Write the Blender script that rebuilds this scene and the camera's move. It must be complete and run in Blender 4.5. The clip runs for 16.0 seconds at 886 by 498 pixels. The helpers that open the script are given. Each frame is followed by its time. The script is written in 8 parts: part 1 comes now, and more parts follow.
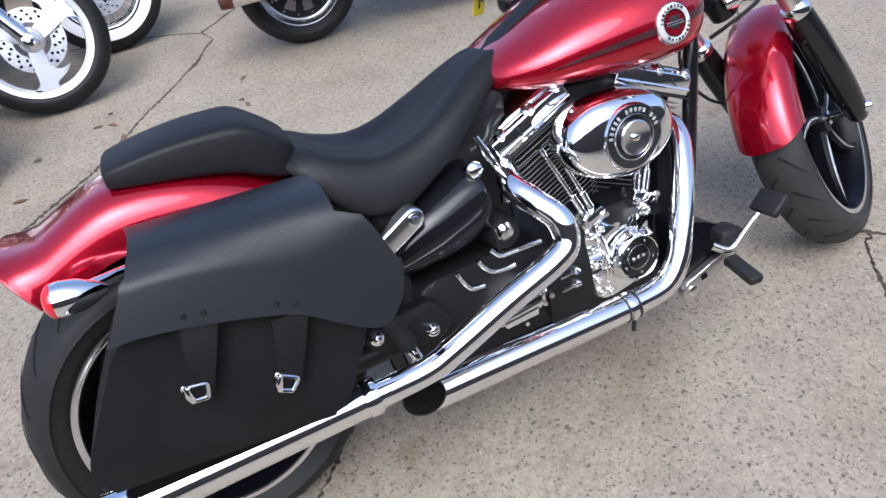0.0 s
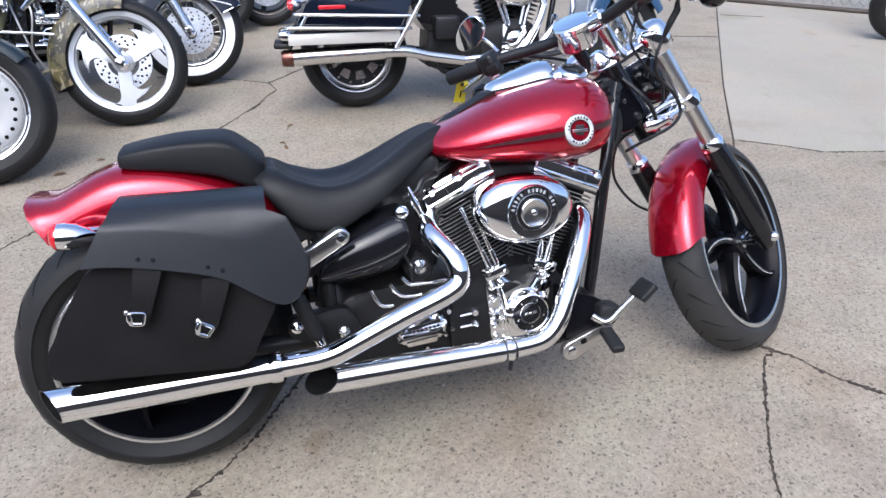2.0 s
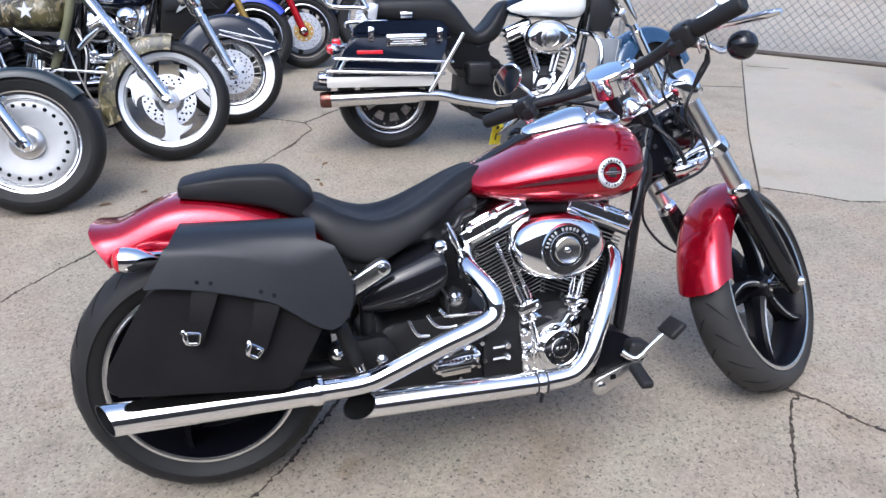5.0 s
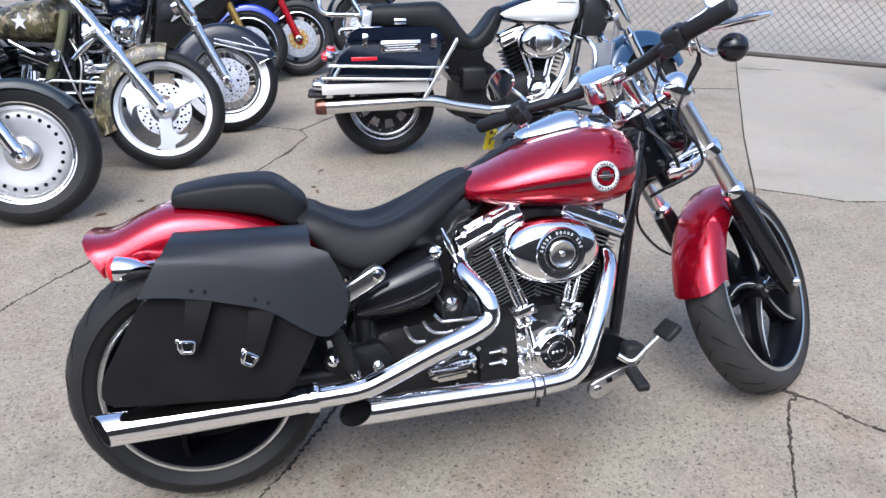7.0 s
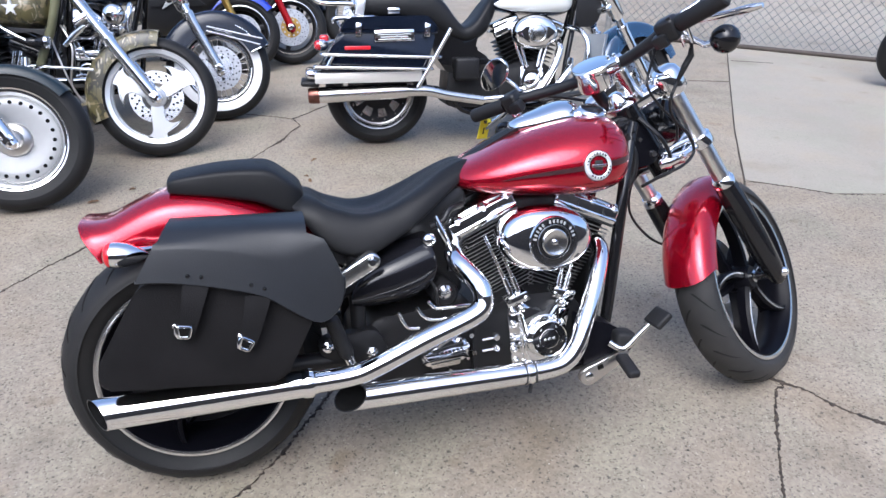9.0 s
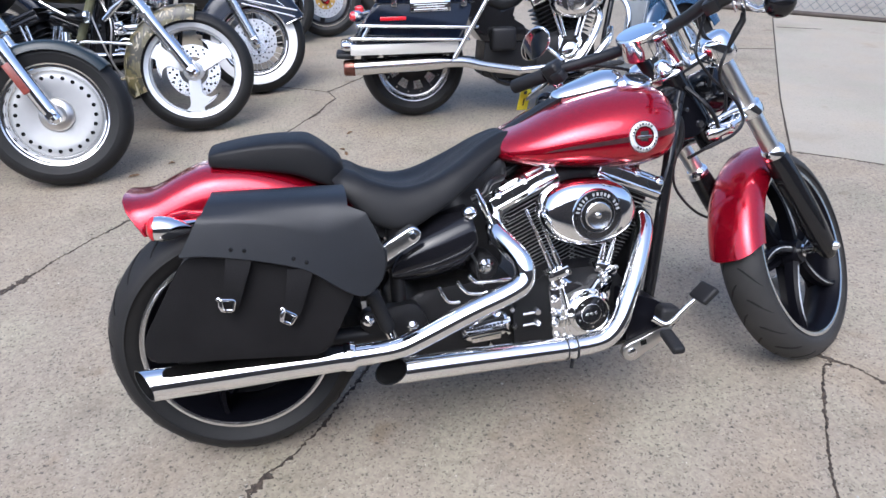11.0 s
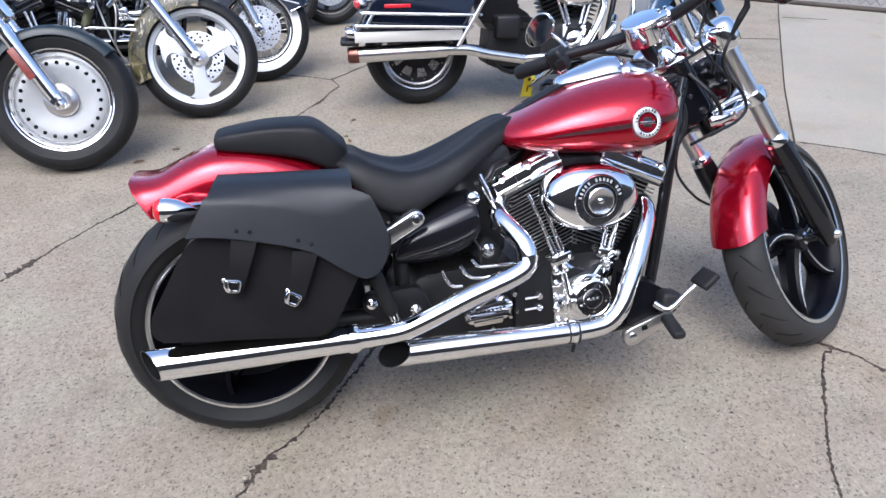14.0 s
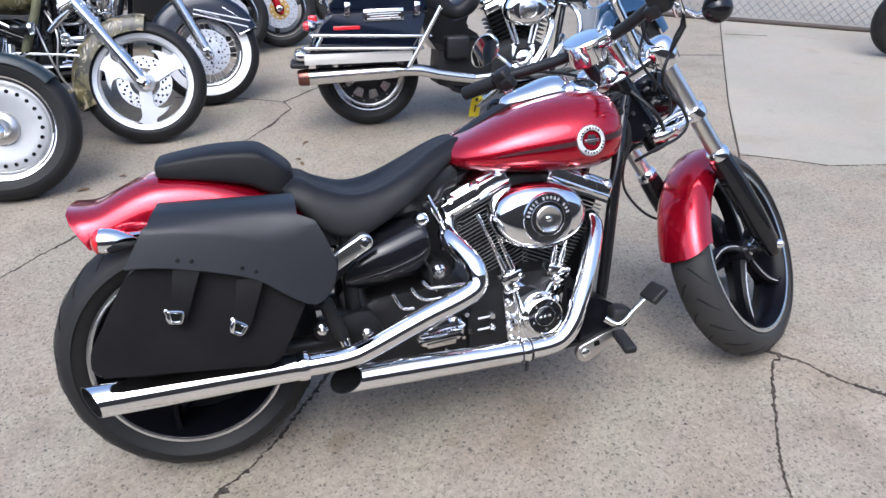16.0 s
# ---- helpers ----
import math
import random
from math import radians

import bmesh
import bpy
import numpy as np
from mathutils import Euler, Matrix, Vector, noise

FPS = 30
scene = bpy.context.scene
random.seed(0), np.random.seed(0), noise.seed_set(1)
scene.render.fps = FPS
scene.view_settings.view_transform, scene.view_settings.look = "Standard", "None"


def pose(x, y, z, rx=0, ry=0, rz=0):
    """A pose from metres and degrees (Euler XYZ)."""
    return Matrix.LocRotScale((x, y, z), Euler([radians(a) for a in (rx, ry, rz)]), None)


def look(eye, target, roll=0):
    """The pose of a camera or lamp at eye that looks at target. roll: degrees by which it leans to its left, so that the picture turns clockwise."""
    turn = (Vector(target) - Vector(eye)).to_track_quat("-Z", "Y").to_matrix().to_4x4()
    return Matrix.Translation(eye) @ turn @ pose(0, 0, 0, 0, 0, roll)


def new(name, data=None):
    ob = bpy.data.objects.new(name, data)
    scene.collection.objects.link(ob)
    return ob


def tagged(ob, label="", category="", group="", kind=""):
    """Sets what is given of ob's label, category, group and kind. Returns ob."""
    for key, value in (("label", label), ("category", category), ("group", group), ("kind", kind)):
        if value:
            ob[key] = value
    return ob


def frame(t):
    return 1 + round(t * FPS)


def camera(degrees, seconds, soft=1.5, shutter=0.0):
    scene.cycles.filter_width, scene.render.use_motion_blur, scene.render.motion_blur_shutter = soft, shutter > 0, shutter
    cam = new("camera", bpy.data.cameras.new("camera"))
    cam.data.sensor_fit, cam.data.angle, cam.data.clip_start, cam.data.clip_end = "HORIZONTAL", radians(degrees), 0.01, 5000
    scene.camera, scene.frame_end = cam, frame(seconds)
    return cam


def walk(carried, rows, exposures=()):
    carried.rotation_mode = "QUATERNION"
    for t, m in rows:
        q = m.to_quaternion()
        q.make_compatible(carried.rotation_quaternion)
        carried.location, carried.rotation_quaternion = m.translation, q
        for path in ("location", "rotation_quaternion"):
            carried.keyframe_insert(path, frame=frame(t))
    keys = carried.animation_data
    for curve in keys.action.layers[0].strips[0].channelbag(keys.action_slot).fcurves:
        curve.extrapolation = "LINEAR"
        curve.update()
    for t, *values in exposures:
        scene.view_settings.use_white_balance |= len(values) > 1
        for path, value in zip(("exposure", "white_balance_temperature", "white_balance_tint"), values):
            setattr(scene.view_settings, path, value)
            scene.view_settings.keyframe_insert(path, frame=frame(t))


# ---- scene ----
cam = camera(64.7, 16.0)
PATH = [
    (0, (0.129, -1.031, 1.358), (0.669, 0.439, 0.114), -8.5),
    (0.5, (0.159, -1.146, 1.375), (0.562, 0.382, 0.15), -5.6),
    (1, (0.152, -1.292, 1.441), (0.679, 0.29, 0.336), 1.2),
    (1.5, (0.281, -1.382, 1.422), (0.768, 0.251, 0.375), 4.0),
    (2, (0.284, -1.456, 1.439), (0.753, 0.189, 0.402), 0.6),
    (2.5, (0.181, -1.534, 1.466), (0.668, 0.14, 0.486), 1.1),
    (3, (0.161, -1.554, 1.478), (0.649, 0.168, 0.587), 2.7),
    (3.5, (0.193, -1.529, 1.473), (0.674, 0.201, 0.594), 2.8),
    (4, (0.216, -1.517, 1.458), (0.649, 0.203, 0.533), 1.7),
    (4.2, (0.218, -1.516, 1.459), (0.634, 0.204, 0.527), 1.4),
    (6.5, (0.233, -1.525, 1.457), (0.688, 0.185, 0.524), 0.6),
    (7, (0.234, -1.522, 1.459), (0.666, 0.201, 0.539), 0.5),
    (7.5, (0.236, -1.521, 1.459), (0.675, 0.187, 0.517), 0.4),
    (8, (0.233, -1.527, 1.463), (0.673, 0.184, 0.526), 0.8),
    (8.5, (0.232, -1.531, 1.46), (0.686, 0.177, 0.525), 1.0),
    (9, (0.221, -1.538, 1.459), (0.676, 0.167, 0.517), 1.2),
    (9.5, (0.204, -1.54, 1.458), (0.633, 0.159, 0.494), 1.3),
    (9.7, (0.195, -1.536, 1.459), (0.597, 0.168, 0.492), 1.3),
    (12, (0.212, -1.515, 1.445), (0.569, 0.162, 0.414), -0.5),
    (12.5, (0.21, -1.517, 1.445), (0.568, 0.16, 0.417), -0.6),
    (13, (0.214, -1.523, 1.446), (0.567, 0.159, 0.422), -0.8),
    (13.5, (0.209, -1.53, 1.443), (0.556, 0.151, 0.418), -0.5),
    (14, (0.199, -1.536, 1.443), (0.546, 0.142, 0.411), -0.0),
    (14.5, (0.193, -1.543, 1.445), (0.55, 0.136, 0.417), 0.5),
    (15, (0.196, -1.545, 1.436), (0.583, 0.123, 0.403), 0.3),
    (15.5, (0.219, -1.535, 1.442), (0.641, 0.126, 0.411), -0.4),
    (16, (0.231, -1.531, 1.446), (0.69, 0.147, 0.459), 0.1),
]
walk(cam, [(t, look(eye, target, roll)) for t, eye, target, roll in PATH], [(0.0, 0.98, 5500, 9), (3.0, 1.04, 5500, 9), (9.0, 1.04, 5500, 9), (12.0, 1.02, 5500, 9), (16.0, 1.02, 5500, 9)])

# ---- world and light: a bright day in open shade, soft sky light ----
world = bpy.data.worlds.new("world")
scene.world = world
world.use_nodes = True
wn = world.node_tree.nodes
sky = wn.new("ShaderNodeTexSky")
sky.sky_type = 'NISHITA'
sky.sun_disc = False
sky.sun_elevation = radians(56)
sky.sun_rotation = radians(206)
sky.air_density, sky.dust_density, sky.ozone_density = 0.75, 5.0, 0.6
world.node_tree.links.new(sky.outputs[0], wn["Background"].inputs[0])
wn["Background"].inputs[1].default_value = 0.16
sun_data = bpy.data.lights.new("sun", 'SUN')
sun_data.energy, sun_data.angle, sun_data.color = 0.9, radians(50), (1.0, 0.95, 0.88)
sun = new("sun", sun_data)
sun.matrix_world = look((-1.0, -2.0, 3.3), (0, 0, 0))


# ---- materials ----
def material(name, base, rough=0.5, metal=0.0, coat=0.0, vary=0.0, scale=8.0, grain=0.0, grain_scale=200.0, second=None, spec=0.5, rough_vary=0.0, detail=4.0):
    m = bpy.data.materials.new(name)
    m.use_nodes = True
    nt = m.node_tree
    b = nt.nodes["Principled BSDF"]
    b.inputs["Base Color"].default_value = (*base, 1)
    b.inputs["Roughness"].default_value = rough
    b.inputs["Metallic"].default_value = metal
    b.inputs["Coat Weight"].default_value = coat
    b.inputs["Coat Roughness"].default_value = 0.04
    b.inputs["Specular IOR Level"].default_value = spec
    tc = nt.nodes.new("ShaderNodeTexCoord")
    if vary or rough_vary:
        n1 = nt.nodes.new("ShaderNodeTexNoise")
        n1.inputs["Scale"].default_value = scale
        n1.inputs["Detail"].default_value = detail
        nt.links.new(tc.outputs["Object"], n1.inputs["Vector"])
        if vary:
            mix = nt.nodes.new("ShaderNodeMix")
            mix.data_type = 'RGBA'
            dark = second or tuple(c * (1 - vary) for c in base)
            mix.inputs[6].default_value = (*base, 1)
            mix.inputs[7].default_value = (*dark, 1)
            ramp = nt.nodes.new("ShaderNodeValToRGB")
            ramp.color_ramp.elements[0].position, ramp.color_ramp.elements[1].position = 0.35, 0.68
            nt.links.new(n1.outputs["Fac"], ramp.inputs[0])
            nt.links.new(ramp.outputs[0], mix.inputs[0])
            nt.links.new(mix.outputs[2], b.inputs["Base Color"])
        if rough_vary:
            mr = nt.nodes.new("ShaderNodeMapRange")
            mr.inputs[3].default_value, mr.inputs[4].default_value = max(0.0, rough - rough_vary), rough + rough_vary
            nt.links.new(n1.outputs["Fac"], mr.inputs[0])
            nt.links.new(mr.outputs[0], b.inputs["Roughness"])
    if grain:
        n2 = nt.nodes.new("ShaderNodeTexNoise")
        n2.inputs["Scale"].default_value = grain_scale
        n2.inputs["Detail"].default_value = 3
        nt.links.new(tc.outputs["Object"], n2.inputs["Vector"])
        bump = nt.nodes.new("ShaderNodeBump")
        bump.inputs["Strength"].default_value = grain
        bump.inputs["Distance"].default_value = 0.002
        nt.links.new(n2.outputs["Fac"], bump.inputs["Height"])
        nt.links.new(bump.outputs["Normal"], b.inputs["Normal"])
    return m


CHROME = material("chrome", (0.88, 0.885, 0.89), 0.035, 1.0, rough_vary=0.02, scale=30)
FORK_METAL = material("satin_hard_chrome", (0.8, 0.79, 0.77), 0.3, 1.0, rough_vary=0.06, scale=18)
POLISHED = material("polished_aluminium", (0.72, 0.72, 0.71), 0.2, 1.0, rough_vary=0.08, scale=25)
SATIN_STEEL = material("satin_steel", (0.62, 0.6, 0.57), 0.33, 1.0, rough_vary=0.1, scale=14)
SILVER = material("silver_wheel_paint", (0.38, 0.385, 0.385), 0.42, 0.25, coat=0.3, vary=0.12, scale=9)
BRIGHT_RIM = material("bright_cast_wheel", (0.66, 0.67, 0.68), 0.25, 0.55, coat=0.4, rough_vary=0.05, scale=12)
DISC = material("brake_disc_steel", (0.6, 0.6, 0.6), 0.3, 1.0, vary=0.25, scale=40)
WHEEL_BLACK = material("black_wheel_enamel", (0.004, 0.004, 0.006), 0.34, spec=0.1, rough_vary=0.08, scale=16)
GLOSS_BLACK = material("gloss_black_paint", (0.009, 0.009, 0.01), 0.08, 0.0, spec=0.42, rough_vary=0.04, scale=18)
SATIN_BLACK = material("satin_black_metal", (0.015, 0.015, 0.016), 0.36, 0.1, spec=0.35, rough_vary=0.12, scale=20, grain=0.08, grain_scale=350)
WRINKLE = material("crinkle_black_casting", (0.011, 0.011, 0.012), 0.42, 0.0, grain=0.12, grain_scale=420, rough_vary=0.12, scale=24, spec=0.26)
FIN = material("bright_fin_edge", (0.66, 0.66, 0.65), 0.3, 0.7, vary=0.5, scale=25)
DARK_BAND = material("dark_grey_band", (0.06, 0.06, 0.063), 0.25, 0.8, rough_vary=0.08, scale=30)
RUBBER = material("tyre_rubber", (0.012, 0.012, 0.0125), 0.55, spec=0.22, vary=0.35, scale=6, second=(0.018, 0.0177, 0.0175), grain=0.2, grain_scale=260)
# a lighter rubber for the red cruiser's front tyre
PALE_RUBBER = material("pale_tyre_rubber", (0.024, 0.0236, 0.0232), 0.62, spec=0.28, vary=0.35, scale=5, second=(0.042, 0.0405, 0.039), grain=0.2, grain_scale=260)
GROOVE = material("tyre_groove", (0.009, 0.009, 0.0095), 0.7, spec=0.2, vary=0.4, scale=9, second=(0.018, 0.0175, 0.017))
GRIP = material("grip_rubber", (0.0105, 0.0105, 0.0112), 0.6, spec=0.35, grain=0.25, grain_scale=240)
VINYL = material("black_seat_vinyl", (0.0095, 0.0098, 0.0108), 0.48, spec=0.25, grain=0.3, grain_scale=420, rough_vary=0.07, scale=7, vary=0.3)
FLAP_LEATHER = material("smooth_flap_leather", (0.0115, 0.0135, 0.0175), 0.47, spec=0.4, grain=0.2, grain_scale=380, rough_vary=0.1, scale=8, vary=0.3)
SUEDE = material("matt_bag_leather", (0.0082, 0.0078, 0.0085), 0.66, spec=0.19, grain=0.3, grain_scale=420, rough_vary=0.08, scale=10, vary=0.35)
# soot in the pipes; elsewhere a flat black for the shade in holes
BLACK_HOLE = material("pipe_soot_and_hole_shade", (0.008, 0.008, 0.008), 0.9, vary=0.5, scale=30, spec=0.08)
RED_LENS = material("red_lens", (0.5, 0.012, 0.02), 0.12, coat=0.6)
DULL_LENS = material("dull_reflector", (0.22, 0.045, 0.03), 0.4, vary=0.3, scale=40)
AMBER_LENS = material("amber_lens", (0.75, 0.22, 0.02), 0.15, coat=0.6)
GREY_STRIPE = material("charcoal_stripe", (0.045, 0.018, 0.02), 0.3, 0.0, coat=0.15, vary=0.35, scale=60)
YELLOW_TAG = material("yellow_card", (0.8, 0.68, 0.02), 0.5, vary=0.1, scale=60)
SKIRT = material("pale_anodised_trim", (0.62, 0.6, 0.55), 0.4, 0.45, rough_vary=0.08, scale=20)
BADGE_METAL = material("cast_badge_metal", (0.8, 0.79, 0.77), 0.42, 0.55, vary=0.2, scale=90)
# print black, also laid on metal as the shade of grooves and gaps
INK = material("black_ink_and_groove_shade", (0.015, 0.015, 0.015), 0.5)
WHITE_PAINT = material("white_paint", (0.66, 0.67, 0.64), 0.15, coat=0.8, vary=0.05, scale=5)
WHITE_PLAIN = material("white_print", (0.66, 0.66, 0.66), 0.4)
NAVY = material("navy_paint", (0.005, 0.008, 0.017), 0.14, 0.0, spec=0.4, rough_vary=0.03, scale=9)
TEAL_BLACK = material("dark_slate_paint", (0.012, 0.021, 0.027), 0.3, 0.0, spec=0.35, rough_vary=0.05, scale=10)
SPORT_BLUE = material("sport_blue_paint", (0.01, 0.035, 0.35), 0.12, 0.2, coat=1.0)
SPORT_RED = material("red_anodised", (0.4, 0.01, 0.015), 0.25, 0.5)
LIGHT_BLUE = material("light_blue_paint", (0.014, 0.05, 0.11), 0.12, 0.3, coat=1.0, vary=0.3, scale=6)
SHIELD = material("pale_grey_shield", (0.34, 0.37, 0.4), 0.3, 0.2, coat=0.3, vary=0.2, scale=5)
GOLD = material("gold_anodised", (0.5, 0.31, 0.08), 0.3, 0.9)
COPPER = material("coppery_tip", (0.2, 0.09, 0.07), 0.3, 0.9, vary=0.5, scale=30)
TANK_BLACK = material("smooth_black_enamel", (0.008, 0.008, 0.01), 0.12, spec=0.4, rough_vary=0.05, scale=12)
MIRROR = material("mirror_glass", (0.9, 0.92, 0.93), 0.01, 1.0)
def camouflage():
    """Leaf-and-twig print: dark, olive and straw patches with long pale streaks."""
    m = material("camouflage_paint", (0.08, 0.07, 0.03), 0.32)
    nt = m.node_tree
    tc = nt.nodes.new("ShaderNodeTexCoord")
    col = None
    for scale, stretch, at, paint in ((13, 1.0, 0.5, (0.028, 0.025, 0.012)), (19, 1.0, 0.56, (0.21, 0.165, 0.09)), (30, 0.3, 0.6, (0.012, 0.011, 0.007)), (42, 0.18, 0.6, (0.3, 0.27, 0.19))):
        mp = nt.nodes.new("ShaderNodeMapping")
        mp.inputs["Rotation"].default_value = (0.0, 0.06 * scale, 0.0)
        mp.inputs["Location"].default_value = (scale, 0.0, 0.3 * scale)
        mp.inputs["Scale"].default_value = (1.0, 1.0, stretch)
        nt.links.new(tc.outputs["Object"], mp.inputs["Vector"])
        n = nt.nodes.new("ShaderNodeTexNoise")
        n.inputs["Scale"].default_value = scale
        n.inputs["Detail"].default_value = 3
        n.inputs["Distortion"].default_value = 0.6
        nt.links.new(mp.outputs[0], n.inputs["Vector"])
        r = nt.nodes.new("ShaderNodeValToRGB")
        r.color_ramp.elements[0].position, r.color_ramp.elements[1].position = at, at + 0.05
        nt.links.new(n.outputs["Fac"], r.inputs[0])
        mix = nt.nodes.new("ShaderNodeMix")
        mix.data_type = 'RGBA'
        nt.links.new(r.outputs[0], mix.inputs[0])
        mix.inputs[6].default_value = (0.085, 0.074, 0.03, 1)
        if col is not None:
            nt.links.new(col, mix.inputs[6])
        mix.inputs[7].default_value = (*paint, 1)
        col = mix.outputs[2]
    nt.links.new(col, nt.nodes["Principled BSDF"].inputs["Base Color"])
    return m


CAMO = camouflage()
GALV = material("galvanised_wire", (0.27, 0.27, 0.26), 0.5, 0.4, vary=0.3, scale=20)
RUST = material("weathered_brown_rail", (0.06, 0.047, 0.038), 0.7, vary=0.4, scale=5, grain=0.3)
GLASS = bpy.data.materials.new("clear_glass")
GLASS.use_nodes = True
GLASS.node_tree.nodes["Principled BSDF"].inputs["Transmission Weight"].default_value = 1.0
GLASS.node_tree.nodes["Principled BSDF"].inputs["Roughness"].default_value = 0.02


def candy_red():
    m = material("candy_red_paint", (0.45, 0.005, 0.018), 0.16, 0.72, coat=1.0, spec=0.25)
    nt = m.node_tree
    b = nt.nodes["Principled BSDF"]
    b.inputs["Coat Roughness"].default_value = 0.03
    tc = nt.nodes.new("ShaderNodeTexCoord")
    flake = nt.nodes.new("ShaderNodeTexVoronoi")
    flake.inputs["Scale"].default_value = 900
    nt.links.new(tc.outputs["Object"], flake.inputs["Vector"])
    ramp = nt.nodes.new("ShaderNodeValToRGB")
    ramp.color_ramp.elements[0].color = (0.46, 0.004, 0.022, 1)
    ramp.color_ramp.elements[1].color = (0.36, 0.003, 0.017, 1)
    nt.links.new(flake.outputs["Distance"], ramp.inputs[0])
    nt.links.new(ramp.outputs[0], b.inputs["Base Color"])
    mr = nt.nodes.new("ShaderNodeMapRange")
    mr.inputs[3].default_value, mr.inputs[4].default_value = 0.14, 0.24
    nt.links.new(flake.outputs["Distance"], mr.inputs[0])
    nt.links.new(mr.outputs[0], b.inputs["Roughness"])
    return m


RED = candy_red()


def concrete(name, light, dark, speck=0.8):
    m = bpy.data.materials.new(name)
    m.use_nodes = True
    nt = m.node_tree
    b = nt.nodes["Principled BSDF"]
    tc = nt.nodes.new("ShaderNodeTexCoord")

    def tex(kind, scale, detail=4.0):
        n = nt.nodes.new(kind)
        n.inputs["Scale"].default_value = scale
        if kind == "ShaderNodeTexNoise":
            n.inputs["Detail"].default_value = detail
        nt.links.new(tc.outputs["Object"], n.inputs["Vector"])
        return n

    def ramp(src, stops):
        r = nt.nodes.new("ShaderNodeValToRGB")
        e = r.color_ramp.elements
        while len(e) < len(stops):
            e.new(0.5)
        for k, (p, c) in enumerate(stops):
            e[k].position, e[k].color = p, (*c, 1) if len(c) == 3 else c
        nt.links.new(src, r.inputs[0])
        return r

    def mix(fac, a, c, mode='MIX', amount=1.0):
        n = nt.nodes.new("ShaderNodeMix")
        n.data_type, n.blend_type = 'RGBA', mode
        n.inputs[0].default_value = amount
        if fac is not None:
            nt.links.new(fac, n.inputs[0])
        for sock, v in ((6, a), (7, c)):
            if isinstance(v, tuple):
                n.inputs[sock].default_value = (*v, 1)
            else:
                nt.links.new(v, n.inputs[sock])
        return n.outputs[2]

    broad = ramp(tex("ShaderNodeTexNoise", 0.7, 5).outputs["Fac"], [(0.3, dark), (0.7, light)]).outputs[0]
    blotch = ramp(tex("ShaderNodeTexNoise", 5.0, 6).outputs["Fac"], [(0.3, (1 - 0.13 * speck,) * 3), (0.65, (1 + 0.05 * speck,) * 3)]).outputs[0]
    fine = ramp(tex("ShaderNodeTexNoise", 45.0, 8).outputs["Fac"], [(0.3, (0.84, 0.83, 0.82)), (0.5, (1, 1, 1)), (0.7, (1.1, 1.095, 1.08))]).outputs[0]
    col = mix(None, mix(None, broad, blotch, 'MULTIPLY'), fine, 'MULTIPLY', speck)
    # exposed aggregate: grains of many tones
    grains = tex("ShaderNodeTexVoronoi", 150.0)
    grains.voronoi_dimensions = "2D"
    bw = nt.nodes.new("ShaderNodeRGBToBW")
    nt.links.new(grains.outputs["Color"], bw.inputs[0])
    tone = ramp(bw.outputs[0], [(0.2, (0.62, 0.61, 0.6)), (0.5, (1.0, 1.0, 1.0)), (0.8, (1.36, 1.34, 1.3))]).outputs[0]
    col = mix(None, col, tone, 'MULTIPLY', 0.27 * speck)
    # pebbles and pits, dark and pale, of uneven shape
    warp = nt.nodes.new("ShaderNodeVectorMath")
    warp.operation = 'MULTIPLY_ADD'
    nt.links.new(tex("ShaderNodeTexNoise", 90.0, 2).outputs["Color"], warp.inputs[0])
    warp.inputs[1].default_value = (0.022, 0.022, 0.0)
    nt.links.new(tc.outputs["Object"], warp.inputs[2])
    for scale, low, high, cut, paint in ((36.0, 0.1, 0.17, 0.66, (0.04, 0.034, 0.03)), (58.0, 0.12, 0.24, 0.58, (0.06, 0.051, 0.043)), (95.0, 0.12, 0.32, 0.55, (0.1, 0.085, 0.07)), (70.0, 0.08, 0.2, 0.74, (0.44, 0.4, 0.33))):
        vor = tex("ShaderNodeTexVoronoi", scale)
        vor.voronoi_dimensions = "2D"
        nt.links.new(warp.outputs[0], vor.inputs["Vector"])
        pit = ramp(vor.outputs["Distance"], [(low, (1, 1, 1)), (high, (0, 0, 0))])
        bw2 = nt.nodes.new("ShaderNodeRGBToBW")
        nt.links.new(vor.outputs["Color"], bw2.inputs[0])
        pick = ramp(bw2.outputs[0], [(cut, (0, 0, 0)), (cut + 0.12, (1, 1, 1))])
        both = nt.nodes.new("ShaderNodeMath")
        both.operation = 'MULTIPLY'
        nt.links.new(pit.outputs[0], both.inputs[0])
        nt.links.new(pick.outputs[0], both.inputs[1])
        amount = nt.nodes.new("ShaderNodeMath")
        amount.operation = 'MULTIPLY'
        amount.inputs[1].default_value = 0.75 * speck
        nt.links.new(both.outputs[0], amount.inputs[0])
        col = mix(amount.outputs[0], col, paint)
    # oily stains
    stain = ramp(tex("ShaderNodeTexNoise", 1.6, 3).outputs["Fac"], [(0.6, (1, 1, 1)), (0.78, (0.72, 0.7, 0.66))]).outputs[0]
    col = mix(None, col, stain, 'MULTIPLY')
    drips = ramp(tex("ShaderNodeTexNoise", 4.3, 2).outputs["Fac"], [(0.66, (1, 1, 1)), (0.74, (0.8, 0.74, 0.68))]).outputs[0]
    col = mix(None, col, drips, 'MULTIPLY', min(1.0, 0.3 + speck))
    # patches of a warmer and a greener grey
    tint = ramp(tex("ShaderNodeTexNoise", 2.6, 4).outputs["Fac"], [(0.34, (1.03, 1.0, 0.955)), (0.5, (1, 1, 1)), (0.66, (0.965, 1.0, 0.97))]).outputs[0]
    col = mix(None, col, tint, 'MULTIPLY')
    nt.links.new(col, b.inputs["Base Color"])
    b.inputs["Roughness"].default_value = 0.72
    b.inputs["Specular IOR Level"].default_value = 0.4
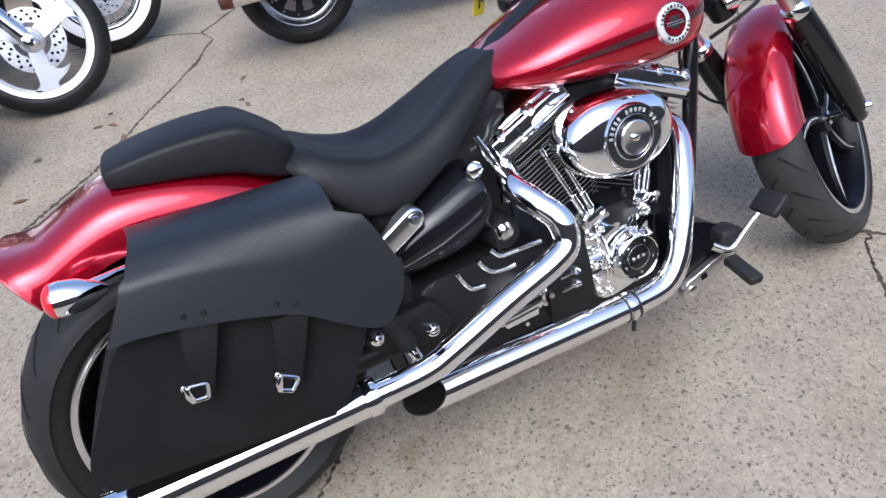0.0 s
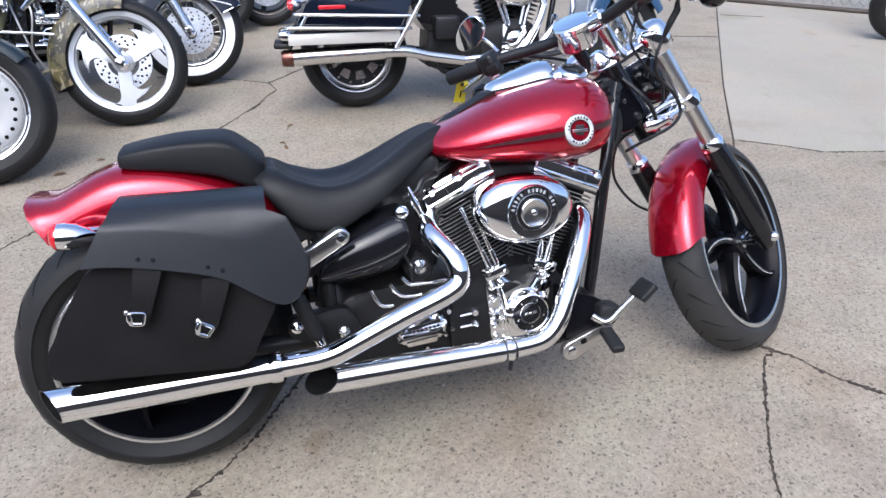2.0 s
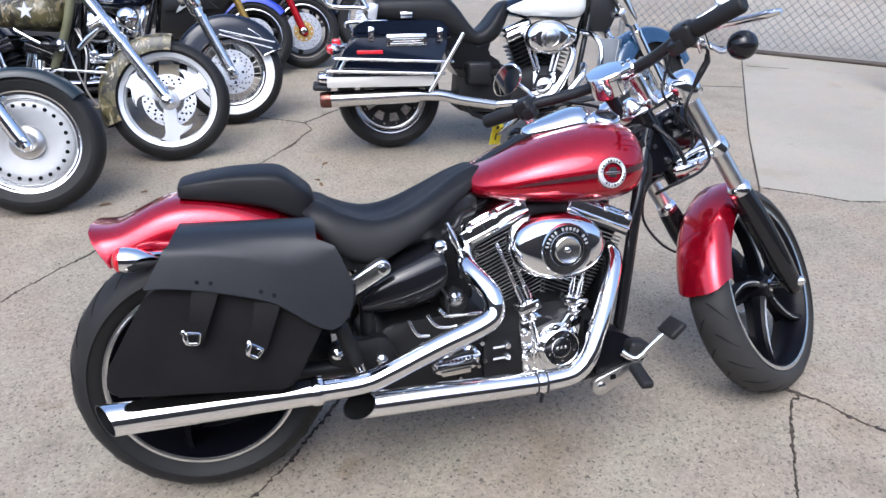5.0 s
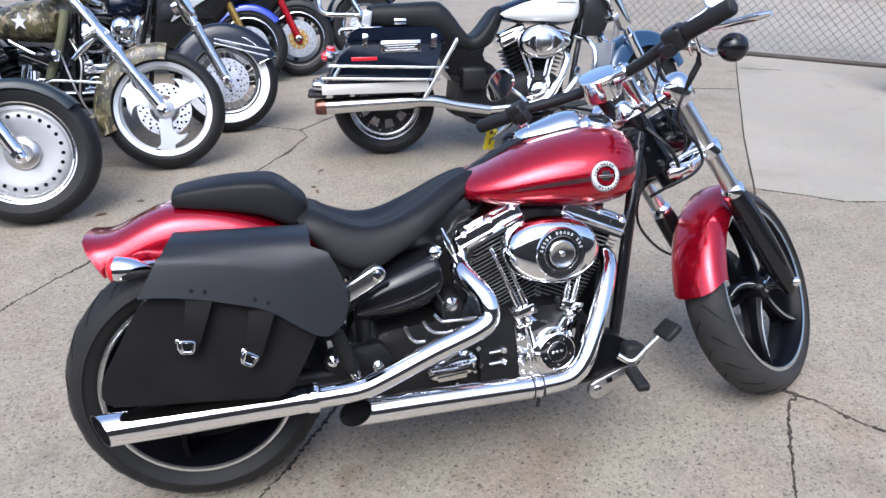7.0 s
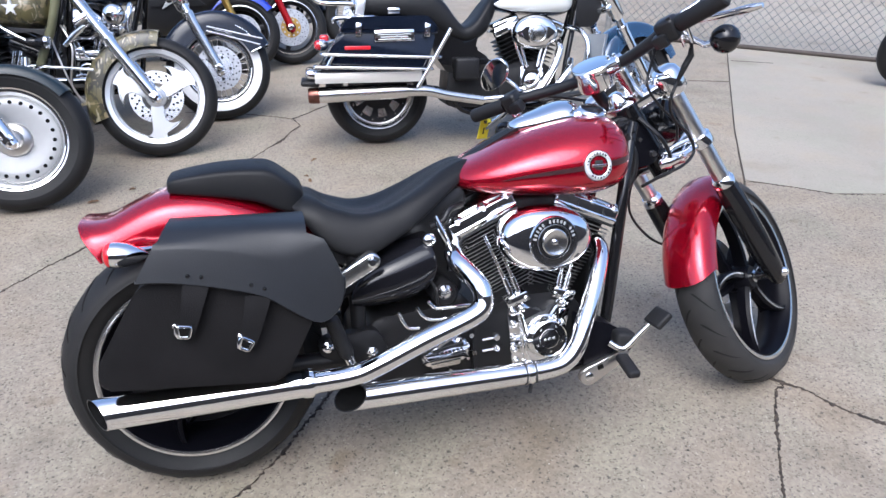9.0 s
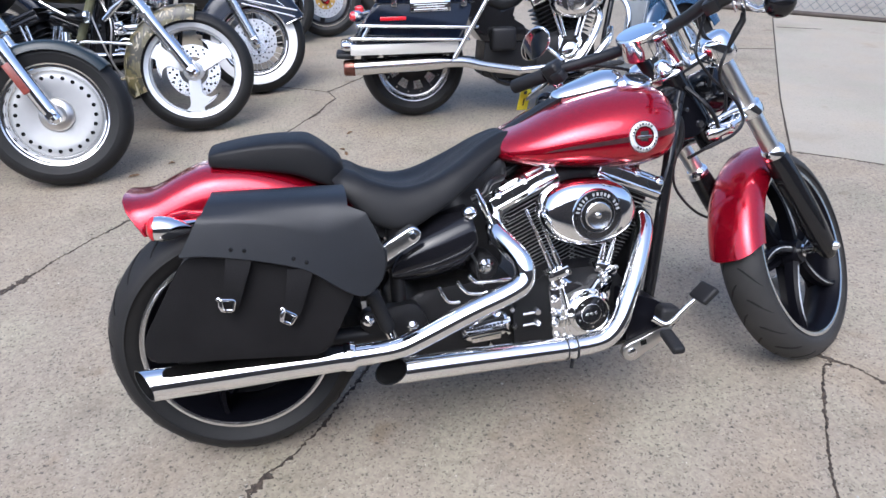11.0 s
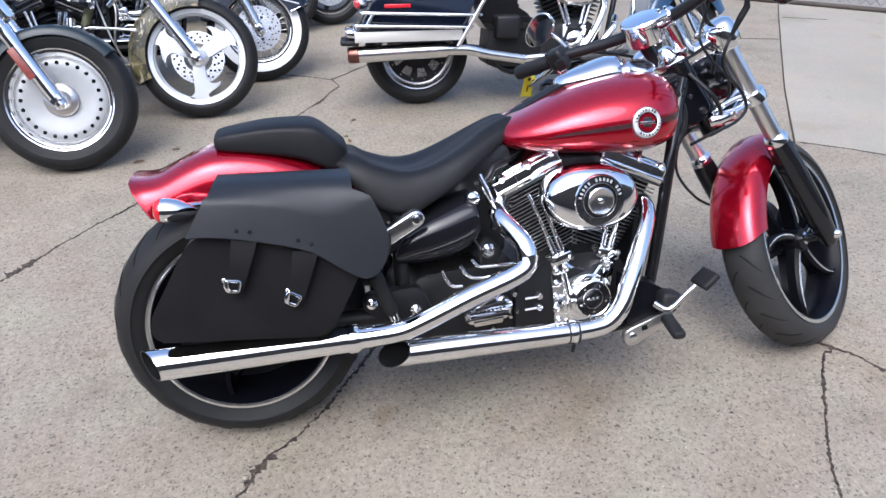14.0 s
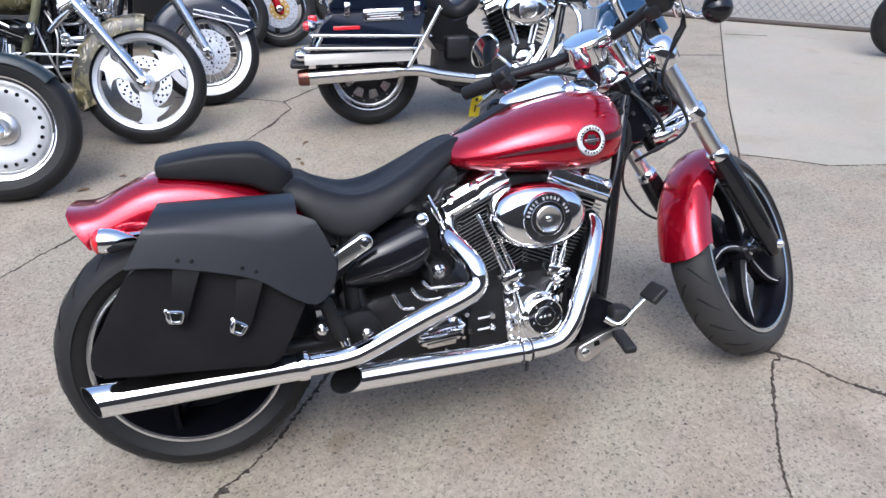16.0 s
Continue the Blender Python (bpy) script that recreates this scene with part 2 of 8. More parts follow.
    bump = nt.nodes.new("ShaderNodeBump")
    bump.inputs["Strength"].default_value = 0.35
    bump.inputs["Distance"].default_value = 0.003
    nt.links.new(tex("ShaderNodeTexNoise", 120.0, 6).outputs["Fac"], bump.inputs["Height"])
    nt.links.new(bump.outputs["Normal"], b.inputs["Normal"])
    return m


CONCRETE = concrete("worn_aggregate_concrete", (0.298, 0.255, 0.199), (0.234, 0.202, 0.158), 1.0)
SMOOTH_CONCRETE = concrete("smooth_grey_concrete", (0.325, 0.292, 0.242), (0.276, 0.248, 0.205), 0.24)
CRACK = material("dirt_in_crack", (0.022, 0.018, 0.015), 0.95, vary=0.6, scale=60, second=(0.085, 0.064, 0.047), grain=0.8, grain_scale=150)
STAIN = material("rusty_stain", (0.25, 0.21, 0.175), 0.9, vary=0.3, scale=25, second=(0.31, 0.28, 0.24))
DRY_LEAF = material("dry_brown_leaf", (0.16, 0.09, 0.04), 0.8, vary=0.4, scale=40)


# ---- mesh helpers ----
def part(name, bm, mat, parent=None, label="", sharp=38, xf=None):
    """Link a bmesh as one object under parent, in the parent's own axes."""
    if xf is not None:
        bmesh.ops.transform(bm, matrix=xf, verts=bm.verts)
    bmesh.ops.recalc_face_normals(bm, faces=bm.faces)
    me = bpy.data.meshes.new(name)
    bm.to_mesh(me)
    bm.free()
    me.polygons.foreach_set("use_smooth", [True] * len(me.polygons))
    me.set_sharp_from_angle(angle=radians(sharp))
    me.materials.append(mat)
    ob = new(name, me)
    if parent is not None:
        ob.parent = parent
    if label:
        ob["label"] = label
    return ob


def V(*a):
    return Vector(a)


def spline(pts, n=6):
    pts = [Vector(p) for p in pts]
    out = []
    for i in range(len(pts) - 1):
        p0, p1, p2 = pts[max(i - 1, 0)], pts[i], pts[i + 1]
        p3 = pts[min(i + 2, len(pts) - 1)]
        for k in range(n):
            t = k / n
            out.append(0.5 * ((2 * p1) + (p2 - p0) * t + (2 * p0 - 5 * p1 + 4 * p2 - p3) * t * t + (3 * p1 - p0 - 3 * p2 + p3) * t ** 3))
    out.append(pts[-1])
    return out


def loft(bm, rings, caps=True, closed=True):
    vs = [[bm.verts.new(p) for p in r] for r in rings]
    n = len(vs[0])
    for a, b in zip(vs, vs[1:]):
        for k in range(n if closed else n - 1):
            q = (a[k], a[(k + 1) % n], b[(k + 1) % n], b[k])
            bm.faces.new(q)
    if caps and closed:
        bm.faces.new(vs[0][::-1])
        bm.faces.new(vs[-1])
    return bm


def tube(bm, pts, r, seg=12, caps=True):
    """Round bar along points; r one radius or one a point."""
    pts = [Vector(p) for p in pts]
    rs = [r] * len(pts) if not isinstance(r, (list, tuple)) else list(r)
    if len(rs) != len(pts):
        rs = [float(np.interp(k / (len(pts) - 1), np.linspace(0, 1, len(rs)), rs)) for k in range(len(pts))]
    t = (pts[1] - pts[0]).normalized()
    side = t.orthogonal().normalized()
    rings = []
    for k, p in enumerate(pts):
        d = (pts[min(k + 1, len(pts) - 1)] - pts[max(k - 1, 0)]).normalized()
        side = (side - d * side.dot(d)).normalized()
        up = d.cross(side)
        rings.append([p + (side * math.cos(a) + up * math.sin(a)) * rs[k] for a in (2 * math.pi * j / seg for j in range(seg))])
    return loft(bm, rings, caps)


def lathe(bm, prof, centre=(0, 0, 0), axis=(0, 1, 0), seg=48, closed=False):
    """Turn a profile of (radius, along the axis); closed joins its last point to its first."""
    ax = Vector(axis).normalized()
    s = V(1, 0, 0) if abs(ax.x) < 0.9 else V(0, 0, 1)
    s = (s - ax * s.dot(ax)).normalized()
    u = ax.cross(s)
    c = Vector(centre)
    rings = []
    for j in range(seg):
        a = 2 * math.pi * j / seg
        d = s * math.cos(a) + u * math.sin(a)
        rings.append([bm.verts.new(c + d * max(r, 1e-5) + ax * h) for r, h in prof])
    n = len(prof)
    for j in range(seg):
        a, b = rings[j], rings[(j + 1) % seg]
        for k in range(n if closed else n - 1):
            bm.faces.new((a[k], a[(k + 1) % n], b[(k + 1) % n], b[k]))
    if not closed:
        for k, flip in ((0, 1), (n - 1, 0)):
            if prof[k][0] > 1e-4:
                ring = [r[k] for r in rings]
                bm.faces.new(ring[::-1] if flip else ring)
    bmesh.ops.remove_doubles(bm, verts=bm.verts, dist=2e-5)
    return bm


def box(bm, centre, size, rot=None, bevel=0.004, seg=2):
    m = Matrix.Translation(centre) @ (rot.to_4x4() if rot is not None else Matrix.Identity(4)) @ Matrix.Diagonal((*size, 1))
    made = bmesh.ops.create_cube(bm, size=1, matrix=m)["verts"]
    if bevel:
        edges = {e for v in made for e in v.link_edges}
        bmesh.ops.bevel(bm, geom=list(edges), offset=bevel, segments=seg, affect='EDGES', profile=0.5)
    return bm


def turn(axis, degrees):
    return Matrix.Rotation(radians(degrees), 3, axis)


def prism(bm, outline, y0, y1, bevel=0.004, seg=2, inset=0.0):
    """An outline of (x, z) drawn out from y0 to y1, its y1 edge rounded."""
    a = [bm.verts.new((x, y0, z)) for x, z in outline]
    b = [bm.verts.new((x, y1, z)) for x, z in outline]
    n = len(a)
    bm.faces.new(a)
    f1 = bm.faces.new(b[::-1])
    for k in range(n):
        bm.faces.new((a[k], b[k], b[(k + 1) % n], a[(k + 1) % n]))
    if bevel:
        bmesh.ops.bevel(bm, geom=list(f1.edges), offset=bevel, segments=seg, affect='EDGES', profile=0.5)
    return bm


def rounded(outline, r, n=4):
    """Round the corners of a closed (x, z) outline."""
    out = []
    m = len(outline)
    for k in range(m):
        p, a, b = Vector(outline[k]), Vector(outline[k - 1]), Vector(outline[(k + 1) % m])
        da, db = (a - p), (b - p)
        q = min(r, da.length * 0.45, db.length * 0.45)
        s, e = p + da.normalized() * q, p + db.normalized() * q
        for j in range(n + 1):
            t = j / n
            out.append(tuple((1 - t) ** 2 * s + 2 * t * (1 - t) * p + t * t * e))
    return out


def sheet(bm, grid, thick):
    """A skin over a grid of points, given a thickness along its normals."""
    nu, nv = len(grid), len(grid[0])
    P = np.array([[tuple(p) for p in row] for row in grid])
    du, dv = np.gradient(P, axis=0), np.gradient(P, axis=1)
    nrm = np.cross(du, dv)
    nrm /= np.linalg.norm(nrm, axis=2, keepdims=True) + 1e-9
    top = [[bm.verts.new(P[i, j]) for j in range(nv)] for i in range(nu)]
    low = [[bm.verts.new(P[i, j] - nrm[i, j] * thick) for j in range(nv)] for i in range(nu)]
    for i in range(nu - 1):
        for j in range(nv - 1):
            bm.faces.new((top[i][j], top[i + 1][j], top[i + 1][j + 1], top[i][j + 1]))
            bm.faces.new((low[i][j], low[i][j + 1], low[i + 1][j + 1], low[i + 1][j]))
    rim = [(i, 0) for i in range(nu)] + [(nu - 1, j) for j in range(1, nv)] + [(i, nv - 1) for i in range(nu - 2, -1, -1)] + [(0, j) for j in range(nv - 2, 0, -1)]
    for k, (i, j) in enumerate(rim):
        a, b = rim[(k + 1) % len(rim)]
        bm.faces.new((top[i][j], low[i][j], low[a][b], top[a][b]))
    return bm


def fender(bm, centre, prof, a0, a1, thick=0.004, n=40, flare=0.0, flare_deg=8, corner=0.0, dip=0.0, dip_from=92, dip_to=113):
    """A mudguard: half profile of (radius, half width) mirrored and swept about the axle from a0 to a1 degrees."""
    half = spline([(w, 0, r) for r, w in prof], 4)
    sec = [(-p.x, p.z) for p in half[::-1]] + [(p.x, p.z) for p in half[1:]]
    c = Vector(centre)
    grid = []
    for k in range(n + 1):
        deg = a0 + (a1 - a0) * k / n
        up = flare * max(0.0, 1 - abs(a1 - deg) / flare_deg) ** 2
        sink = min(1.0, max(0.0, (deg - dip_from) / (dip_to - dip_from)))
        up -= dip * sink * sink * (3 - 2 * sink)
        row = []
        for j, (y, r) in enumerate(sec):
            # the lower corners are rounded off
            u = max(0.0, abs(y) / sec[-1][0] - 0.25) / 0.75
            a = radians(deg - corner * (1 - math.sqrt(1 - min(0.98, u * u))) * (k / n) ** 4)
            high = min(1.0, max(0.0, (r - sec[0][1]) / (sec[len(sec) // 2][1] - sec[0][1])))
            q = r + (up * (0.35 + 0.65 * high) if up < 0 else up)
            row.append(c + V(math.cos(a) * q, y * (1 + max(0.0, up) * 3), math.sin(a) * q))
        grid.append(row)
    return sheet(bm, grid, thick)


def tyre_mesh(bm, centre, R, W, rim, seg=96):
    """Tyre with a round crown, shoulders and sidewalls."""
    w = W / 2
    half = [(R, 0), (R - 0.003, w * 0.35), (R - 0.014, w * 0.68), (R - 0.034, w * 0.93), (R - 0.055, w), ((R + rim) / 2 - 0.01, w * 0.99), (rim + 0.012, w * 0.88), (rim + 0.002, w * 0.82), (rim - 0.012, w * 0.78)]
    half = [(p.x, p.y) for p in spline([(r, y, 0) for r, y in half], 3)]
    prof = [(r, -y) for r, y in half[::-1]] + half[1:]
    return lathe(bm, prof, centre, (0, 1, 0), seg, closed=True)


# ---- ground: worn concrete slabs ----
def ground_sheet():
    bm = bmesh.new()
    c = 120.0
    q = [bm.verts.new((x, y, 0)) for x, y in ((-c, -c), (c, -c), (c, c), (-c, c))]
    bm.faces.new(q)
    ob = part("ground", bm, CONCRETE)
    return tagged(ob, "worn grey-beige aggregate concrete yard with cracks", "ground", kind="structure")


ground_sheet()


CRUMB_SPOTS = []


def ribbon(name, pts, width, label, mat=None, ragged=0.6, step=0.008, z=0.003, base=0.0):
    """An irregular flat strip of dirt that fills a crack or a joint in the slabs."""
    rnd = random.Random(len(pts) * 31 + int(abs(pts[0][0]) * 100))
    line = []
    for (x0, y0), (x1, y1) in zip(pts, pts[1:]):
        n = max(2, int(math.hypot(x1 - x0, y1 - y0) / step))
        line += [V(x0 + (x1 - x0) * k / n, y0 + (y1 - y0) * k / n, 0) for k in range(n)]
    line.append(V(*pts[-1], 0))
    bm = bmesh.new()
    last, kink = None, 0.0
    for k, p in enumerate(line):
        d = (line[min(k + 1, len(line) - 1)] - line[max(k - 1, 0)]).normalized()
        s = V(-d.y, d.x, 0)
        if rnd.random() < 0.45:
            kink += rnd.uniform(-0.3, 0.3) * width * ragged
        kink *= 0.93
        drift = 0.6 * kink + (noise.noise(p * 8) * 0.3 + noise.noise(p * 95) * 0.55) * width * ragged
        spread = 0.42 + ragged * (noise.noise(p * 6 + V(5, 5, 5)) * 0.8 + noise.noise(p * 85) * 0.9 + rnd.uniform(-0.4, 0.4))
        w = max(spread, 0.1) * width * 0.55
        h = z + base + 0.001 * rnd.random()
        q = [bm.verts.new(p + s * (drift + w) + V(0, 0, base + 0.0008)), bm.verts.new(p + s * drift + V(0, 0, h)), bm.verts.new(p + s * (drift - w) + V(0, 0, base + 0.0008))]
        if last:
            bm.faces.new((last[0], last[1], q[1], q[0]))
            bm.faces.new((last[1], last[2], q[2], q[1]))
        last = q
    CRUMB_SPOTS.extend((p.x, p.y, base, width) for p in line[::3])
    ob = part(name, bm, mat or CRACK)
    return tagged(ob, label, "crack", kind="structure")


# ---- the red cruiser: axes of its own, x ahead, y to its left, z up, rear wheel standing at the origin ----
BIKE_LEAN = 15.0
bike = new("motorcycle")
bike.matrix_basis = Matrix.Rotation(radians(-BIKE_LEAN), 4, 'X')
tagged(bike, "candy-red custom cruiser motorcycle with black leather saddlebag, leaning on its stand", "motorcycle")

RAKE, STEER = radians(33.3), 36.1
U = V(-math.sin(RAKE), 0, math.cos(RAKE))
N = V(math.cos(RAKE), 0, math.sin(RAKE))
AXLE = V(1.70, 0, 0.3395)
A0 = AXLE - N * 0.109
TURNED = Matrix.Translation(A0) @ Matrix.Rotation(radians(STEER), 4, U) @ Matrix.Translation(-A0)


def F(f, y, u):
    """A point of the front end before it is turned: ahead of the steering axis, to the left, and up along it."""
    return A0 + N * (f + 0.03) + V(0, y, 0) + U * u


def rim_mesh(bm, c, r, half, drop=0.03):
    """A wheel rim: lips at both sides and a well between."""
    prof = [(r, half), (r - 0.004, half + 0.003), (r - 0.014, half + 0.001), (r - 0.018, half - 0.008), (r - drop, half * 0.6), (r - drop - 0.006, 0), (r - drop, -half * 0.6), (r - 0.018, -half + 0.008), (r - 0.014, -half - 0.001), (r - 0.004, -half - 0.003), (r, -half), (r - 0.012, -half * 0.7), (r - 0.016, 0), (r - 0.012, half * 0.7)]
    return lathe(bm, prof, c, (0, 1, 0), 96, closed=True)


def hex_bolt(bm, c, axis, r=0.008, h=0.006):
    return lathe(bm, [(0, 0), (r, 0), (r, h * 0.8), (r * 0.85, h), (0, h)], c, axis, 6)


def split_spoke_wheel(parent, c, R, W, rim, half, xf, prefix_label, spokes=5, edged=True, rubber=RUBBER):
    wheel = part("wheel", rim_mesh(bmesh.new(), c, rim, half), WHEEL_BLACK, parent, prefix_label, xf=xf)
    part("tyre", tyre_mesh(bmesh.new(), c, R, W, rim), rubber, wheel, "black road tyre", sharp=60, xf=xf)
    bm = bmesh.new()
    w2 = W / 2
    for k in range(22):
        for side in (-1, 1):
            a0 = 2 * math.pi * (k + (0.5 if side > 0 else 0)) / 22
            grid = []
            for j in range(8):
                t = j / 7
                y = side * w2 * (0.12 + 0.72 * t)
                q = abs(y) / w2
                rr = R - 0.003 * (q / 0.35) ** 2 if q < 0.35 else (R - 0.003 - 0.011 * ((q - 0.35) / 0.33) ** 1.3 if q < 0.68 else R - 0.014 - 0.02 * ((q - 0.68) / 0.25) ** 1.2)
                a = a0 + 0.2 * t ** 1.4
                wd = 0.0042 * math.sin(math.pi * (0.15 + 0.8 * t)) + 0.0006
                grid.append([Vector(c) + V(math.cos(a + h) * (rr + 0.0009), y, math.sin(a + h) * (rr + 0.0009)) for h in (-wd / R, 0, wd / R)])
            sheet(bm, grid, 0.0012)
    part("tread_groove", bm, GROOVE, wheel, xf=xf)["kind"] = "stuff"
    for side in (-1, 1):
        bm = lathe(bmesh.new(), [(rim + 0.001, side * (half + 0.0035)), (rim - 0.005, side * (half + 0.0045)), (rim - 0.011, side * (half + 0.0025)), (rim - 0.006, side * (half - 0.004))], c, (0, 1, 0), 96, closed=True)
        part("rim_edge", bm, POLISHED, wheel, "bright machined rim edge", xf=xf)
    hub = lathe(bmesh.new(), [(0.012, -half * 0.9), (0.034, -half * 0.9), (0.04, -half * 0.75), (0.044, 0), (0.04, half * 0.75), (0.034, half * 0.9), (0.012, half * 0.9)], c, (0, 1, 0), 40)
    part("hub", hub, WHEEL_BLACK, wheel, xf=xf)
    for k in range(spokes):
        for face in (-1, 1):
            a0 = 2 * math.pi * (k + (0.5 if face > 0 else 0)) / spokes + 0.35
            rings, line = [], []
            for j in range(11):
                t = j / 10
                rr = 0.03 + (rim - 0.024 - 0.03) * t
                a = a0 - face * (0.12 * t + 0.2 * t * t)
                d, q = V(math.cos(a), 0, math.sin(a)), V(-math.sin(a), 0, math.cos(a))
                p = Vector(c) + d * rr + V(0, face * half * (0.38 + 0.12 * t), 0)
                w, h = 0.0135 - 0.004 * t, half * (0.42 - 0.08 * t)
                rings.append([p - q * w + V(0, -h * 0.5, 0), p - q * w * 0.3 + V(0, -h, 0), p + q * w * 0.8 + V(0, -h * 0.9, 0), p + q * w + V(0, -h * 0.4, 0), p + q * w * 0.8 + V(0, h * 0.8, 0), p - q * w * 0.8 + V(0, h * 0.8, 0)])
                line.append(p - q * w * 0.3 + V(0, -h - 0.0008, 0))
            part("spoke", loft(bmesh.new(), rings), WHEEL_BLACK, wheel, xf=xf)
            if edged and face < 0:
                part("spoke_edge", tube(bmesh.new(), line[1:-1], [0.0012, 0.0026, 0.0026, 0.0026, 0.0012], 6), BRIGHT_RIM, wheel, "bright machined edge", xf=xf)
    return wheel


REAR = V(-0.012, 0, 0.329)
GUARD = V(0, 0, 0.325)
rear_wheel = split_spoke_wheel(bike, REAR, 0.326, 0.236, 0.238, 0.1, None, "wide gloss-black rear wheel", edged=False)
# added black disc that stands in for the shade inside the wheel
bm = lathe(bmesh.new(), [(0.03, 0.0), (0.2, 0.0), (0.205, 0.01), (0.2, 0.02), (0.03, 0.02)], REAR + V(0, 0.02, 0), (0, 1, 0), 56, closed=True)
part("dark_backing_disc", bm, WRINKLE, rear_wheel, "black disc added to darken the wheel's inside")
front_wheel = split_spoke_wheel(bike, AXLE, 0.338, 0.13, 0.268, 0.0545, TURNED, "gloss-black turbine front wheel", rubber=PALE_RUBBER)
bm = lathe(bmesh.new(), [(0.075, 0.0), (0.146, 0.0), (0.146, 0.005), (0.075, 0.005)], AXLE + V(0, 0.055, 0), (0, 1, 0), 60, closed=True)
part("brake_disc", bm, DISC, front_wheel, "steel brake disc", xf=TURNED)
# rear mudguard
bm = fender(bmesh.new(), GUARD, [(0.456, 0), (0.454, 0.045), (0.445, 0.088), (0.422, 0.119), (0.385, 0.131), (0.352, 0.133)], 40, 120.5, n=60, flare=0.026, flare_deg=8.5, dip=0.02)
rear_fender = part("rear_fender", bm, RED, bike, "glossy candy-red rear mudguard", sharp=60)
bm = bmesh.new()
tube(bm, [GUARD + V(math.cos(radians(120.6)) * r, y, math.sin(radians(120.6)) * r) for r, y in ((0.358, -0.136), (0.392, -0.133), (0.428, -0.121), (0.451, -0.09), (0.46, -0.045), (0.462, 0), (0.46, 0.045), (0.451, 0.09), (0.428, 0.121), (0.392, 0.133), (0.358, 0.136))], 0.003, 8)
part("rolled_edge", bm, RED, rear_fender)
# rear turn signals on the fender struts
for s in (-1, 1):
    bm = lathe(bmesh.new(), [(0, 0), (0.018, 0.0), (0.028, 0.004), (0.0295, 0.018), (0.026, 0.042), (0.016, 0.066), (0.006, 0.082), (0, 0.084)], (-0.147, s * 0.215, 0.668), (1, 0, -0.1), 28)
    sig = part("turn_signal", bm, CHROME, bike, "chrome bullet turn signal with red lens")
    bm = lathe(bmesh.new(), [(0, -0.012), (0.014, -0.01), (0.024, -0.004), (0.0285, 0.002), (0.0285, 0.006), (0, 0.006)], (-0.148, s * 0.215, 0.668), (1, 0, -0.1), 28)
    part("lens", bm, RED_LENS, sig, "red lens")
    bm = tube(bmesh.new(), [(-0.09, s * 0.205, 0.668), (-0.02, s * 0.165, 0.66), (0.06, s * 0.14, 0.64)], 0.011, 12)
    part("stalk", bm, CHROME, sig)
    bm = prism(bmesh.new(), rounded([(0.03, 0.615), (0.42, 0.57), (0.47, 0.6), (0.44, 0.63), (0.04, 0.66)], 0.02), 0, 0.012, 0.003)
    part("fender_strut", bm, SATIN_BLACK, bike, "black fender strut", xf=Matrix.Translation((0, -0.148 if s < 0 else 0.136, 0)))

# pillion pad
def ring_section(x, half, zt, zb, n=26, power=3.2):
    """A soft rounded cross-section at x."""
    out = []
    for k in range(n):
        a = 2 * math.pi * k / n
        c, s = math.cos(a), math.sin(a)
        y = half * math.copysign(abs(c) ** (2 / power), c)
        z = (zt + zb) / 2 + (zt - zb) / 2 * math.copysign(abs(s) ** (2 / power), s)
        out.append(V(x, y, z))
    return out


def dense(rows, n=5):
    """Glide through rows of numbers."""
    rows = [list(map(float, r)) for r in rows]
    out = []
    for k in range(len(rows) - 1):
        a, b, c, d = rows[max(k - 1, 0)], rows[k], rows[k + 1], rows[min(k + 2, len(rows) - 1)]
        for j in range(n):
            t = j / n
            out.append([0.5 * (2 * q + (r - p) * t + (2 * p - 5 * q + 4 * r - s) * t * t + (3 * q - p - 3 * r + s) * t ** 3) for p, q, r, s in zip(a, b, c, d)])
    out.append(rows[-1])
    return out


bm = bmesh.new()
rows = dense([(-0.022, 0.09, 0.804, 0.785), (-0.018, 0.099, 0.812, 0.78), (0.02, 0.108, 0.82, 0.773), (0.1, 0.116, 0.829, 0.76), (0.18, 0.122, 0.829, 0.742), (0.222, 0.123, 0.822, 0.722), (0.266, 0.118, 0.79, 0.706), (0.29, 0.1, 0.768, 0.712), (0.296, 0.07, 0.75, 0.722)], 4)
rings = []
for x, w, zt, zb in rows:
    r = ring_section(x, w, zt, zb, power=8.0, n=40)
    rings.append([V(p.x, p.y, p.z + 0.012 * (1 - (p.y / w) ** 2) - 0.004) for p in r])
loft(bm, rings)
part("pillion_pad", bm, VINYL, bike, "black vinyl passenger pad on the rear mudguard", sharp=60)
bm = lathe(bmesh.new(), [(0, 0), (0.007, 0), (0.007, 0.006), (0.004, 0.012), (0, 0.013)], (-0.02, 0, 0.783), (-0.4, 0, 1), 14)
part("seat_screw", bm, CHROME, bike, "chrome seat screw")

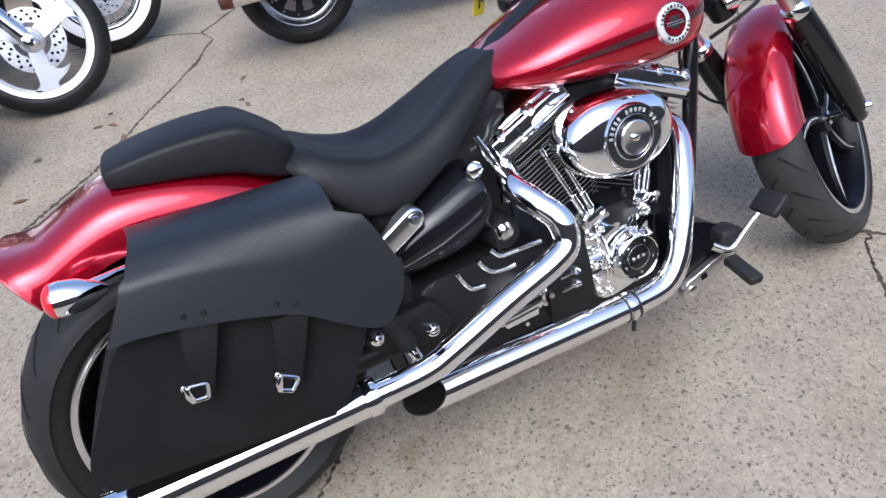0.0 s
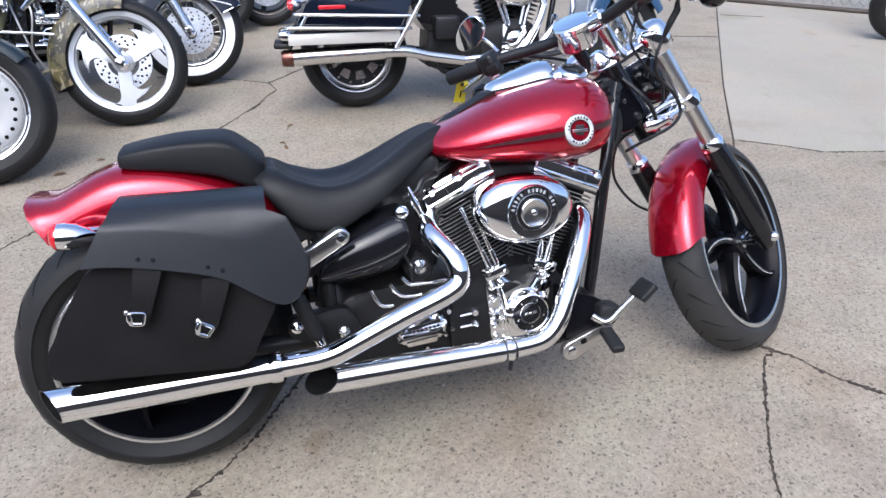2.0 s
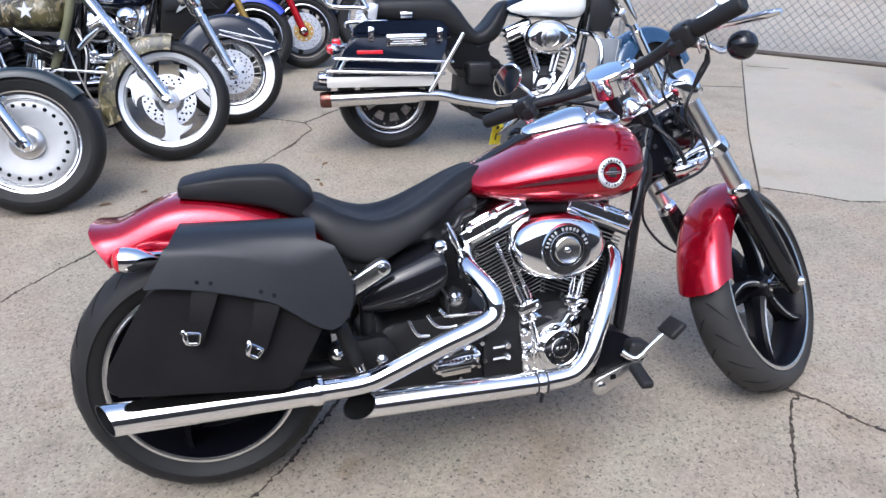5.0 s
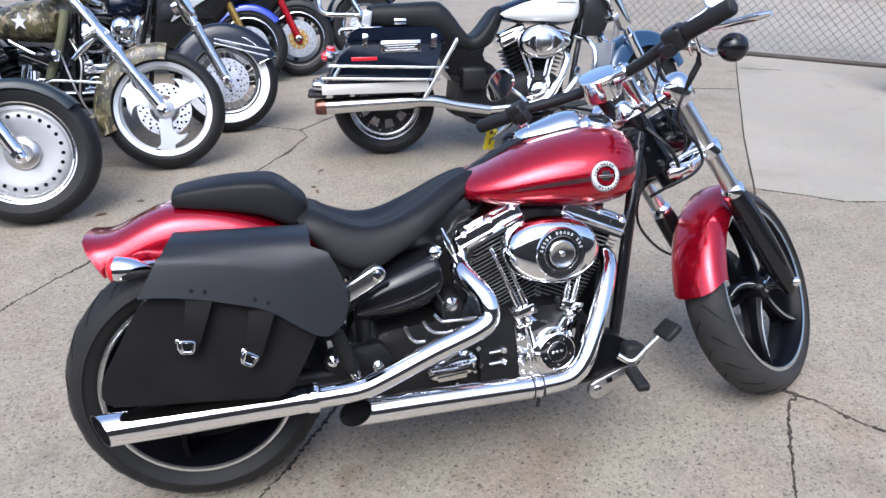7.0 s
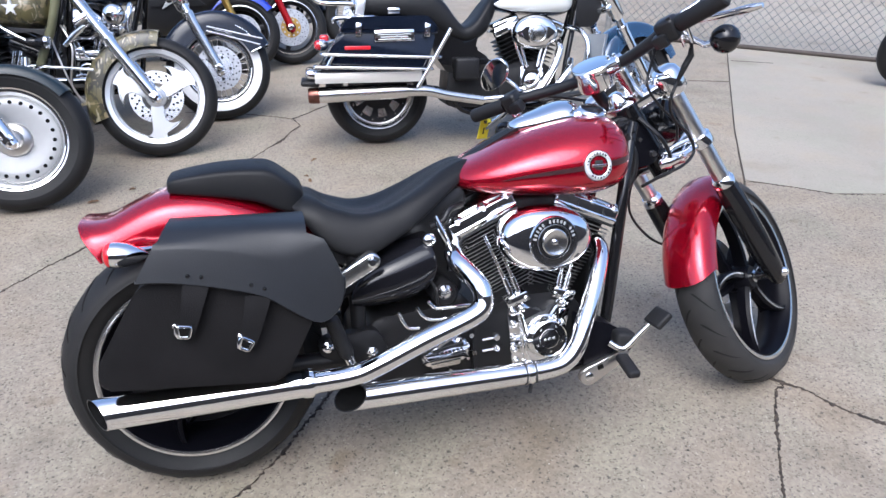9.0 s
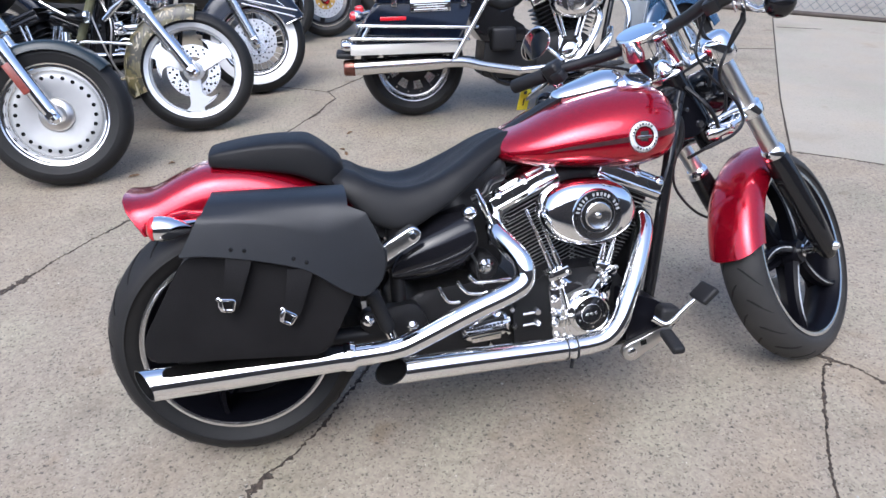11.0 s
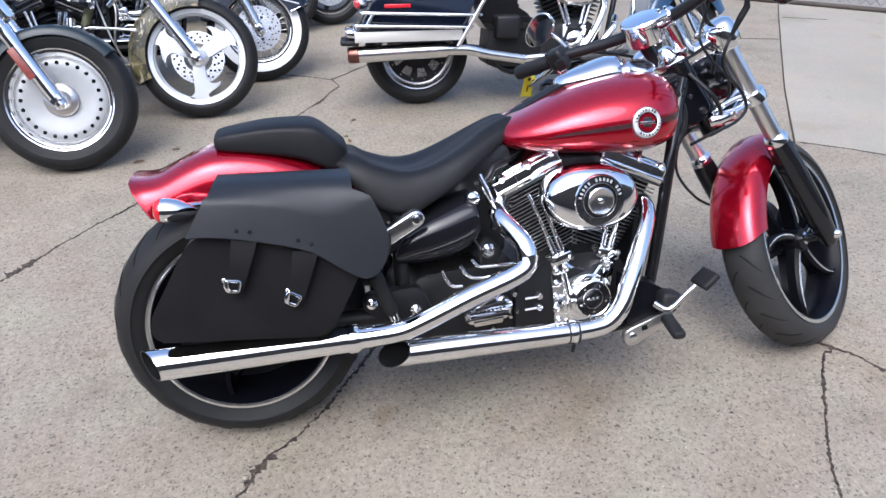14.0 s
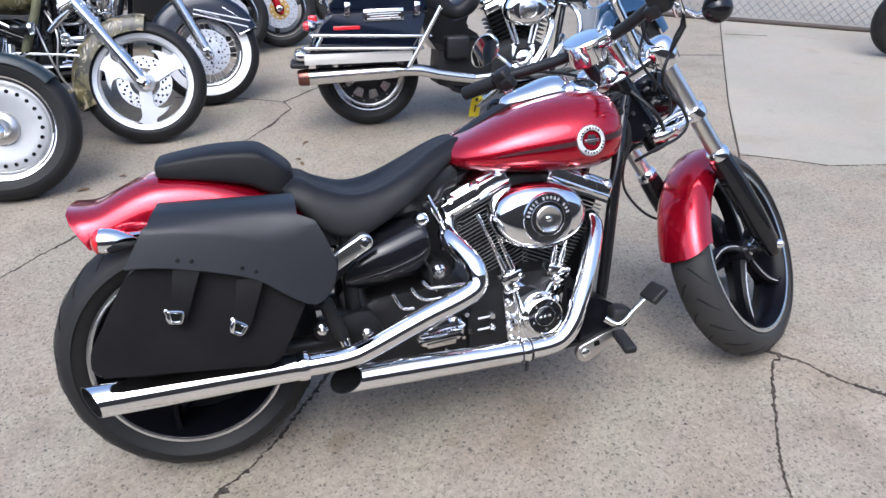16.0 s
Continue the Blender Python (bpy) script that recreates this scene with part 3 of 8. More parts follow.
# rider's seat
bm = bmesh.new()
rows = dense([(0.262, 0.742, 0.738, 0.722, 0.118), (0.285, 0.746, 0.738, 0.69, 0.146), (0.318, 0.74, 0.73, 0.648, 0.163), (0.36, 0.708, 0.712, 0.611, 0.174), (0.43, 0.682, 0.692, 0.594, 0.178), (0.5, 0.69, 0.7, 0.622, 0.17), (0.58, 0.732, 0.731, 0.668, 0.152), (0.65, 0.775, 0.763, 0.716, 0.122), (0.71, 0.8, 0.788, 0.756, 0.094), (0.738, 0.8, 0.79, 0.772, 0.075), (0.748, 0.79, 0.784, 0.776, 0.05)], 5)
rings = []
for x, zc, zk, zb, w in rows:
    half = spline([(0, zc, 0), (w * 0.35, zc - 0.001, 0), (w * 0.62, (zc + zk) / 2 + 0.006, 0), (w * 0.8, zk, 0), (w * 0.93, zk - 0.3 * (zk - zb), 0), (w, zb + 0.25 * (zk - zb), 0), (w * 0.985, zb, 0), (w * 0.8, zb + 0.004, 0)], 3)
    right = [V(x, -p.x, p.y) for p in half]
    left = [V(x, p.x, p.y) for p in half[1:]]
    rings.append(left[::-1] + right)
loft(bm, rings)
part("seat", bm, VINYL, bike, "low scooped black vinyl rider seat", sharp=70)
bm = prism(bmesh.new(), rounded([(0.5, 0.6), (0.62, 0.58), (0.72, 0.7), (0.7, 0.745), (0.6, 0.69)], 0.02), 0.1, -0.1, 0.01)
part("seat_base", bm, SATIN_BLACK, bike, "black panel under the seat nose")
# added box that fills the gap, in place of the black engine-mount plates
bm = bmesh.new()
box(bm, (1.085, 0, 0.42), (0.045, 0.17, 0.24), turn('Y', 8), 0.01, 2)
part("regulator", bm, SATIN_BLACK, bike, "black filler box between the frame tubes")

# fuel tank
TANK = dense([(0.684, 0.745, 0.768, 0.05), (0.69, 0.734, 0.782, 0.083), (0.72, 0.72, 0.796, 0.125), (0.78, 0.706, 0.823, 0.163), (0.86, 0.696, 0.858, 0.191), (0.95, 0.687, 0.886, 0.211), (1.03, 0.683, 0.901, 0.219), (1.09, 0.687, 0.905, 0.213), (1.135, 0.703, 0.896, 0.189), (1.16, 0.731, 0.876, 0.148), (1.17, 0.762, 0.85, 0.092)], 6)


def tank_point(row, a, grow=0.0):
    """A point of the tank's skin at a station, a degrees round from its right side (-90 below, 90 on top)."""
    x, zb, zt, w = row
    c, s = math.cos(radians(a)), math.sin(radians(a))
    zm = zb + 0.42 * (zt - zb)
    y = -w * math.copysign(abs(c) ** 0.82, c)
    z = zm + (zt - zm) * abs(s) ** 0.92 if s > 0 else zm - (zm - zb) * abs(s) ** 0.7
    p = V(x, y, z)
    return p + V(0, y, z - zm).normalized() * grow


bm = loft(bmesh.new(), [[tank_point(r, a) for a in range(-90, 270, 8)] for r in TANK])
tank = part("fuel_tank", bm, RED, bike, "glossy candy-red teardrop fuel tank", sharp=70)


def tank_row(x):
    xs = [r[0] for r in TANK]
    return [float(np.interp(x, xs, [r[k] for r in TANK])) for k in range(4)]


# charcoal flash along the tank's sides
for s in (1, -1):
    grid = []
    for k in range(45):
        t = k / 44
        x = 0.79 + 0.36 * t
        r = tank_row(x)
        wide = 0.6 + 7.5 * min(1, t * 1.5) * (0.75 + 0.25 * math.cos(t * 5))
        mid = -1 + 4 * t
        grid.append([Matrix.Diagonal((1, s, 1)) @ tank_point(r, mid - wide / 2 + wide * j / 4, 0.0012) for j in range(5)])
    part("tank_stripe", sheet(bmesh.new(), grid, 0.0006), GREY_STRIPE, tank, "charcoal painted flash")
    # round badge
    c = V(1.036, s * -0.2185, 0.78)
    ax = V(0.02, s * -1, 0.12).normalized()
    small = Matrix.Translation(c) @ Matrix.Scale(0.89, 4) @ Matrix.Translation(-c)
    badge = part("badge", lathe(bmesh.new(), [(0, 0.003), (0.0285, 0.003), (0.029, 0.005), (0.031, 0.0065), (0.036, 0.0072), (0.0405, 0.0055), (0.0425, 0.001), (0.0425, -0.006), (0, -0.006)], c, ax, 48), BADGE_METAL, tank, "round silver tank badge", xf=small)
    part("badge_rim", lathe(bmesh.new(), [(0.042, -0.006), (0.042, 0.001), (0.0445, 0.001), (0.0455, -0.006)], c, ax, 48, closed=True), POLISHED, badge, "bright edge of the badge", xf=small)
    part("badge_band", lathe(bmesh.new(), [(0.0265, 0.0035), (0.0265, 0.006), (0.0292, 0.0064), (0.0292, 0.0035)], c, ax, 36, closed=True), GLOSS_BLACK, badge, "black badge band", xf=small)
    part("badge_centre", lathe(bmesh.new(), [(0, 0.0045), (0.0268, 0.0045), (0.027, 0.002), (0, 0.002)], c, ax, 32), RED, badge, "red badge centre", xf=small)
    bm = bmesh.new()
    for dz, w in ((0.006, 0.018), (-0.006, 0.018)):
        box(bm, c + ax * 0.0055 + V(0, 0, dz), (w, 0.0016, 0.0025), bevel=0)
    e1 = V(1, 0, 0) - ax * ax.x
    e1.normalize()
    e2 = ax.cross(e1) * (1 if s < 0 else -1)
    for k in range(24):
        if k % 12 > 8:
            continue
        a = radians(8 + k * 15)
        d = e1 * math.cos(a) + e2 * math.sin(a)
        tq = ax.cross(d)
        rot = Matrix((d, ax, tq)).transposed()
        box(bm, c + ax * 0.0068 + d * 0.0352, (0.0062, 0.0024, 0.0026 + 0.0016 * (k % 3)), rot, bevel=0)
    part("badge_mark", bm, INK, badge, "dark bars on the badge", xf=small)
    bm = bmesh.new()
    box(bm, c + ax * 0.0062, (0.046, 0.0022, 0.008), None, 0.001)
    shield = bmesh.new()
    box(shield, c + ax * 0.0052, (0.024, 0.0016, 0.031), None, 0.0006)
    part("badge_shield", shield, INK, badge, "dark shield on the badge", xf=small)
    part("badge_bar", bm, POLISHED, badge, "bright bar across the badge", xf=small)
# strap and chrome dash along the tank's back
bm = bmesh.new()
grid = [[V(x, y, z + 0.006 - abs(y) * 0.12) for y in np.linspace(-w, w, 9)] for x, z, w in dense([(0.73, 0.795, 0.03), (0.8, 0.832, 0.032), (0.88, 0.872, 0.036), (0.94, 0.893, 0.038)], 5)]
part("tank_strap", sheet(bm, grid, 0.008), VINYL, tank, "black leather tank strap")
bm = bmesh.new()
rings = [ring_section(x, w, zt, 0.852, n=40, power=2.0) for x, w, zt in dense([(0.872, 0.012, 0.884), (0.89, 0.036, 0.899), (0.95, 0.061, 0.921), (1.0, 0.07, 0.938), (1.035, 0.07, 0.942), (1.06, 0.052, 0.938), (1.072, 0.016, 0.925)], 4)]
part("dash_console", loft(bm, rings), CHROME, tank, "chrome tank console", sharp=60)
cap = part("fuel_cap", lathe(bmesh.new(), [(0, 0.01), (0.031, 0.0098), (0.037, 0.007), (0.0405, 0.001), (0.041, -0.02), (0, -0.02)], (1.094, -0.06, 0.909), (0.05, -0.42, 1), 36), CHROME, tank, "round chrome fuel cap")
part("cap_face", lathe(bmesh.new(), [(0, 0.0135), (0.022, 0.0128), (0.0305, 0.0103), (0.0305, 0.008), (0, 0.008)], (1.094, -0.06, 0.909), (0.05, -0.42, 1), 32), GLOSS_BLACK, cap, "black cap face")

# ---- saddlebag of black leather ----
body = rounded([(-0.168, 0.415), (0.205, 0.382), (0.282, 0.52), (0.262, 0.665), (0.03, 0.675), (-0.07, 0.625), (-0.165, 0.47)], 0.02)
bm = prism(bmesh.new(), body, -0.205, -0.382, 0.012, 3)
bag = part("saddlebag", bm, SUEDE, bike, "black leather throw-over saddlebag with two buckled straps", sharp=50)
low_line = dense([(-0.066, 0.643), (-0.02, 0.641), (0.05, 0.628), (0.13, 0.607), (0.185, 0.586), (0.235, 0.55), (0.275, 0.523), (0.305, 0.518), (0.335, 0.545), (0.349, 0.585), (0.35, 0.61)], 3)
grid = []
for k, (bx, bz) in enumerate(low_line):
    t = k / (len(low_line) - 1)
    t = t ** 0.92
    tx, tz = -0.006 + 0.287 * t, 0.741 - 0.01 * t
    lag = 0.01 * (1 - t)
    row = [V(tx - lag * 0.8, -0.19, tz - 0.012), V(tx, -0.25, tz - 0.003), V(tx + lag * 0.5, -0.305, tz + 0.001), V(tx + lag * 0.3, -0.342, tz - 0.003), V(tx - lag * 0.2, -0.366, tz - 0.011), V(tx - lag * 0.9, -0.379, tz - 0.024)]
    for v in np.linspace(0.3, 1, 11):
        row.append(V(tx + (bx - tx) * v ** (1 - 0.45 * t ** 5), -0.381 - 0.022 * v ** 0.7, tz + (bz - tz) * v))
    grid.append(row)
part("flap", sheet(bmesh.new(), grid, 0.006), FLAP_LEATHER, bag, "curved leather flap", sharp=60)
part("flap_edge", tube(bmesh.new(), [row[-1] + V(0, 0.003, 0.001) for row in grid], 0.0042, 8), FLAP_LEATHER, bag, "rolled flap edge")
for sx, sz, by, cant in ((0.034, 0.60, 0.533, 4), (0.153, 0.556, 0.49, 26)):
    g = []
    for k in range(9):
        t = k / 8
        z = sz + 0.035 - (sz + 0.035 - (by - 0.012)) * t
        x = sx + 0.018 - 0.034 * t
        g.append([V(x + w, -0.398 - 0.006 * math.sin(t * 3.1), z) for w in (-(0.028 - 0.012 * t), -0.009, 0.009, 0.028 - 0.012 * t)])
    strap = part("strap", sheet(bmesh.new(), g, -0.005), SUEDE, bag, "black leather strap")
    bx = sx - 0.02
    tilt = turn('Y', cant)
    at = V(bx, -0.409, by)
    corner = [at + tilt @ V(x, 0, z) for x, z in rounded([(-0.0145, 0.0115), (0.015, 0.0085), (0.0105, -0.013), (-0.0095, -0.012)], 0.004, 3)]
    bm = tube(bmesh.new(), corner + corner[:2], 0.0036, 8)
    buckle = part("buckle", bm, CHROME, strap, "chrome buckle")
    roller = [at + tilt @ V(x, -0.002, z) for x, z in ((-0.0135, 0.012), (-0.013, 0.0), (-0.0095, -0.012))]
    part("buckle_roller", tube(bmesh.new(), roller, [0.0045, 0.0068, 0.0045], 12), CHROME, buckle, "polished roller")
    hook = spline([at + tilt @ V(x, -0.001, z) for x, z in ((-0.011, 0.012), (-0.0155, 0.0165), (-0.02, 0.0145), (-0.0185, 0.0095))], 4)
    part("buckle_tongue", tube(bmesh.new(), hook, 0.002, 8), CHROME, buckle)
    # black plate painted for the shaded opening of the buckle
    bm = bmesh.new()
    box(bm, at + tilt @ V(0.001, 0.001, -0.001), (0.021, 0.004, 0.02), tilt, 0.001)
    part("buckle_slot", bm, BLACK_HOLE, buckle)
for x, z in ((0.036, 0.649), (0.062, 0.644), (0.158, 0.616), (0.184, 0.605)):
    part("rivet", lathe(bmesh.new(), [(0, 0.003), (0.003, 0.0025), (0.0045, 0), (0.0045, -0.004), (0, -0.004)], (x, -0.4075, z), (0, -1, 0), 12), DARK_BAND, bag, "small dark rivet")

# ---- exhausts ----
def slash_pipe(name, pts, radii, cut, label, seg=28, lift=0.4):
    """A bent pipe whose open end is cut on a slant, longest at the inner side."""
    line = spline(pts, 10)
    bm = bmesh.new()
    tube(bm, line, radii, seg, caps=False)
    bm.verts.ensure_lookup_table()
    verts = list(bm.verts)
    end = verts[-seg:]
    d = (line[-1] - line[-2]).normalized()
    rr = radii[-1]
    c = line[-1]
    reach = max(0.0001, cut * 2.2)
    for k, v in enumerate(verts):
        axis = line[k // seg]
        q = v.co - axis
        near = max(0.0, 1 - (c - axis).dot(d) / reach)
        v.co += d * cut * (q.y / rr + lift * q.z / rr) * 0.5 * near
    rim = [v.co.copy() for v in end]
    ob = part(name, bm, CHROME, bike, label, sharp=60)
    inner = bmesh.new()
    rings = [[p + (c - p) * 0.07 for p in rim], [p + (c - p) * 0.1 - d * 0.012 for p in rim], [c - d * 0.09 + (p - c) * 0.8 for p in rim]]
    loft(inner, rings, caps=False)
    inner.verts.ensure_lookup_table()
    inner.faces.new(list(inner.verts)[-seg:])
    part("pipe_bore", inner, BLACK_HOLE, ob, "dark sooty bore")
    lip = bmesh.new()
    loft(lip, [rim, [p + (c - p) * 0.07 for p in rim]], caps=False)
    part("pipe_lip", lip, WRINKLE, ob)
    return ob


slash_pipe("exhaust", [(0.73, -0.05, 0.58), (0.69, -0.1, 0.585), (0.66, -0.16, 0.582), (0.652, -0.21, 0.57), (0.667, -0.25, 0.548), (0.69, -0.285, 0.515), (0.69, -0.3, 0.472), (0.655, -0.307, 0.447), (0.55, -0.31, 0.41), (0.43, -0.31, 0.362), (0.37, -0.31, 0.343), (0.3, -0.31, 0.339), (0.245, -0.31, 0.339)], [0.026] * 2, 0.0, "chrome rear-cylinder header pipe")
muffler = slash_pipe("silencer", [(0.262, -0.31, 0.339), (0.25, -0.31, 0.339), (0.235, -0.31, 0.339), (0.1, -0.312, 0.339), (-0.05, -0.314, 0.338), (-0.199, -0.316, 0.337)], [0.029, 0.03, 0.031, 0.033, 0.035, 0.0365, 0.0365], 0.048, "long chrome slash-cut silencer", lift=0.3)
part("clamp", lathe(bmesh.new(), [(0.027, -0.014), (0.0335, -0.013), (0.035, -0.006), (0.035, 0.006), (0.0335, 0.013), (0.027, 0.014)], (0.256, -0.31, 0.339), (1, 0, 0), 28), CHROME, muffler)
slash_pipe("exhaust", [(1.06, -0.08, 0.56), (1.078, -0.115, 0.555), (1.077, -0.15, 0.532), (1.053, -0.187, 0.493), (1.026, -0.218, 0.452), (0.999, -0.244, 0.41), (0.976, -0.262, 0.37), (0.955, -0.275, 0.331), (0.934, -0.281, 0.303), (0.906, -0.284, 0.283), (0.87, -0.285, 0.275), (0.81, -0.285, 0.272)], [0.0235, 0.0245, 0.0265], 0.0, "chrome front-cylinder header pipe")
lower_m = slash_pipe("silencer", [(0.812, -0.285, 0.271), (0.8, -0.285, 0.271), (0.68, -0.285, 0.272), (0.5, -0.285, 0.274), (0.352, -0.286, 0.275)], [0.0275, 0.0285, 0.03, 0.032, 0.0325], 0.06, "chrome slash-cut lower silencer", lift=-0.75)
part("clamp", lathe(bmesh.new(), [(0.026, -0.008), (0.0305, -0.007), (0.0312, 0), (0.0305, 0.007), (0.026, 0.008)], (0.812, -0.285, 0.271), (1, 0, 0), 28), CHROME, lower_m)
# black rings paint the shade in the gaps beside the clamp
for x in (0.799, 0.825):
    part("clamp_gap", lathe(bmesh.new(), [(0.0275, -0.0015), (0.0302, -0.0015), (0.0302, 0.0015), (0.0275, 0.0015)], (x, -0.285, 0.271), (1, 0, 0), 28, closed=True), INK, lower_m)
part("clamp_bolt", tube(bmesh.new(), [(0.812, -0.3, 0.243), (0.808, -0.3, 0.222)], 0.005, 8), SATIN_BLACK, lower_m)

# ---- engine ----
bm = bmesh.new()
prism(bm, rounded([(0.70, 0.2), (1.0, 0.2), (1.05, 0.26), (1.04, 0.36), (0.97, 0.44), (0.80, 0.44), (0.70, 0.38)], 0.04), 0.16, -0.165, 0.012)
crankcase = part("crankcase", bm, WRINKLE, bike, "black crinkle-finish crankcase")
VBASE = V(0.9, 0, 0.312)
for lean_deg in (-23.5, 23.5):
    R = turn('Y', lean_deg)
    up = R @ V(0, 0, 1)
    M = Matrix.Translation(VBASE) @ R.to_4x4()
    rings = []
    for h, g in ((0.08, 0.07), (0.12, 0.072), (0.2, 0.08), (0.27, 0.09), (0.345, 0.094)):
        rings.append([M @ V(x, y, h) for x, y in rounded([(-g, -g), (g, -g), (g, g), (-g, g)], 0.04, 5)])
    cyl = loft(bmesh.new(), rings)
    cyl = part("cylinder", cyl, WRINKLE, bike, "black finned engine cylinder")
    for k in range(22):
        h = 0.108 + k * 0.0107
        half = 0.078 + 0.022 * (k / 17 if k < 17 else 1) + (0.01 if k > 18 else 0)
        base = rounded([(-half, -half), (half, -half), (half, half), (-half, half)], 0.04, 5)
        M = Matrix.Translation(VBASE + up * h) @ R.to_4x4()
        bm = loft(bmesh.new(), [[M @ V(x * g, y * g, q) for x, y in base] for q, g in ((0, 0.98), (0.0008, 1.0), (0.0026, 1.0), (0.0034, 0.98))])
        part("fin", bm, WRINKLE, cyl)
        bm = loft(bmesh.new(), [[M @ V(x * g, y * g, q) for x, y in base] for q, g in ((0.0008, 1.0), (0.001, 1.006), (0.0025, 1.006), (0.0027, 1.0))], caps=False)
        part("fin_edge", bm, FIN, cyl, "bright machined fin edge")
    # rocker box: one bright block, its top edges sloped off
    M = Matrix.Translation(VBASE) @ R.to_4x4()
    bm = bmesh.new()
    box(bm, M @ V(0.002, 0, 0.374), (0.196, 0.25, 0.046), R, 0.006, 3)
    rocker = part("rocker_box", bm, CHROME, bike, "bright chrome rocker box with bolted cover")
    bm = bmesh.new()
    box(bm, M @ V(0.004, 0.006, 0.397), (0.18, 0.224, 0.024), R, 0.011, 4)
    part("rocker_cover", bm, POLISHED, rocker, "polished rocker cover")
    bm = bmesh.new()
    box(bm, M @ V(0.002, 0, 0.3485), (0.199, 0.253, 0.005), R, 0.0015, 2)
    part("rocker_gasket", bm, INK, rocker, "dark gasket line")
    face = (up + V(0, -0.7, 0)).normalized()
    for px in (-0.066, 0.012, 0.084):
        bm = lathe(bmesh.new(), [(0.015, -0.012), (0.015, 0.003), (0.013, 0.005), (0.0105, 0.0055), (0.0105, 0.009), (0.0085, 0.0105), (0.0055, 0.01), (0.005, 0.006), (0, 0.006)], M @ V(px, -0.114, 0.397), face, 16)
        bolt = part("bolt", bm, CHROME, rocker, "raised cap bolt")
        part("socket", lathe(bmesh.new(), [(0, 0.0068), (0.0052, 0.0068), (0.0052, 0.004), (0, 0.004)], M @ V(px, -0.114, 0.397), face, 6), INK, bolt)
    # grooves are thin black tubes on the face, shade put into colour
    for px, h0, h1 in ((-0.03, 0.362, 0.398), (0.05, 0.372, 0.392)):
        groove = [M @ V(px, -0.118, h1 + 0.001), M @ V(px, -0.1255, h1 - 0.006), M @ V(px + 0.001, -0.1257, h0 + 0.004), M @ V(px + 0.012, -0.1257, h0)]
        part("rocker_groove", tube(bmesh.new(), groove, 0.0017, 6), INK, rocker)
    part("rocker_ledge", tube(bmesh.new(), [M @ V(-0.094, -0.1245, 0.366), M @ V(0.098, -0.1245, 0.366)], 0.0035, 8), CHROME, rocker, "cast ledge along the box")
    # head below the rocker box
    bm = bmesh.new()
    box(bm, VBASE + up * 0.3, (0.16, 0.18, 0.04), R, 0.008)
    part("cylinder_head", bm, WRINKLE, cyl)
bm = bmesh.new()
box(bm, (0.635, 0, 0.54), (0.13, 0.18, 0.2), None, 0.02, 3)
part("battery_box", bm, WRINKLE, bike, "black battery box behind the engine")
bm = bmesh.new()
box(bm, (0.9, -0.02, 0.665), (0.17, 0.17, 0.07), None, 0.015, 3)
part("intake_manifold", bm, WRINKLE, bike, "black intake between the cylinder heads")
# pushrod tubes and lifter blocks
for (x0, z0), (x1, z1) in (((0.81, 0.445), (0.745, 0.61)), ((0.832, 0.445), (0.772, 0.61)), ((0.94, 0.445), (0.98, 0.59)), ((0.963, 0.445), (1.012, 0.59))):
    bm = tube(bmesh.new(), [(x0, -0.17, z0), (x0 + (x1 - x0) * 0.3, -0.166, z0 + (z1 - z0) * 0.3)], 0.009, 14)
    tube(bm, [(x0 + (x1 - x0) * 0.28, -0.166, z0 + (z1 - z0) * 0.28), (x1, -0.152, z1)], 0.0062, 14)
    part("pushrod_tube", bm, CHROME, crankcase, "chrome pushrod tube")
for x in (0.822, 0.952):
    bm = bmesh.new()
    box(bm, (x, -0.165, 0.435), (0.065, 0.05, 0.03), turn('Y', -22 if x < 0.9 else 22), 0.006)
    part("lifter_block", bm, CHROME, crankcase, "chrome lifter block")
    for q in (-0.025, 0.025):
        part("bolt", hex_bolt(bmesh.new(), (x + q, -0.19, 0.44), (0, -1, 0), 0.007, 0.008), POLISHED, crankcase)
# cam cover with its round timer cover
bm = prism(bmesh.new(), rounded([(0.8, 0.25), (0.838, 0.245), (0.9, 0.256), (0.94, 0.285), (0.955, 0.34), (0.968, 0.39), (0.962, 0.425), (0.935, 0.43), (0.915, 0.4), (0.87, 0.395), (0.845, 0.425), (0.8, 0.432), (0.79, 0.4), (0.797, 0.34)], 0.02), -0.16, -0.19, 0.01, 3)
cam_cover = part("cam_cover", bm, CHROME, bike, "chrome cam cover")
for x, z, rr in ((0.806, 0.405, 0.01), (0.83, 0.412, 0.009), (0.945, 0.413, 0.012), (0.806, 0.37, 0.01), (0.805, 0.335, 0.009), (0.806, 0.3, 0.01), (0.812, 0.265, 0.01), (0.835, 0.258, 0.008), (0.946, 0.36, 0.009), (0.94, 0.3, 0.008), (0.9, 0.265, 0.008)):
    bm = lathe(bmesh.new(), [(rr * 1.15, 0), (rr * 1.1, 0.003), (rr * 0.75, 0.004), (rr * 0.75, 0.01), (rr * 0.55, 0.011), (rr * 0.45, 0.006), (0, 0.006)], (x, -0.189, z), (0, -1, 0), 14)
    part("bolt", bm, POLISHED, cam_cover)
part("cover_rib", tube(bmesh.new(), [(0.825, -0.19, 0.4), (0.836, -0.196, 0.35), (0.832, -0.196, 0.3), (0.846, -0.19, 0.262)], 0.008, 12), CHROME, cam_cover, "cast chrome rib")
TM = (0.899, -0.19, 0.326)
bm = lathe(bmesh.new(), [(0.063, -0.02), (0.061, 0.002), (0.056, 0.012), (0.0515, 0.018), (0.051, 0.027), (0.0485, 0.029), (0.0465, 0.027), (0.046, 0.022), (0.0, 0.022)], TM, (0, -1, 0), 48)
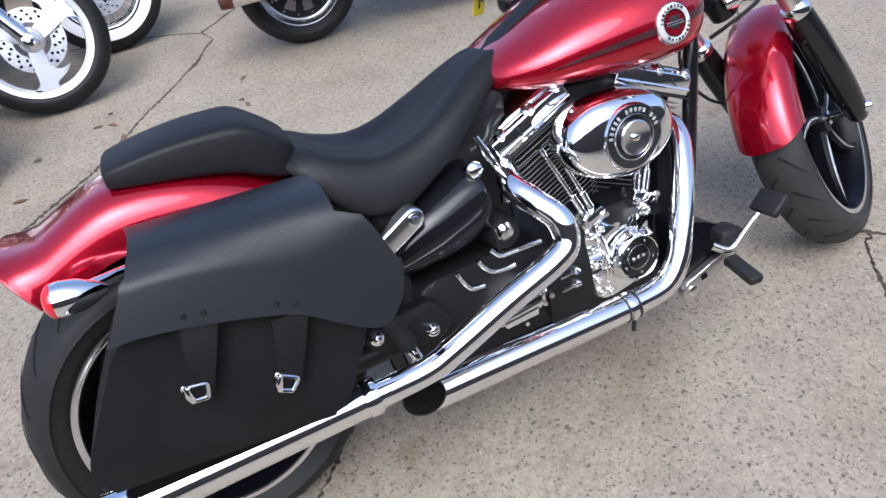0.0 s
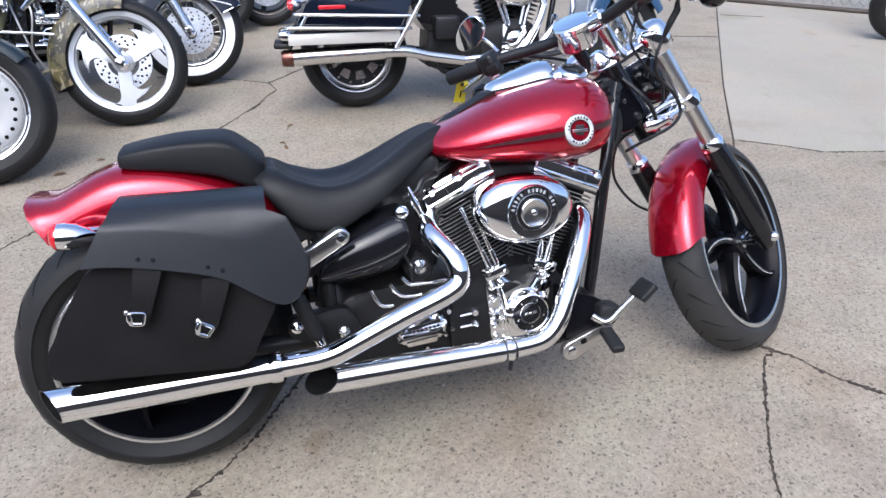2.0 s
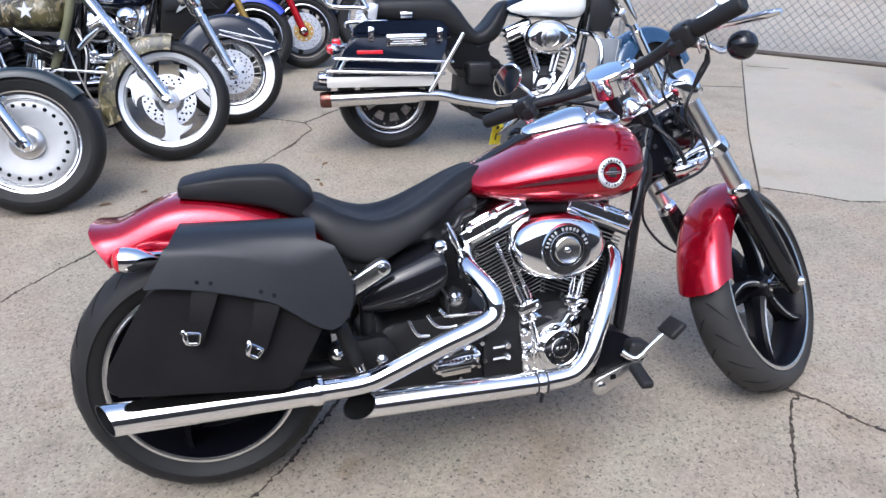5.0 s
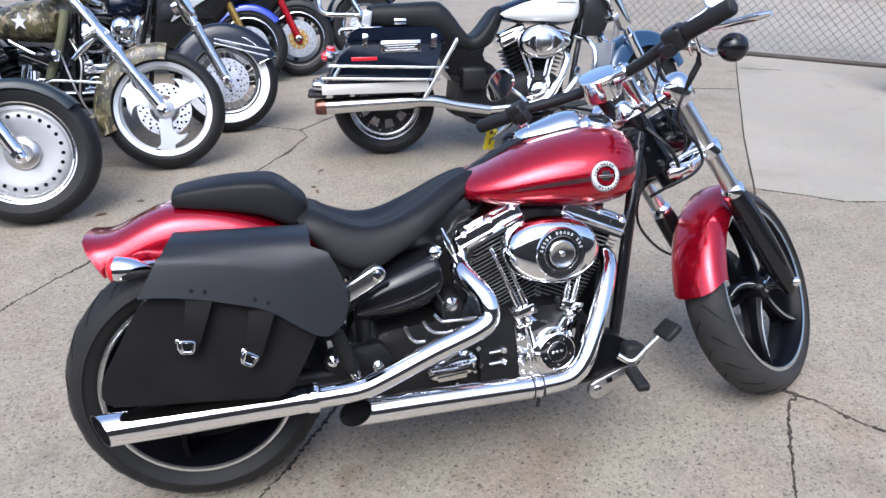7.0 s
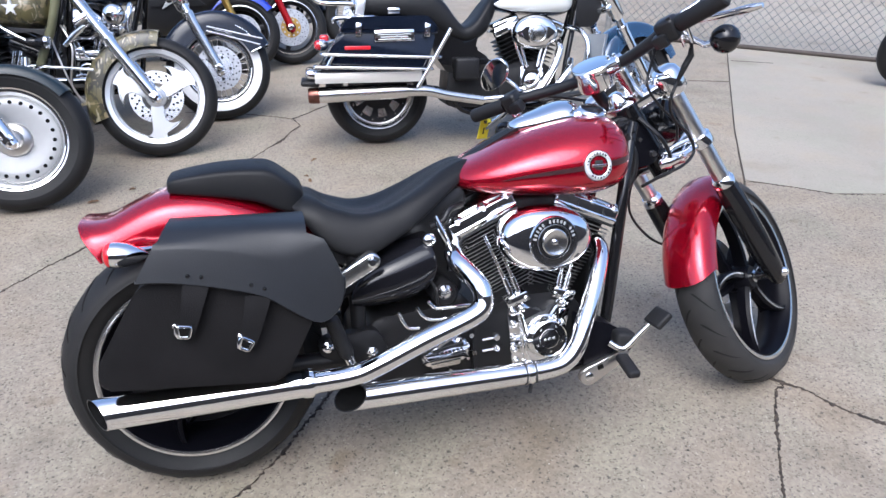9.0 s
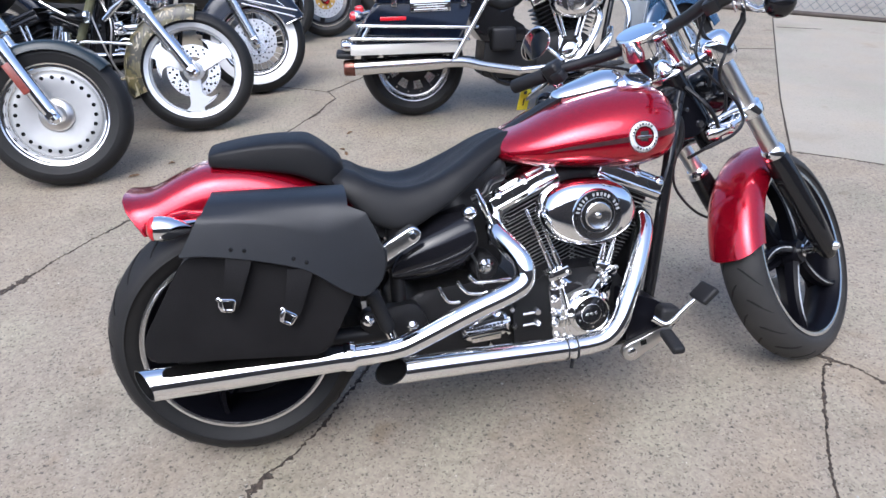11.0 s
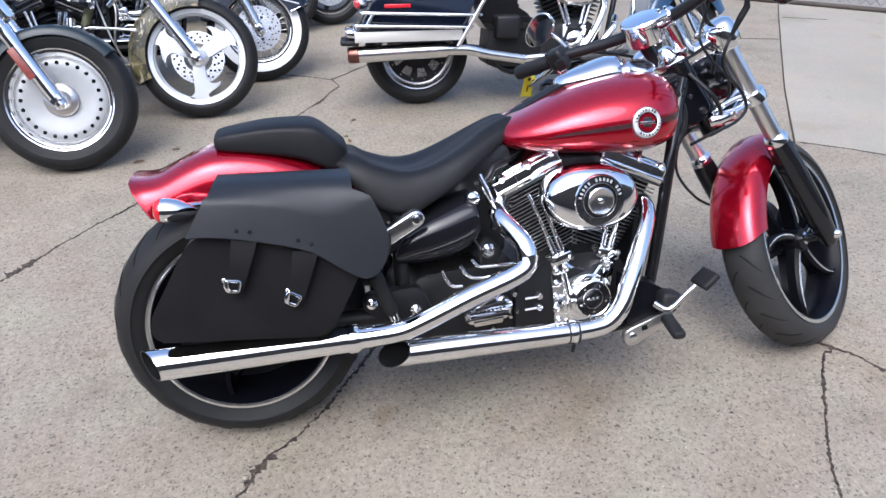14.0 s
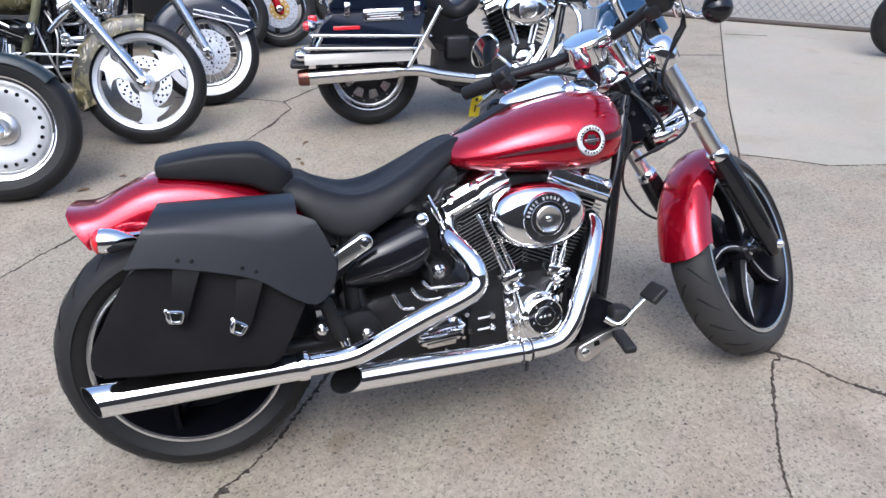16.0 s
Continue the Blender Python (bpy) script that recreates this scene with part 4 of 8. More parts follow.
timer = part("timer_cover", bm, CHROME, cam_cover, "round chrome timer cover")
part("timer_face", lathe(bmesh.new(), [(0, 0.0245), (0.0455, 0.0245), (0.0458, 0.0215), (0, 0.0215)], TM, (0, -1, 0), 44), GLOSS_BLACK, timer, "gloss black face with raised mark")
part("timer_ring", lathe(bmesh.new(), [(0.0265, 0.024), (0.0265, 0.0256), (0.0278, 0.0256), (0.0278, 0.024)], TM, (0, -1, 0), 40, closed=True), POLISHED, timer)
for k in range(3):
    bm = bmesh.new()
    box(bm, V(*TM) + V((k - 1) * 0.012, -0.0255, (k - 1) * 0.001), (0.008, 0.002, 0.008), bevel=0.001)
    part("timer_mark", bm, POLISHED, timer)
for a in (60, 130, 205, 275, 345):
    bm = lathe(bmesh.new(), [(0, 0.027), (0.0032, 0.0262), (0.0032, 0.023), (0, 0.023)], (TM[0] + 0.037 * math.cos(radians(a)), TM[1], TM[2] + 0.037 * math.sin(radians(a))), (0, -1, 0), 8)
    part("screw", bm, POLISHED, timer)

# air cleaner
bm = bmesh.new()
def oval(y, g, dz=0.0, n=56):
    out = []
    for k in range(n):
        a = 2 * math.pi * k / n
        c, s = math.cos(a), math.sin(a)
        out.append(V(0.898 + 0.129 * g * math.copysign(abs(c) ** 0.92, c), y, 0.594 + dz + (0.088 * g) * math.copysign(abs(s) ** 1.0, s) - 0.008 * g * c * (1 if c < 0 else -0.3)))
    return out
loft(bm, [oval(-0.13, 0.9), oval(-0.14, 0.97), oval(-0.152, 0.995), oval(-0.168, 1.0), oval(-0.184, 0.995), oval(-0.2, 0.98), oval(-0.211, 0.945), oval(-0.2195, 0.89), oval(-0.226, 0.81), oval(-0.231, 0.7), oval(-0.2345, 0.57), oval(-0.236, 0.42)])
air = part("air_cleaner", bm, CHROME, bike, "oval chrome air cleaner cover", sharp=70)
AC = (0.905, -0.232, 0.597)
part("air_ring", lathe(bmesh.new(), [(0.0615, 0.0), (0.0615, 0.0065), (0.047, 0.0085), (0.046, 0.004), (0.046, 0)], AC, (0, -1, 0), 56, closed=True), DARK_BAND, air, "dark ring with raised lettering bars")
part("air_ring_edge", lathe(bmesh.new(), [(0.067, -0.003), (0.0665, 0.005), (0.0645, 0.0085), (0.062, 0.0085), (0.061, 0.006), (0.061, -0.003)], AC, (0, -1, 0), 64, closed=True), CHROME, air, "bright outer ring")
part("air_ring_inner", lathe(bmesh.new(), [(0.047, 0.0), (0.047, 0.0085), (0.0455, 0.0105), (0.0435, 0.0105), (0.042, 0.008), (0.042, 0.0)], AC, (0, -1, 0), 56, closed=True), CHROME, air, "bright inner ring")
part("air_groove", lathe(bmesh.new(), [(0.0425, 0.0), (0.0425, 0.005), (0.036, 0.0055), (0.0345, 0.009), (0.034, 0.0)], AC, (0, -1, 0), 48, closed=True), DARK_BAND, air, "dark groove")
part("air_disc", lathe(bmesh.new(), [(0, 0.0115), (0.006, 0.0118), (0.018, 0.0112), (0.0285, 0.0145), (0.032, 0.0155), (0.0348, 0.0135), (0.0348, 0.002), (0, 0.002)], AC, (0, -1, 0), 48), POLISHED, air, "dished polished centre")
part("air_bolt", lathe(bmesh.new(), [(0, 0.018), (0.004, 0.018), (0.0068, 0.0165), (0.0075, 0.0105), (0, 0.0105)], AC, (0, -1, 0), 20), CHROME, air, "domed centre screw")
bm = bmesh.new()
for k in range(15):
    if k in (3, 9):
        continue
    a = radians(14 + k * 154 / 14)
    box(bm, V(*AC) + V(0.0542 * math.cos(a), -0.008, 0.0542 * math.sin(a)), (0.0052, 0.0022, 0.0085), turn('Y', 90 - math.degrees(a)), bevel=0)
part("air_mark", bm, BRIGHT_RIM, air, "pale lettering bars")
part("air_backing", lathe(bmesh.new(), [(0, 0), (0.075, 0), (0.08, 0.05), (0, 0.05)], (0.9, -0.08, 0.594), (0, -1, 0), 32), WRINKLE, air)

# gearbox, oil tank, side cover, plumbing
bm = bmesh.new()
prism(bm, rounded([(0.4, 0.22), (0.74, 0.22), (0.74, 0.4), (0.62, 0.43), (0.44, 0.42), (0.38, 0.34)], 0.03), 0.15, -0.15, 0.012)
gearbox = part("gearbox", bm, WRINKLE, bike, "black crinkle-finish gearbox")
bm = prism(bmesh.new(), rounded([(0.546, 0.312), (0.562, 0.28), (0.668, 0.286), (0.686, 0.315), (0.675, 0.352), (0.645, 0.362), (0.6, 0.344)], 0.02), -0.15, -0.2, 0.016, 4)
cover = part("gearbox_cover", bm, CHROME, gearbox, "chrome gearbox side cover")
bm = bmesh.new()
# the cover's grooves are black bars laid on for their shade
for k in range(9):
    box(bm, (0.574 + k * 0.0105, -0.2006, 0.318 + k * 0.0012), (0.0065, 0.002, 0.006), turn('Y', -7), bevel=0)
box(bm, (0.615, -0.2005, 0.307), (0.09, 0.002, 0.004), turn('Y', -7), bevel=0)
box(bm, (0.622, -0.2005, 0.334), (0.085, 0.002, 0.008), turn('Y', -9), bevel=0)
box(bm, (0.615, -0.2005, 0.297), (0.08, 0.002, 0.003), turn('Y', -5), bevel=0)
part("cover_groove", bm, INK, cover)
for x, z in ((0.745, 0.343), (0.744, 0.312)):
    bm = lathe(bmesh.new(), [(0.01, 0), (0.01, 0.018), (0.007, 0.022), (0, 0.022)], (x + 0.012, -0.18, z), (0, -1, 0), 16)
    tube(bm, [(x + 0.01, -0.195, z), (x - 0.028, -0.195, z - 0.002)], 0.004, 8)
    part("cable_fitting", bm, CHROME, gearbox, "small chrome cable fitting")
bm = bmesh.new()
rows = dense([(0.385, 0.51, 0.465), (0.392, 0.535, 0.45), (0.41, 0.56, 0.44), (0.46, 0.592, 0.438), (0.52, 0.615, 0.442), (0.575, 0.633, 0.455), (0.598, 0.632, 0.475), (0.606, 0.61, 0.5), (0.608, 0.58, 0.53)], 5)
loft(bm, [ring_section(x, 0.192 - 0.3 * abs(x - 0.5) ** 1.6, zt, zb, power=2.8, n=64) for x, zt, zb in rows])
oil = part("oil_tank", bm, TANK_BLACK, bike, "gloss-black oil tank", sharp=60)
part("knob", lathe(bmesh.new(), [(0, 0.024), (0.01, 0.023), (0.0175, 0.017), (0.02, 0.009), (0.019, 0.0), (0.014, -0.02), (0, -0.02)], (0.595, -0.15, 0.615), (0, -1, 0.1), 24), CHROME, oil, "chrome dipstick cap")
for pts in ([(0.497, 0.447), (0.508, 0.42), (0.522, 0.403), (0.548, 0.4)], [(0.545, 0.455), (0.556, 0.435), (0.574, 0.42), (0.605, 0.416), (0.62, 0.418)], [(0.575, 0.468), (0.588, 0.452), (0.605, 0.446), (0.685, 0.445)]):
    part("oil_line", tube(bmesh.new(), [p for p in spline([(x, -0.205, z) for x, z in pts], 4)], 0.0048, 10), CHROME, gearbox, "bent chrome oil line")
for x, z, r in ((0.62, 0.475, 0.01), (0.7, 0.4, 0.007), (0.68, 0.29, 0.006), (0.698, 0.303, 0.008), (0.692, 0.352, 0.008), (0.63, 0.262, 0.006)):
    part("bolt", hex_bolt(bmesh.new(), (x, -0.165, z), (0, -1, 0), r, 0.02), POLISHED, gearbox)
part("starter", lathe(bmesh.new(), [(0, 0.05), (0.03, 0.048), (0.036, 0.04), (0.036, -0.1), (0, -0.1)], (0.63, -0.12, 0.47), (0, -1, 0), 28), WRINKLE, gearbox, "black starter motor")
part("starter_cap", lathe(bmesh.new(), [(0, 0.01), (0.012, 0.009), (0.02, 0.0), (0, 0.0)], (0.63, -0.17, 0.475), (0, -1, 0), 20), CHROME, gearbox)
part("intake_stay", tube(bmesh.new(), spline([(0.617, -0.15, 0.675), (0.632, -0.155, 0.63), (0.65, -0.155, 0.58), (0.648, -0.155, 0.53)], 5), [0.006, 0.0095, 0.008, 0.009], 12), CHROME, bike, "bent chrome stay")
part("breather_hose", tube(bmesh.new(), spline([(0.61, -0.13, 0.645), (0.64, -0.14, 0.66), (0.66, -0.13, 0.685), (0.70, -0.1, 0.69)], 5), 0.009, 12), SATIN_BLACK, bike, "black breather hose")
part("spark_lead", tube(bmesh.new(), spline([(0.56, -0.17, 0.55), (0.598, -0.18, 0.5), (0.605, -0.18, 0.45), (0.62, -0.16, 0.42)], 6), 0.004, 8), SATIN_BLACK, bike, "black lead")

# ---- frame ----
for s in (-1, 1):
    bm = tube(bmesh.new(), spline([(1.235, s * 0.035, 0.865), (1.2, s * 0.07, 0.78), (1.165, s * 0.1, 0.634), (1.12, s * 0.105, 0.33), (1.09, s * 0.105, 0.225), (1.02, s * 0.105, 0.19), (0.7, s * 0.115, 0.185), (0.42, s * 0.13, 0.19), (0.36, s * 0.14, 0.24), (0.35, s * 0.14, 0.36)], 6), 0.0165, 14)
    part("frame_tube", bm, GLOSS_BLACK, bike, "gloss-black frame tube")
    bm = tube(bmesh.new(), [(0.42, s * 0.16, 0.33), (0.2, s * 0.165, 0.33), (0.0, s * 0.165, 0.325)], 0.024, 14)
    tube(bm, [(0.4, s * 0.16, 0.52), (0.2, s * 0.163, 0.43), (0.0, s * 0.165, 0.33)], 0.015, 12)
    tube(bm, [(0.4, s * 0.15, 0.6), (0.4, s * 0.15, 0.3)], 0.02, 12)
    part("swingarm", bm, WRINKLE, bike, "gloss-black swingarm")
part("backbone", tube(bmesh.new(), [(1.24, 0, 0.87), (0.8, 0, 0.72), (0.5, 0, 0.6), (0.42, 0, 0.5)], 0.03, 14), GLOSS_BLACK, bike)
part("steering_neck", tube(bmesh.new(), [F(0, 0, 0.5), F(0, 0, 0.74)], 0.034, 20), GLOSS_BLACK, bike)
bm = prism(bmesh.new(), rounded([(0.29, 0.36), (0.33, 0.335), (0.45, 0.32), (0.47, 0.35), (0.44, 0.41), (0.3, 0.4)], 0.02), -0.16, -0.195, 0.006)
plate = part("pivot_plate", bm, WRINKLE, bike, "black swingarm pivot plate")
for x, z in ((0.315, 0.378), (0.425, 0.349)):
    bm = lathe(bmesh.new(), [(0.015, 0), (0.014, 0.006), (0.009, 0.008), (0.009, 0.015), (0.006, 0.017), (0, 0.017)], (x, -0.195, z), (0, -1, 0), 18)
    part("bolt", bm, CHROME, plate, "chrome bolt")
# passenger peg folded up, strut cover
bm = tube(bmesh.new(), [(0.322, -0.27, 0.48), (0.324, -0.27, 0.474), (0.355, -0.265, 0.382), (0.359, -0.265, 0.372)], [0.012, 0.018, 0.018, 0.013], 16)
peg = part("passenger_peg", bm, GRIP, bike, "folded black passenger footpeg")
part("peg_end", tube(bmesh.new(), [(0.356, -0.265, 0.378), (0.366, -0.262, 0.348)], 0.0125, 12), CHROME, peg, "chrome peg mount")
d = V(0.096, 0, 0.05).normalized()
q = V(-d.z, 0, d.x)
c0, c1 = V(0.22, 0, 0.475), V(0.437, 0, 0.593)
out = [c0 + q * 0.02]
for k in range(9):
    a = radians(90 - 180 * k / 8)
    out.append(c1 + d * 0.021 * math.cos(a) + q * 0.021 * math.sin(a))
out.append(c0 - q * 0.02)
bm = prism(bmesh.new(), [(p.x, p.z) for p in out], -0.2, -0.232, 0.006, 3)
strut = part("strut_cover", bm, POLISHED, bike, "polished fender strut cover")
part("bolt", lathe(bmesh.new(), [(0.013, 0), (0.013, 0.003), (0.009, 0.004), (0.008, 0.007), (0, 0.007)], (0.437, -0.231, 0.592), (0, -1, 0), 18), CHROME, strut)
# ---- forward controls, right side ----
bm = prism(bmesh.new(), rounded([(0.985, 0.24), (1.03, 0.24), (1.12, 0.262), (1.132, 0.3), (1.08, 0.345), (1.05, 0.36), (0.985, 0.38)], 0.012), -0.13, -0.243, 0.006)
mount = part("footpeg_mount", bm, WHEEL_BLACK, bike, "black forward-control bracket")
d = V(1.095 - 0.993, 0, 0.27 - 0.222).normalized()
q = V(-d.z, 0, d.x)
out = []
for c, r, a0, a1 in ((V(1.095, 0, 0.27), 0.015, 90, -90), (V(0.993, 0, 0.222), 0.026, -90, -270)):
    for k in range(8):
        a = radians(a0 + (a1 - a0) * k / 7)
        out.append(c + d * r * math.cos(a) + q * r * math.sin(a))
bm = prism(bmesh.new(), [(p.x, p.z) for p in out], -0.245, -0.262, 0.003)
part("brake_bracket", bm, SATIN_STEEL, mount, "satin steel brake bracket")
# black plate on the bracket for a cutout's shade
bm = bmesh.new()
box(bm, (1.025, -0.2615, 0.245), (0.017, 0.003, 0.014), turn('Y', -12), 0.001)
part("bracket_slot", bm, BLACK_HOLE, mount)
part("bolt", lathe(bmesh.new(), [(0.012, 0), (0.012, 0.004), (0.008, 0.006), (0, 0.006)], (0.992, -0.262, 0.222), (0, -1, 0), 16), POLISHED, mount)
bm = bmesh.new()
axis = (V(1.066, -0.375, 0.258) - V(1.072, -0.285, 0.28)).normalized()
rot = axis.to_track_quat('X', 'Z').to_matrix()
box(bm, V(1.072, -0.285, 0.28) + axis * 0.046, (0.088, 0.034, 0.022), rot, 0.008, 3)
peg = part("footpeg", bm, GRIP, mount, "black rubber footpeg")
bm = bmesh.new()
box(bm, (1.092, -0.255, 0.318), (0.056, 0.06, 0.042), turn('Y', 8), 0.012, 3)
part("rubber_pad", bm, GRIP, mount, "black rubber pad")
bm = tube(bmesh.new(), spline([(1.045, -0.27, 0.315), (1.07, -0.285, 0.3), (1.09, -0.29, 0.307), (1.12, -0.295, 0.338), (1.145, -0.3, 0.362)], 5), [0.01, 0.008, 0.008, 0.008], 12)
pedal = part("brake_pedal", bm, POLISHED, mount, "polished brake pedal arm")
bm = bmesh.new()
box(bm, (1.165, -0.309, 0.381), (0.052, 0.07, 0.018), turn('Y', -42), 0.006, 3)
part("pedal_pad", bm, GRIP, pedal, "black rubber pedal pad")
# side stand and primary case on the far side
bm = prism(bmesh.new(), rounded([(0.45, 0.23), (0.98, 0.22), (1.03, 0.3), (0.98, 0.4), (0.5, 0.4), (0.42, 0.32)], 0.06), 0.12, 0.2, 0.015, 3)
part("primary_case", bm, CHROME, bike, "chrome primary case")
bm = tube(bmesh.new(), [(1.0, 0.1, 0.2), (0.98, 0.2, 0.1), (0.95, 0.3, -0.073)], 0.013, 12)
part("side_stand", bm, GLOSS_BLACK, bike, "black side stand")

# ---- front end, turned to the left ----
for s in (-1, 1):
    y = s * 0.122
    leg = part("fork_leg", tube(bmesh.new(), [F(0.079, y, 0.36), F(0.079, y, 0.735)], 0.0245, 24), FORK_METAL, bike, "chrome fork tube", xf=TURNED)
    bm = tube(bmesh.new(), [F(0.079, y, -0.035), F(0.079, y, -0.025), F(0.079, y, 0.015), F(0.079, y, 0.08), F(0.079, y, 0.15), F(0.079, y, 0.28), F(0.079, y, 0.345), F(0.079, y, 0.362)], [0.016, 0.024, 0.031, 0.036, 0.038, 0.037, 0.034, 0.032], 28)
    part("fork_slider", bm, GLOSS_BLACK, leg, "gloss-black fork slider", xf=TURNED)
    part("fork_collar", tube(bmesh.new(), [F(0.079, y, 0.36), F(0.079, y, 0.366), F(0.079, y, 0.38), F(0.079, y, 0.388)], [0.0335, 0.034, 0.0335, 0.028], 24), CHROME, leg, "chrome seal collar", xf=TURNED)
    bm = lathe(bmesh.new(), [(0, 0.016), (0.008, 0.015), (0.013, 0.009), (0.015, 0), (0.015, -0.01), (0, -0.01)], F(0.079, s * 0.148, 0.0), (0, s, 0), 18)
    part("axle_nut", bm, CHROME, leg, "chrome axle nut", xf=TURNED)
    bm = lathe(bmesh.new(), [(0.024, -0.018), (0.034, -0.016), (0.036, 0), (0.034, 0.016), (0.024, 0.018)], F(0.079, y, 0.525), U, 24)
    box(bm, F(0.045, s * 0.09, 0.525), (0.05, 0.05, 0.03), turn('Y', -33), 0.006)
    part("lower_clamp", bm, CHROME, leg, "chrome lower fork clamp", xf=TURNED)
    bm = lathe(bmesh.new(), [(0.024, -0.045), (0.037, -0.043), (0.045, -0.034), (0.047, -0.004), (0.046, 0.016), (0.039, 0.032), (0.024, 0.041), (0, 0.043)], F(0.079, y, 0.735), U, 28)
    part("upper_clamp", bm, CHROME, leg, "chrome upper fork clamp", xf=TURNED)
    bm = tube(bmesh.new(), [F(0.079, s * 0.1, 0.0), F(0.079, s * 0.062, 0.0), F(0.079, s * 0.058, 0.0), F(0.079, s * 0.03, 0.0)], [0.014, 0.014, 0.02, 0.02], 16)
    part("axle", bm, POLISHED, leg, xf=TURNED)
rings = []
for y in np.linspace(-0.125, 0.125, 21):
    q = abs(y) / 0.125
    f, hu, hf = 0.012 + 0.067 * q ** 1.6, 0.02 + 0.01 * q ** 3 + 0.008 * (1 - q) ** 2, 0.042 - 0.012 * math.sin(math.pi * q)
    rings.append([F(f + hf * math.copysign(abs(math.cos(a)) ** 0.7, math.cos(a)), float(y), 0.728 + hu * math.copysign(abs(math.sin(a)) ** 0.7, math.sin(a))) for a in (2 * math.pi * k / 20 for k in range(20))])
yoke = part("top_yoke", loft(bmesh.new(), rings), CHROME, bike, "cast chrome top yoke", sharp=60, xf=TURNED)
for y, f in ((-0.1, 0.05), (0.1, 0.05), (-0.055, 0.0)):
    part("bolt", hex_bolt(bmesh.new(), F(f, y, 0.752), U, 0.01, 0.012), POLISHED, yoke, xf=TURNED)
for f, y, h in ((0.02, -0.03, 0.02), (-0.028, -0.012, 0.016), (0.035, 0.02, 0.018)):
    part("fitting", lathe(bmesh.new(), [(0, h), (0.006, h), (0.008, h * 0.8), (0.008, h * 0.5), (0.012, h * 0.45), (0.012, 0), (0, 0)], F(f, y, 0.755), U, 12), CHROME, yoke, "small chrome fitting", xf=TURNED)
part("stem_nut", lathe(bmesh.new(), [(0, 0.03), (0.014, 0.029), (0.022, 0.02), (0.026, 0.006), (0.034, 0.0), (0, 0.0)], F(0, 0, 0.757), U, 28), CHROME, yoke, "domed chrome stem nut", xf=TURNED)
part("neck_ring", lathe(bmesh.new(), [(0.03, -0.02), (0.042, -0.018), (0.044, 0), (0.04, 0.012), (0.03, 0.014)], F(0, 0, 0.69), U, 32, closed=True), CHROME, bike, "chrome bearing ring at the neck", xf=TURNED)
bm = bmesh.new()
box(bm, F(0.035, 0, 0.525), (0.085, 0.2, 0.035), turn('Y', -33), 0.012, 3)
part("bottom_yoke", bm, CHROME, bike, "chrome bottom yoke", xf=TURNED)
arm = part("lamp_bracket", tube(bmesh.new(), spline([(1.322, -0.05, 0.764), (1.345, -0.052, 0.786), (1.385, -0.05, 0.803), (1.42, -0.046, 0.808), (1.452, -0.04, 0.8)], 6), [0.012, 0.0085, 0.008, 0.009, 0.012], 16), CHROME, bike, "cast chrome lamp bracket")
part("bracket_arm", tube(bmesh.new(), spline([(1.312, -0.05, 0.742), (1.332, -0.056, 0.752), (1.362, -0.058, 0.762), (1.4, -0.054, 0.776), (1.43, -0.048, 0.787), (1.455, -0.04, 0.792)], 6), [0.014, 0.021, 0.017, 0.011, 0.01, 0.014], 18), CHROME, arm, "lower arm of the bracket")
part("bolt", lathe(bmesh.new(), [(0, 0.008), (0.006, 0.0075), (0.008, 0.004), (0.008, 0), (0, 0)], (1.375, -0.072, 0.77), (0, -1, 0.3), 14), POLISHED, arm)
# front mudguard
bm = fender(bmesh.new(), AXLE, [(0.361, 0), (0.358, 0.03), (0.348, 0.056), (0.328, 0.072), (0.306, 0.077), (0.29, 0.078)], 106, 176, corner=8)
part("front_fender", bm, RED, bike, "short candy-red front mudguard", sharp=60, xf=TURNED)
# headlight
HL = F(0.15, 0.0, 0.605)
bm = lathe(bmesh.new(), [(0, -0.09), (0.03, -0.086), (0.052, -0.066), (0.066, -0.03), (0.072, 0.02), (0.072, 0.045), (0, 0.045)], HL, (1, 0, -0.08), 40)
head = part("headlight", bm, GLOSS_BLACK, bike, "gloss-black headlight shell", xf=TURNED)
part("headlight_ring", lathe(bmesh.new(), [(0.066, 0.03), (0.077, 0.032), (0.079, 0.045), (0.075, 0.056), (0.066, 0.055)], HL, (1, 0, -0.08), 40, closed=True), CHROME, head, "chrome headlight ring", xf=TURNED)
part("headlight_lens", lathe(bmesh.new(), [(0.067, 0.044), (0.05, 0.056), (0.03, 0.062), (0, 0.064)], HL, (1, 0, -0.08), 40), GLASS, head, "clear lens", xf=TURNED)
bm = tube(bmesh.new(), spline([F(0.06, -0.05, 0.53), F(0.11, -0.075, 0.535), F(0.15, -0.06, 0.55), F(0.16, 0.0, 0.555), F(0.15, 0.06, 0.55), F(0.06, 0.05, 0.53)], 5), [0.016, 0.021, 0.018, 0.018, 0.021, 0.016], 16)
part("headlight_bracket", bm, CHROME, head, "chrome headlight bracket", xf=TURNED)
# bars
for s in (-1, 1):
    bm = tube(bmesh.new(), [F(0.02, s * 0.05, 0.74), F(0.019, s * 0.05, 0.755), F(0.017, s * 0.05, 0.77), F(0.012, s * 0.05, 0.82), F(0.01, s * 0.05, 0.845)], [0.024, 0.024, 0.017, 0.019, 0.021], 20)
    # the far riser's shade is put into its colour: black instead of bright metal
    part("riser", bm, POLISHED if s < 0 else SATIN_BLACK, bike, "chrome handlebar riser" if s < 0 else "far handlebar riser, blackened as if shaded", xf=TURNED)
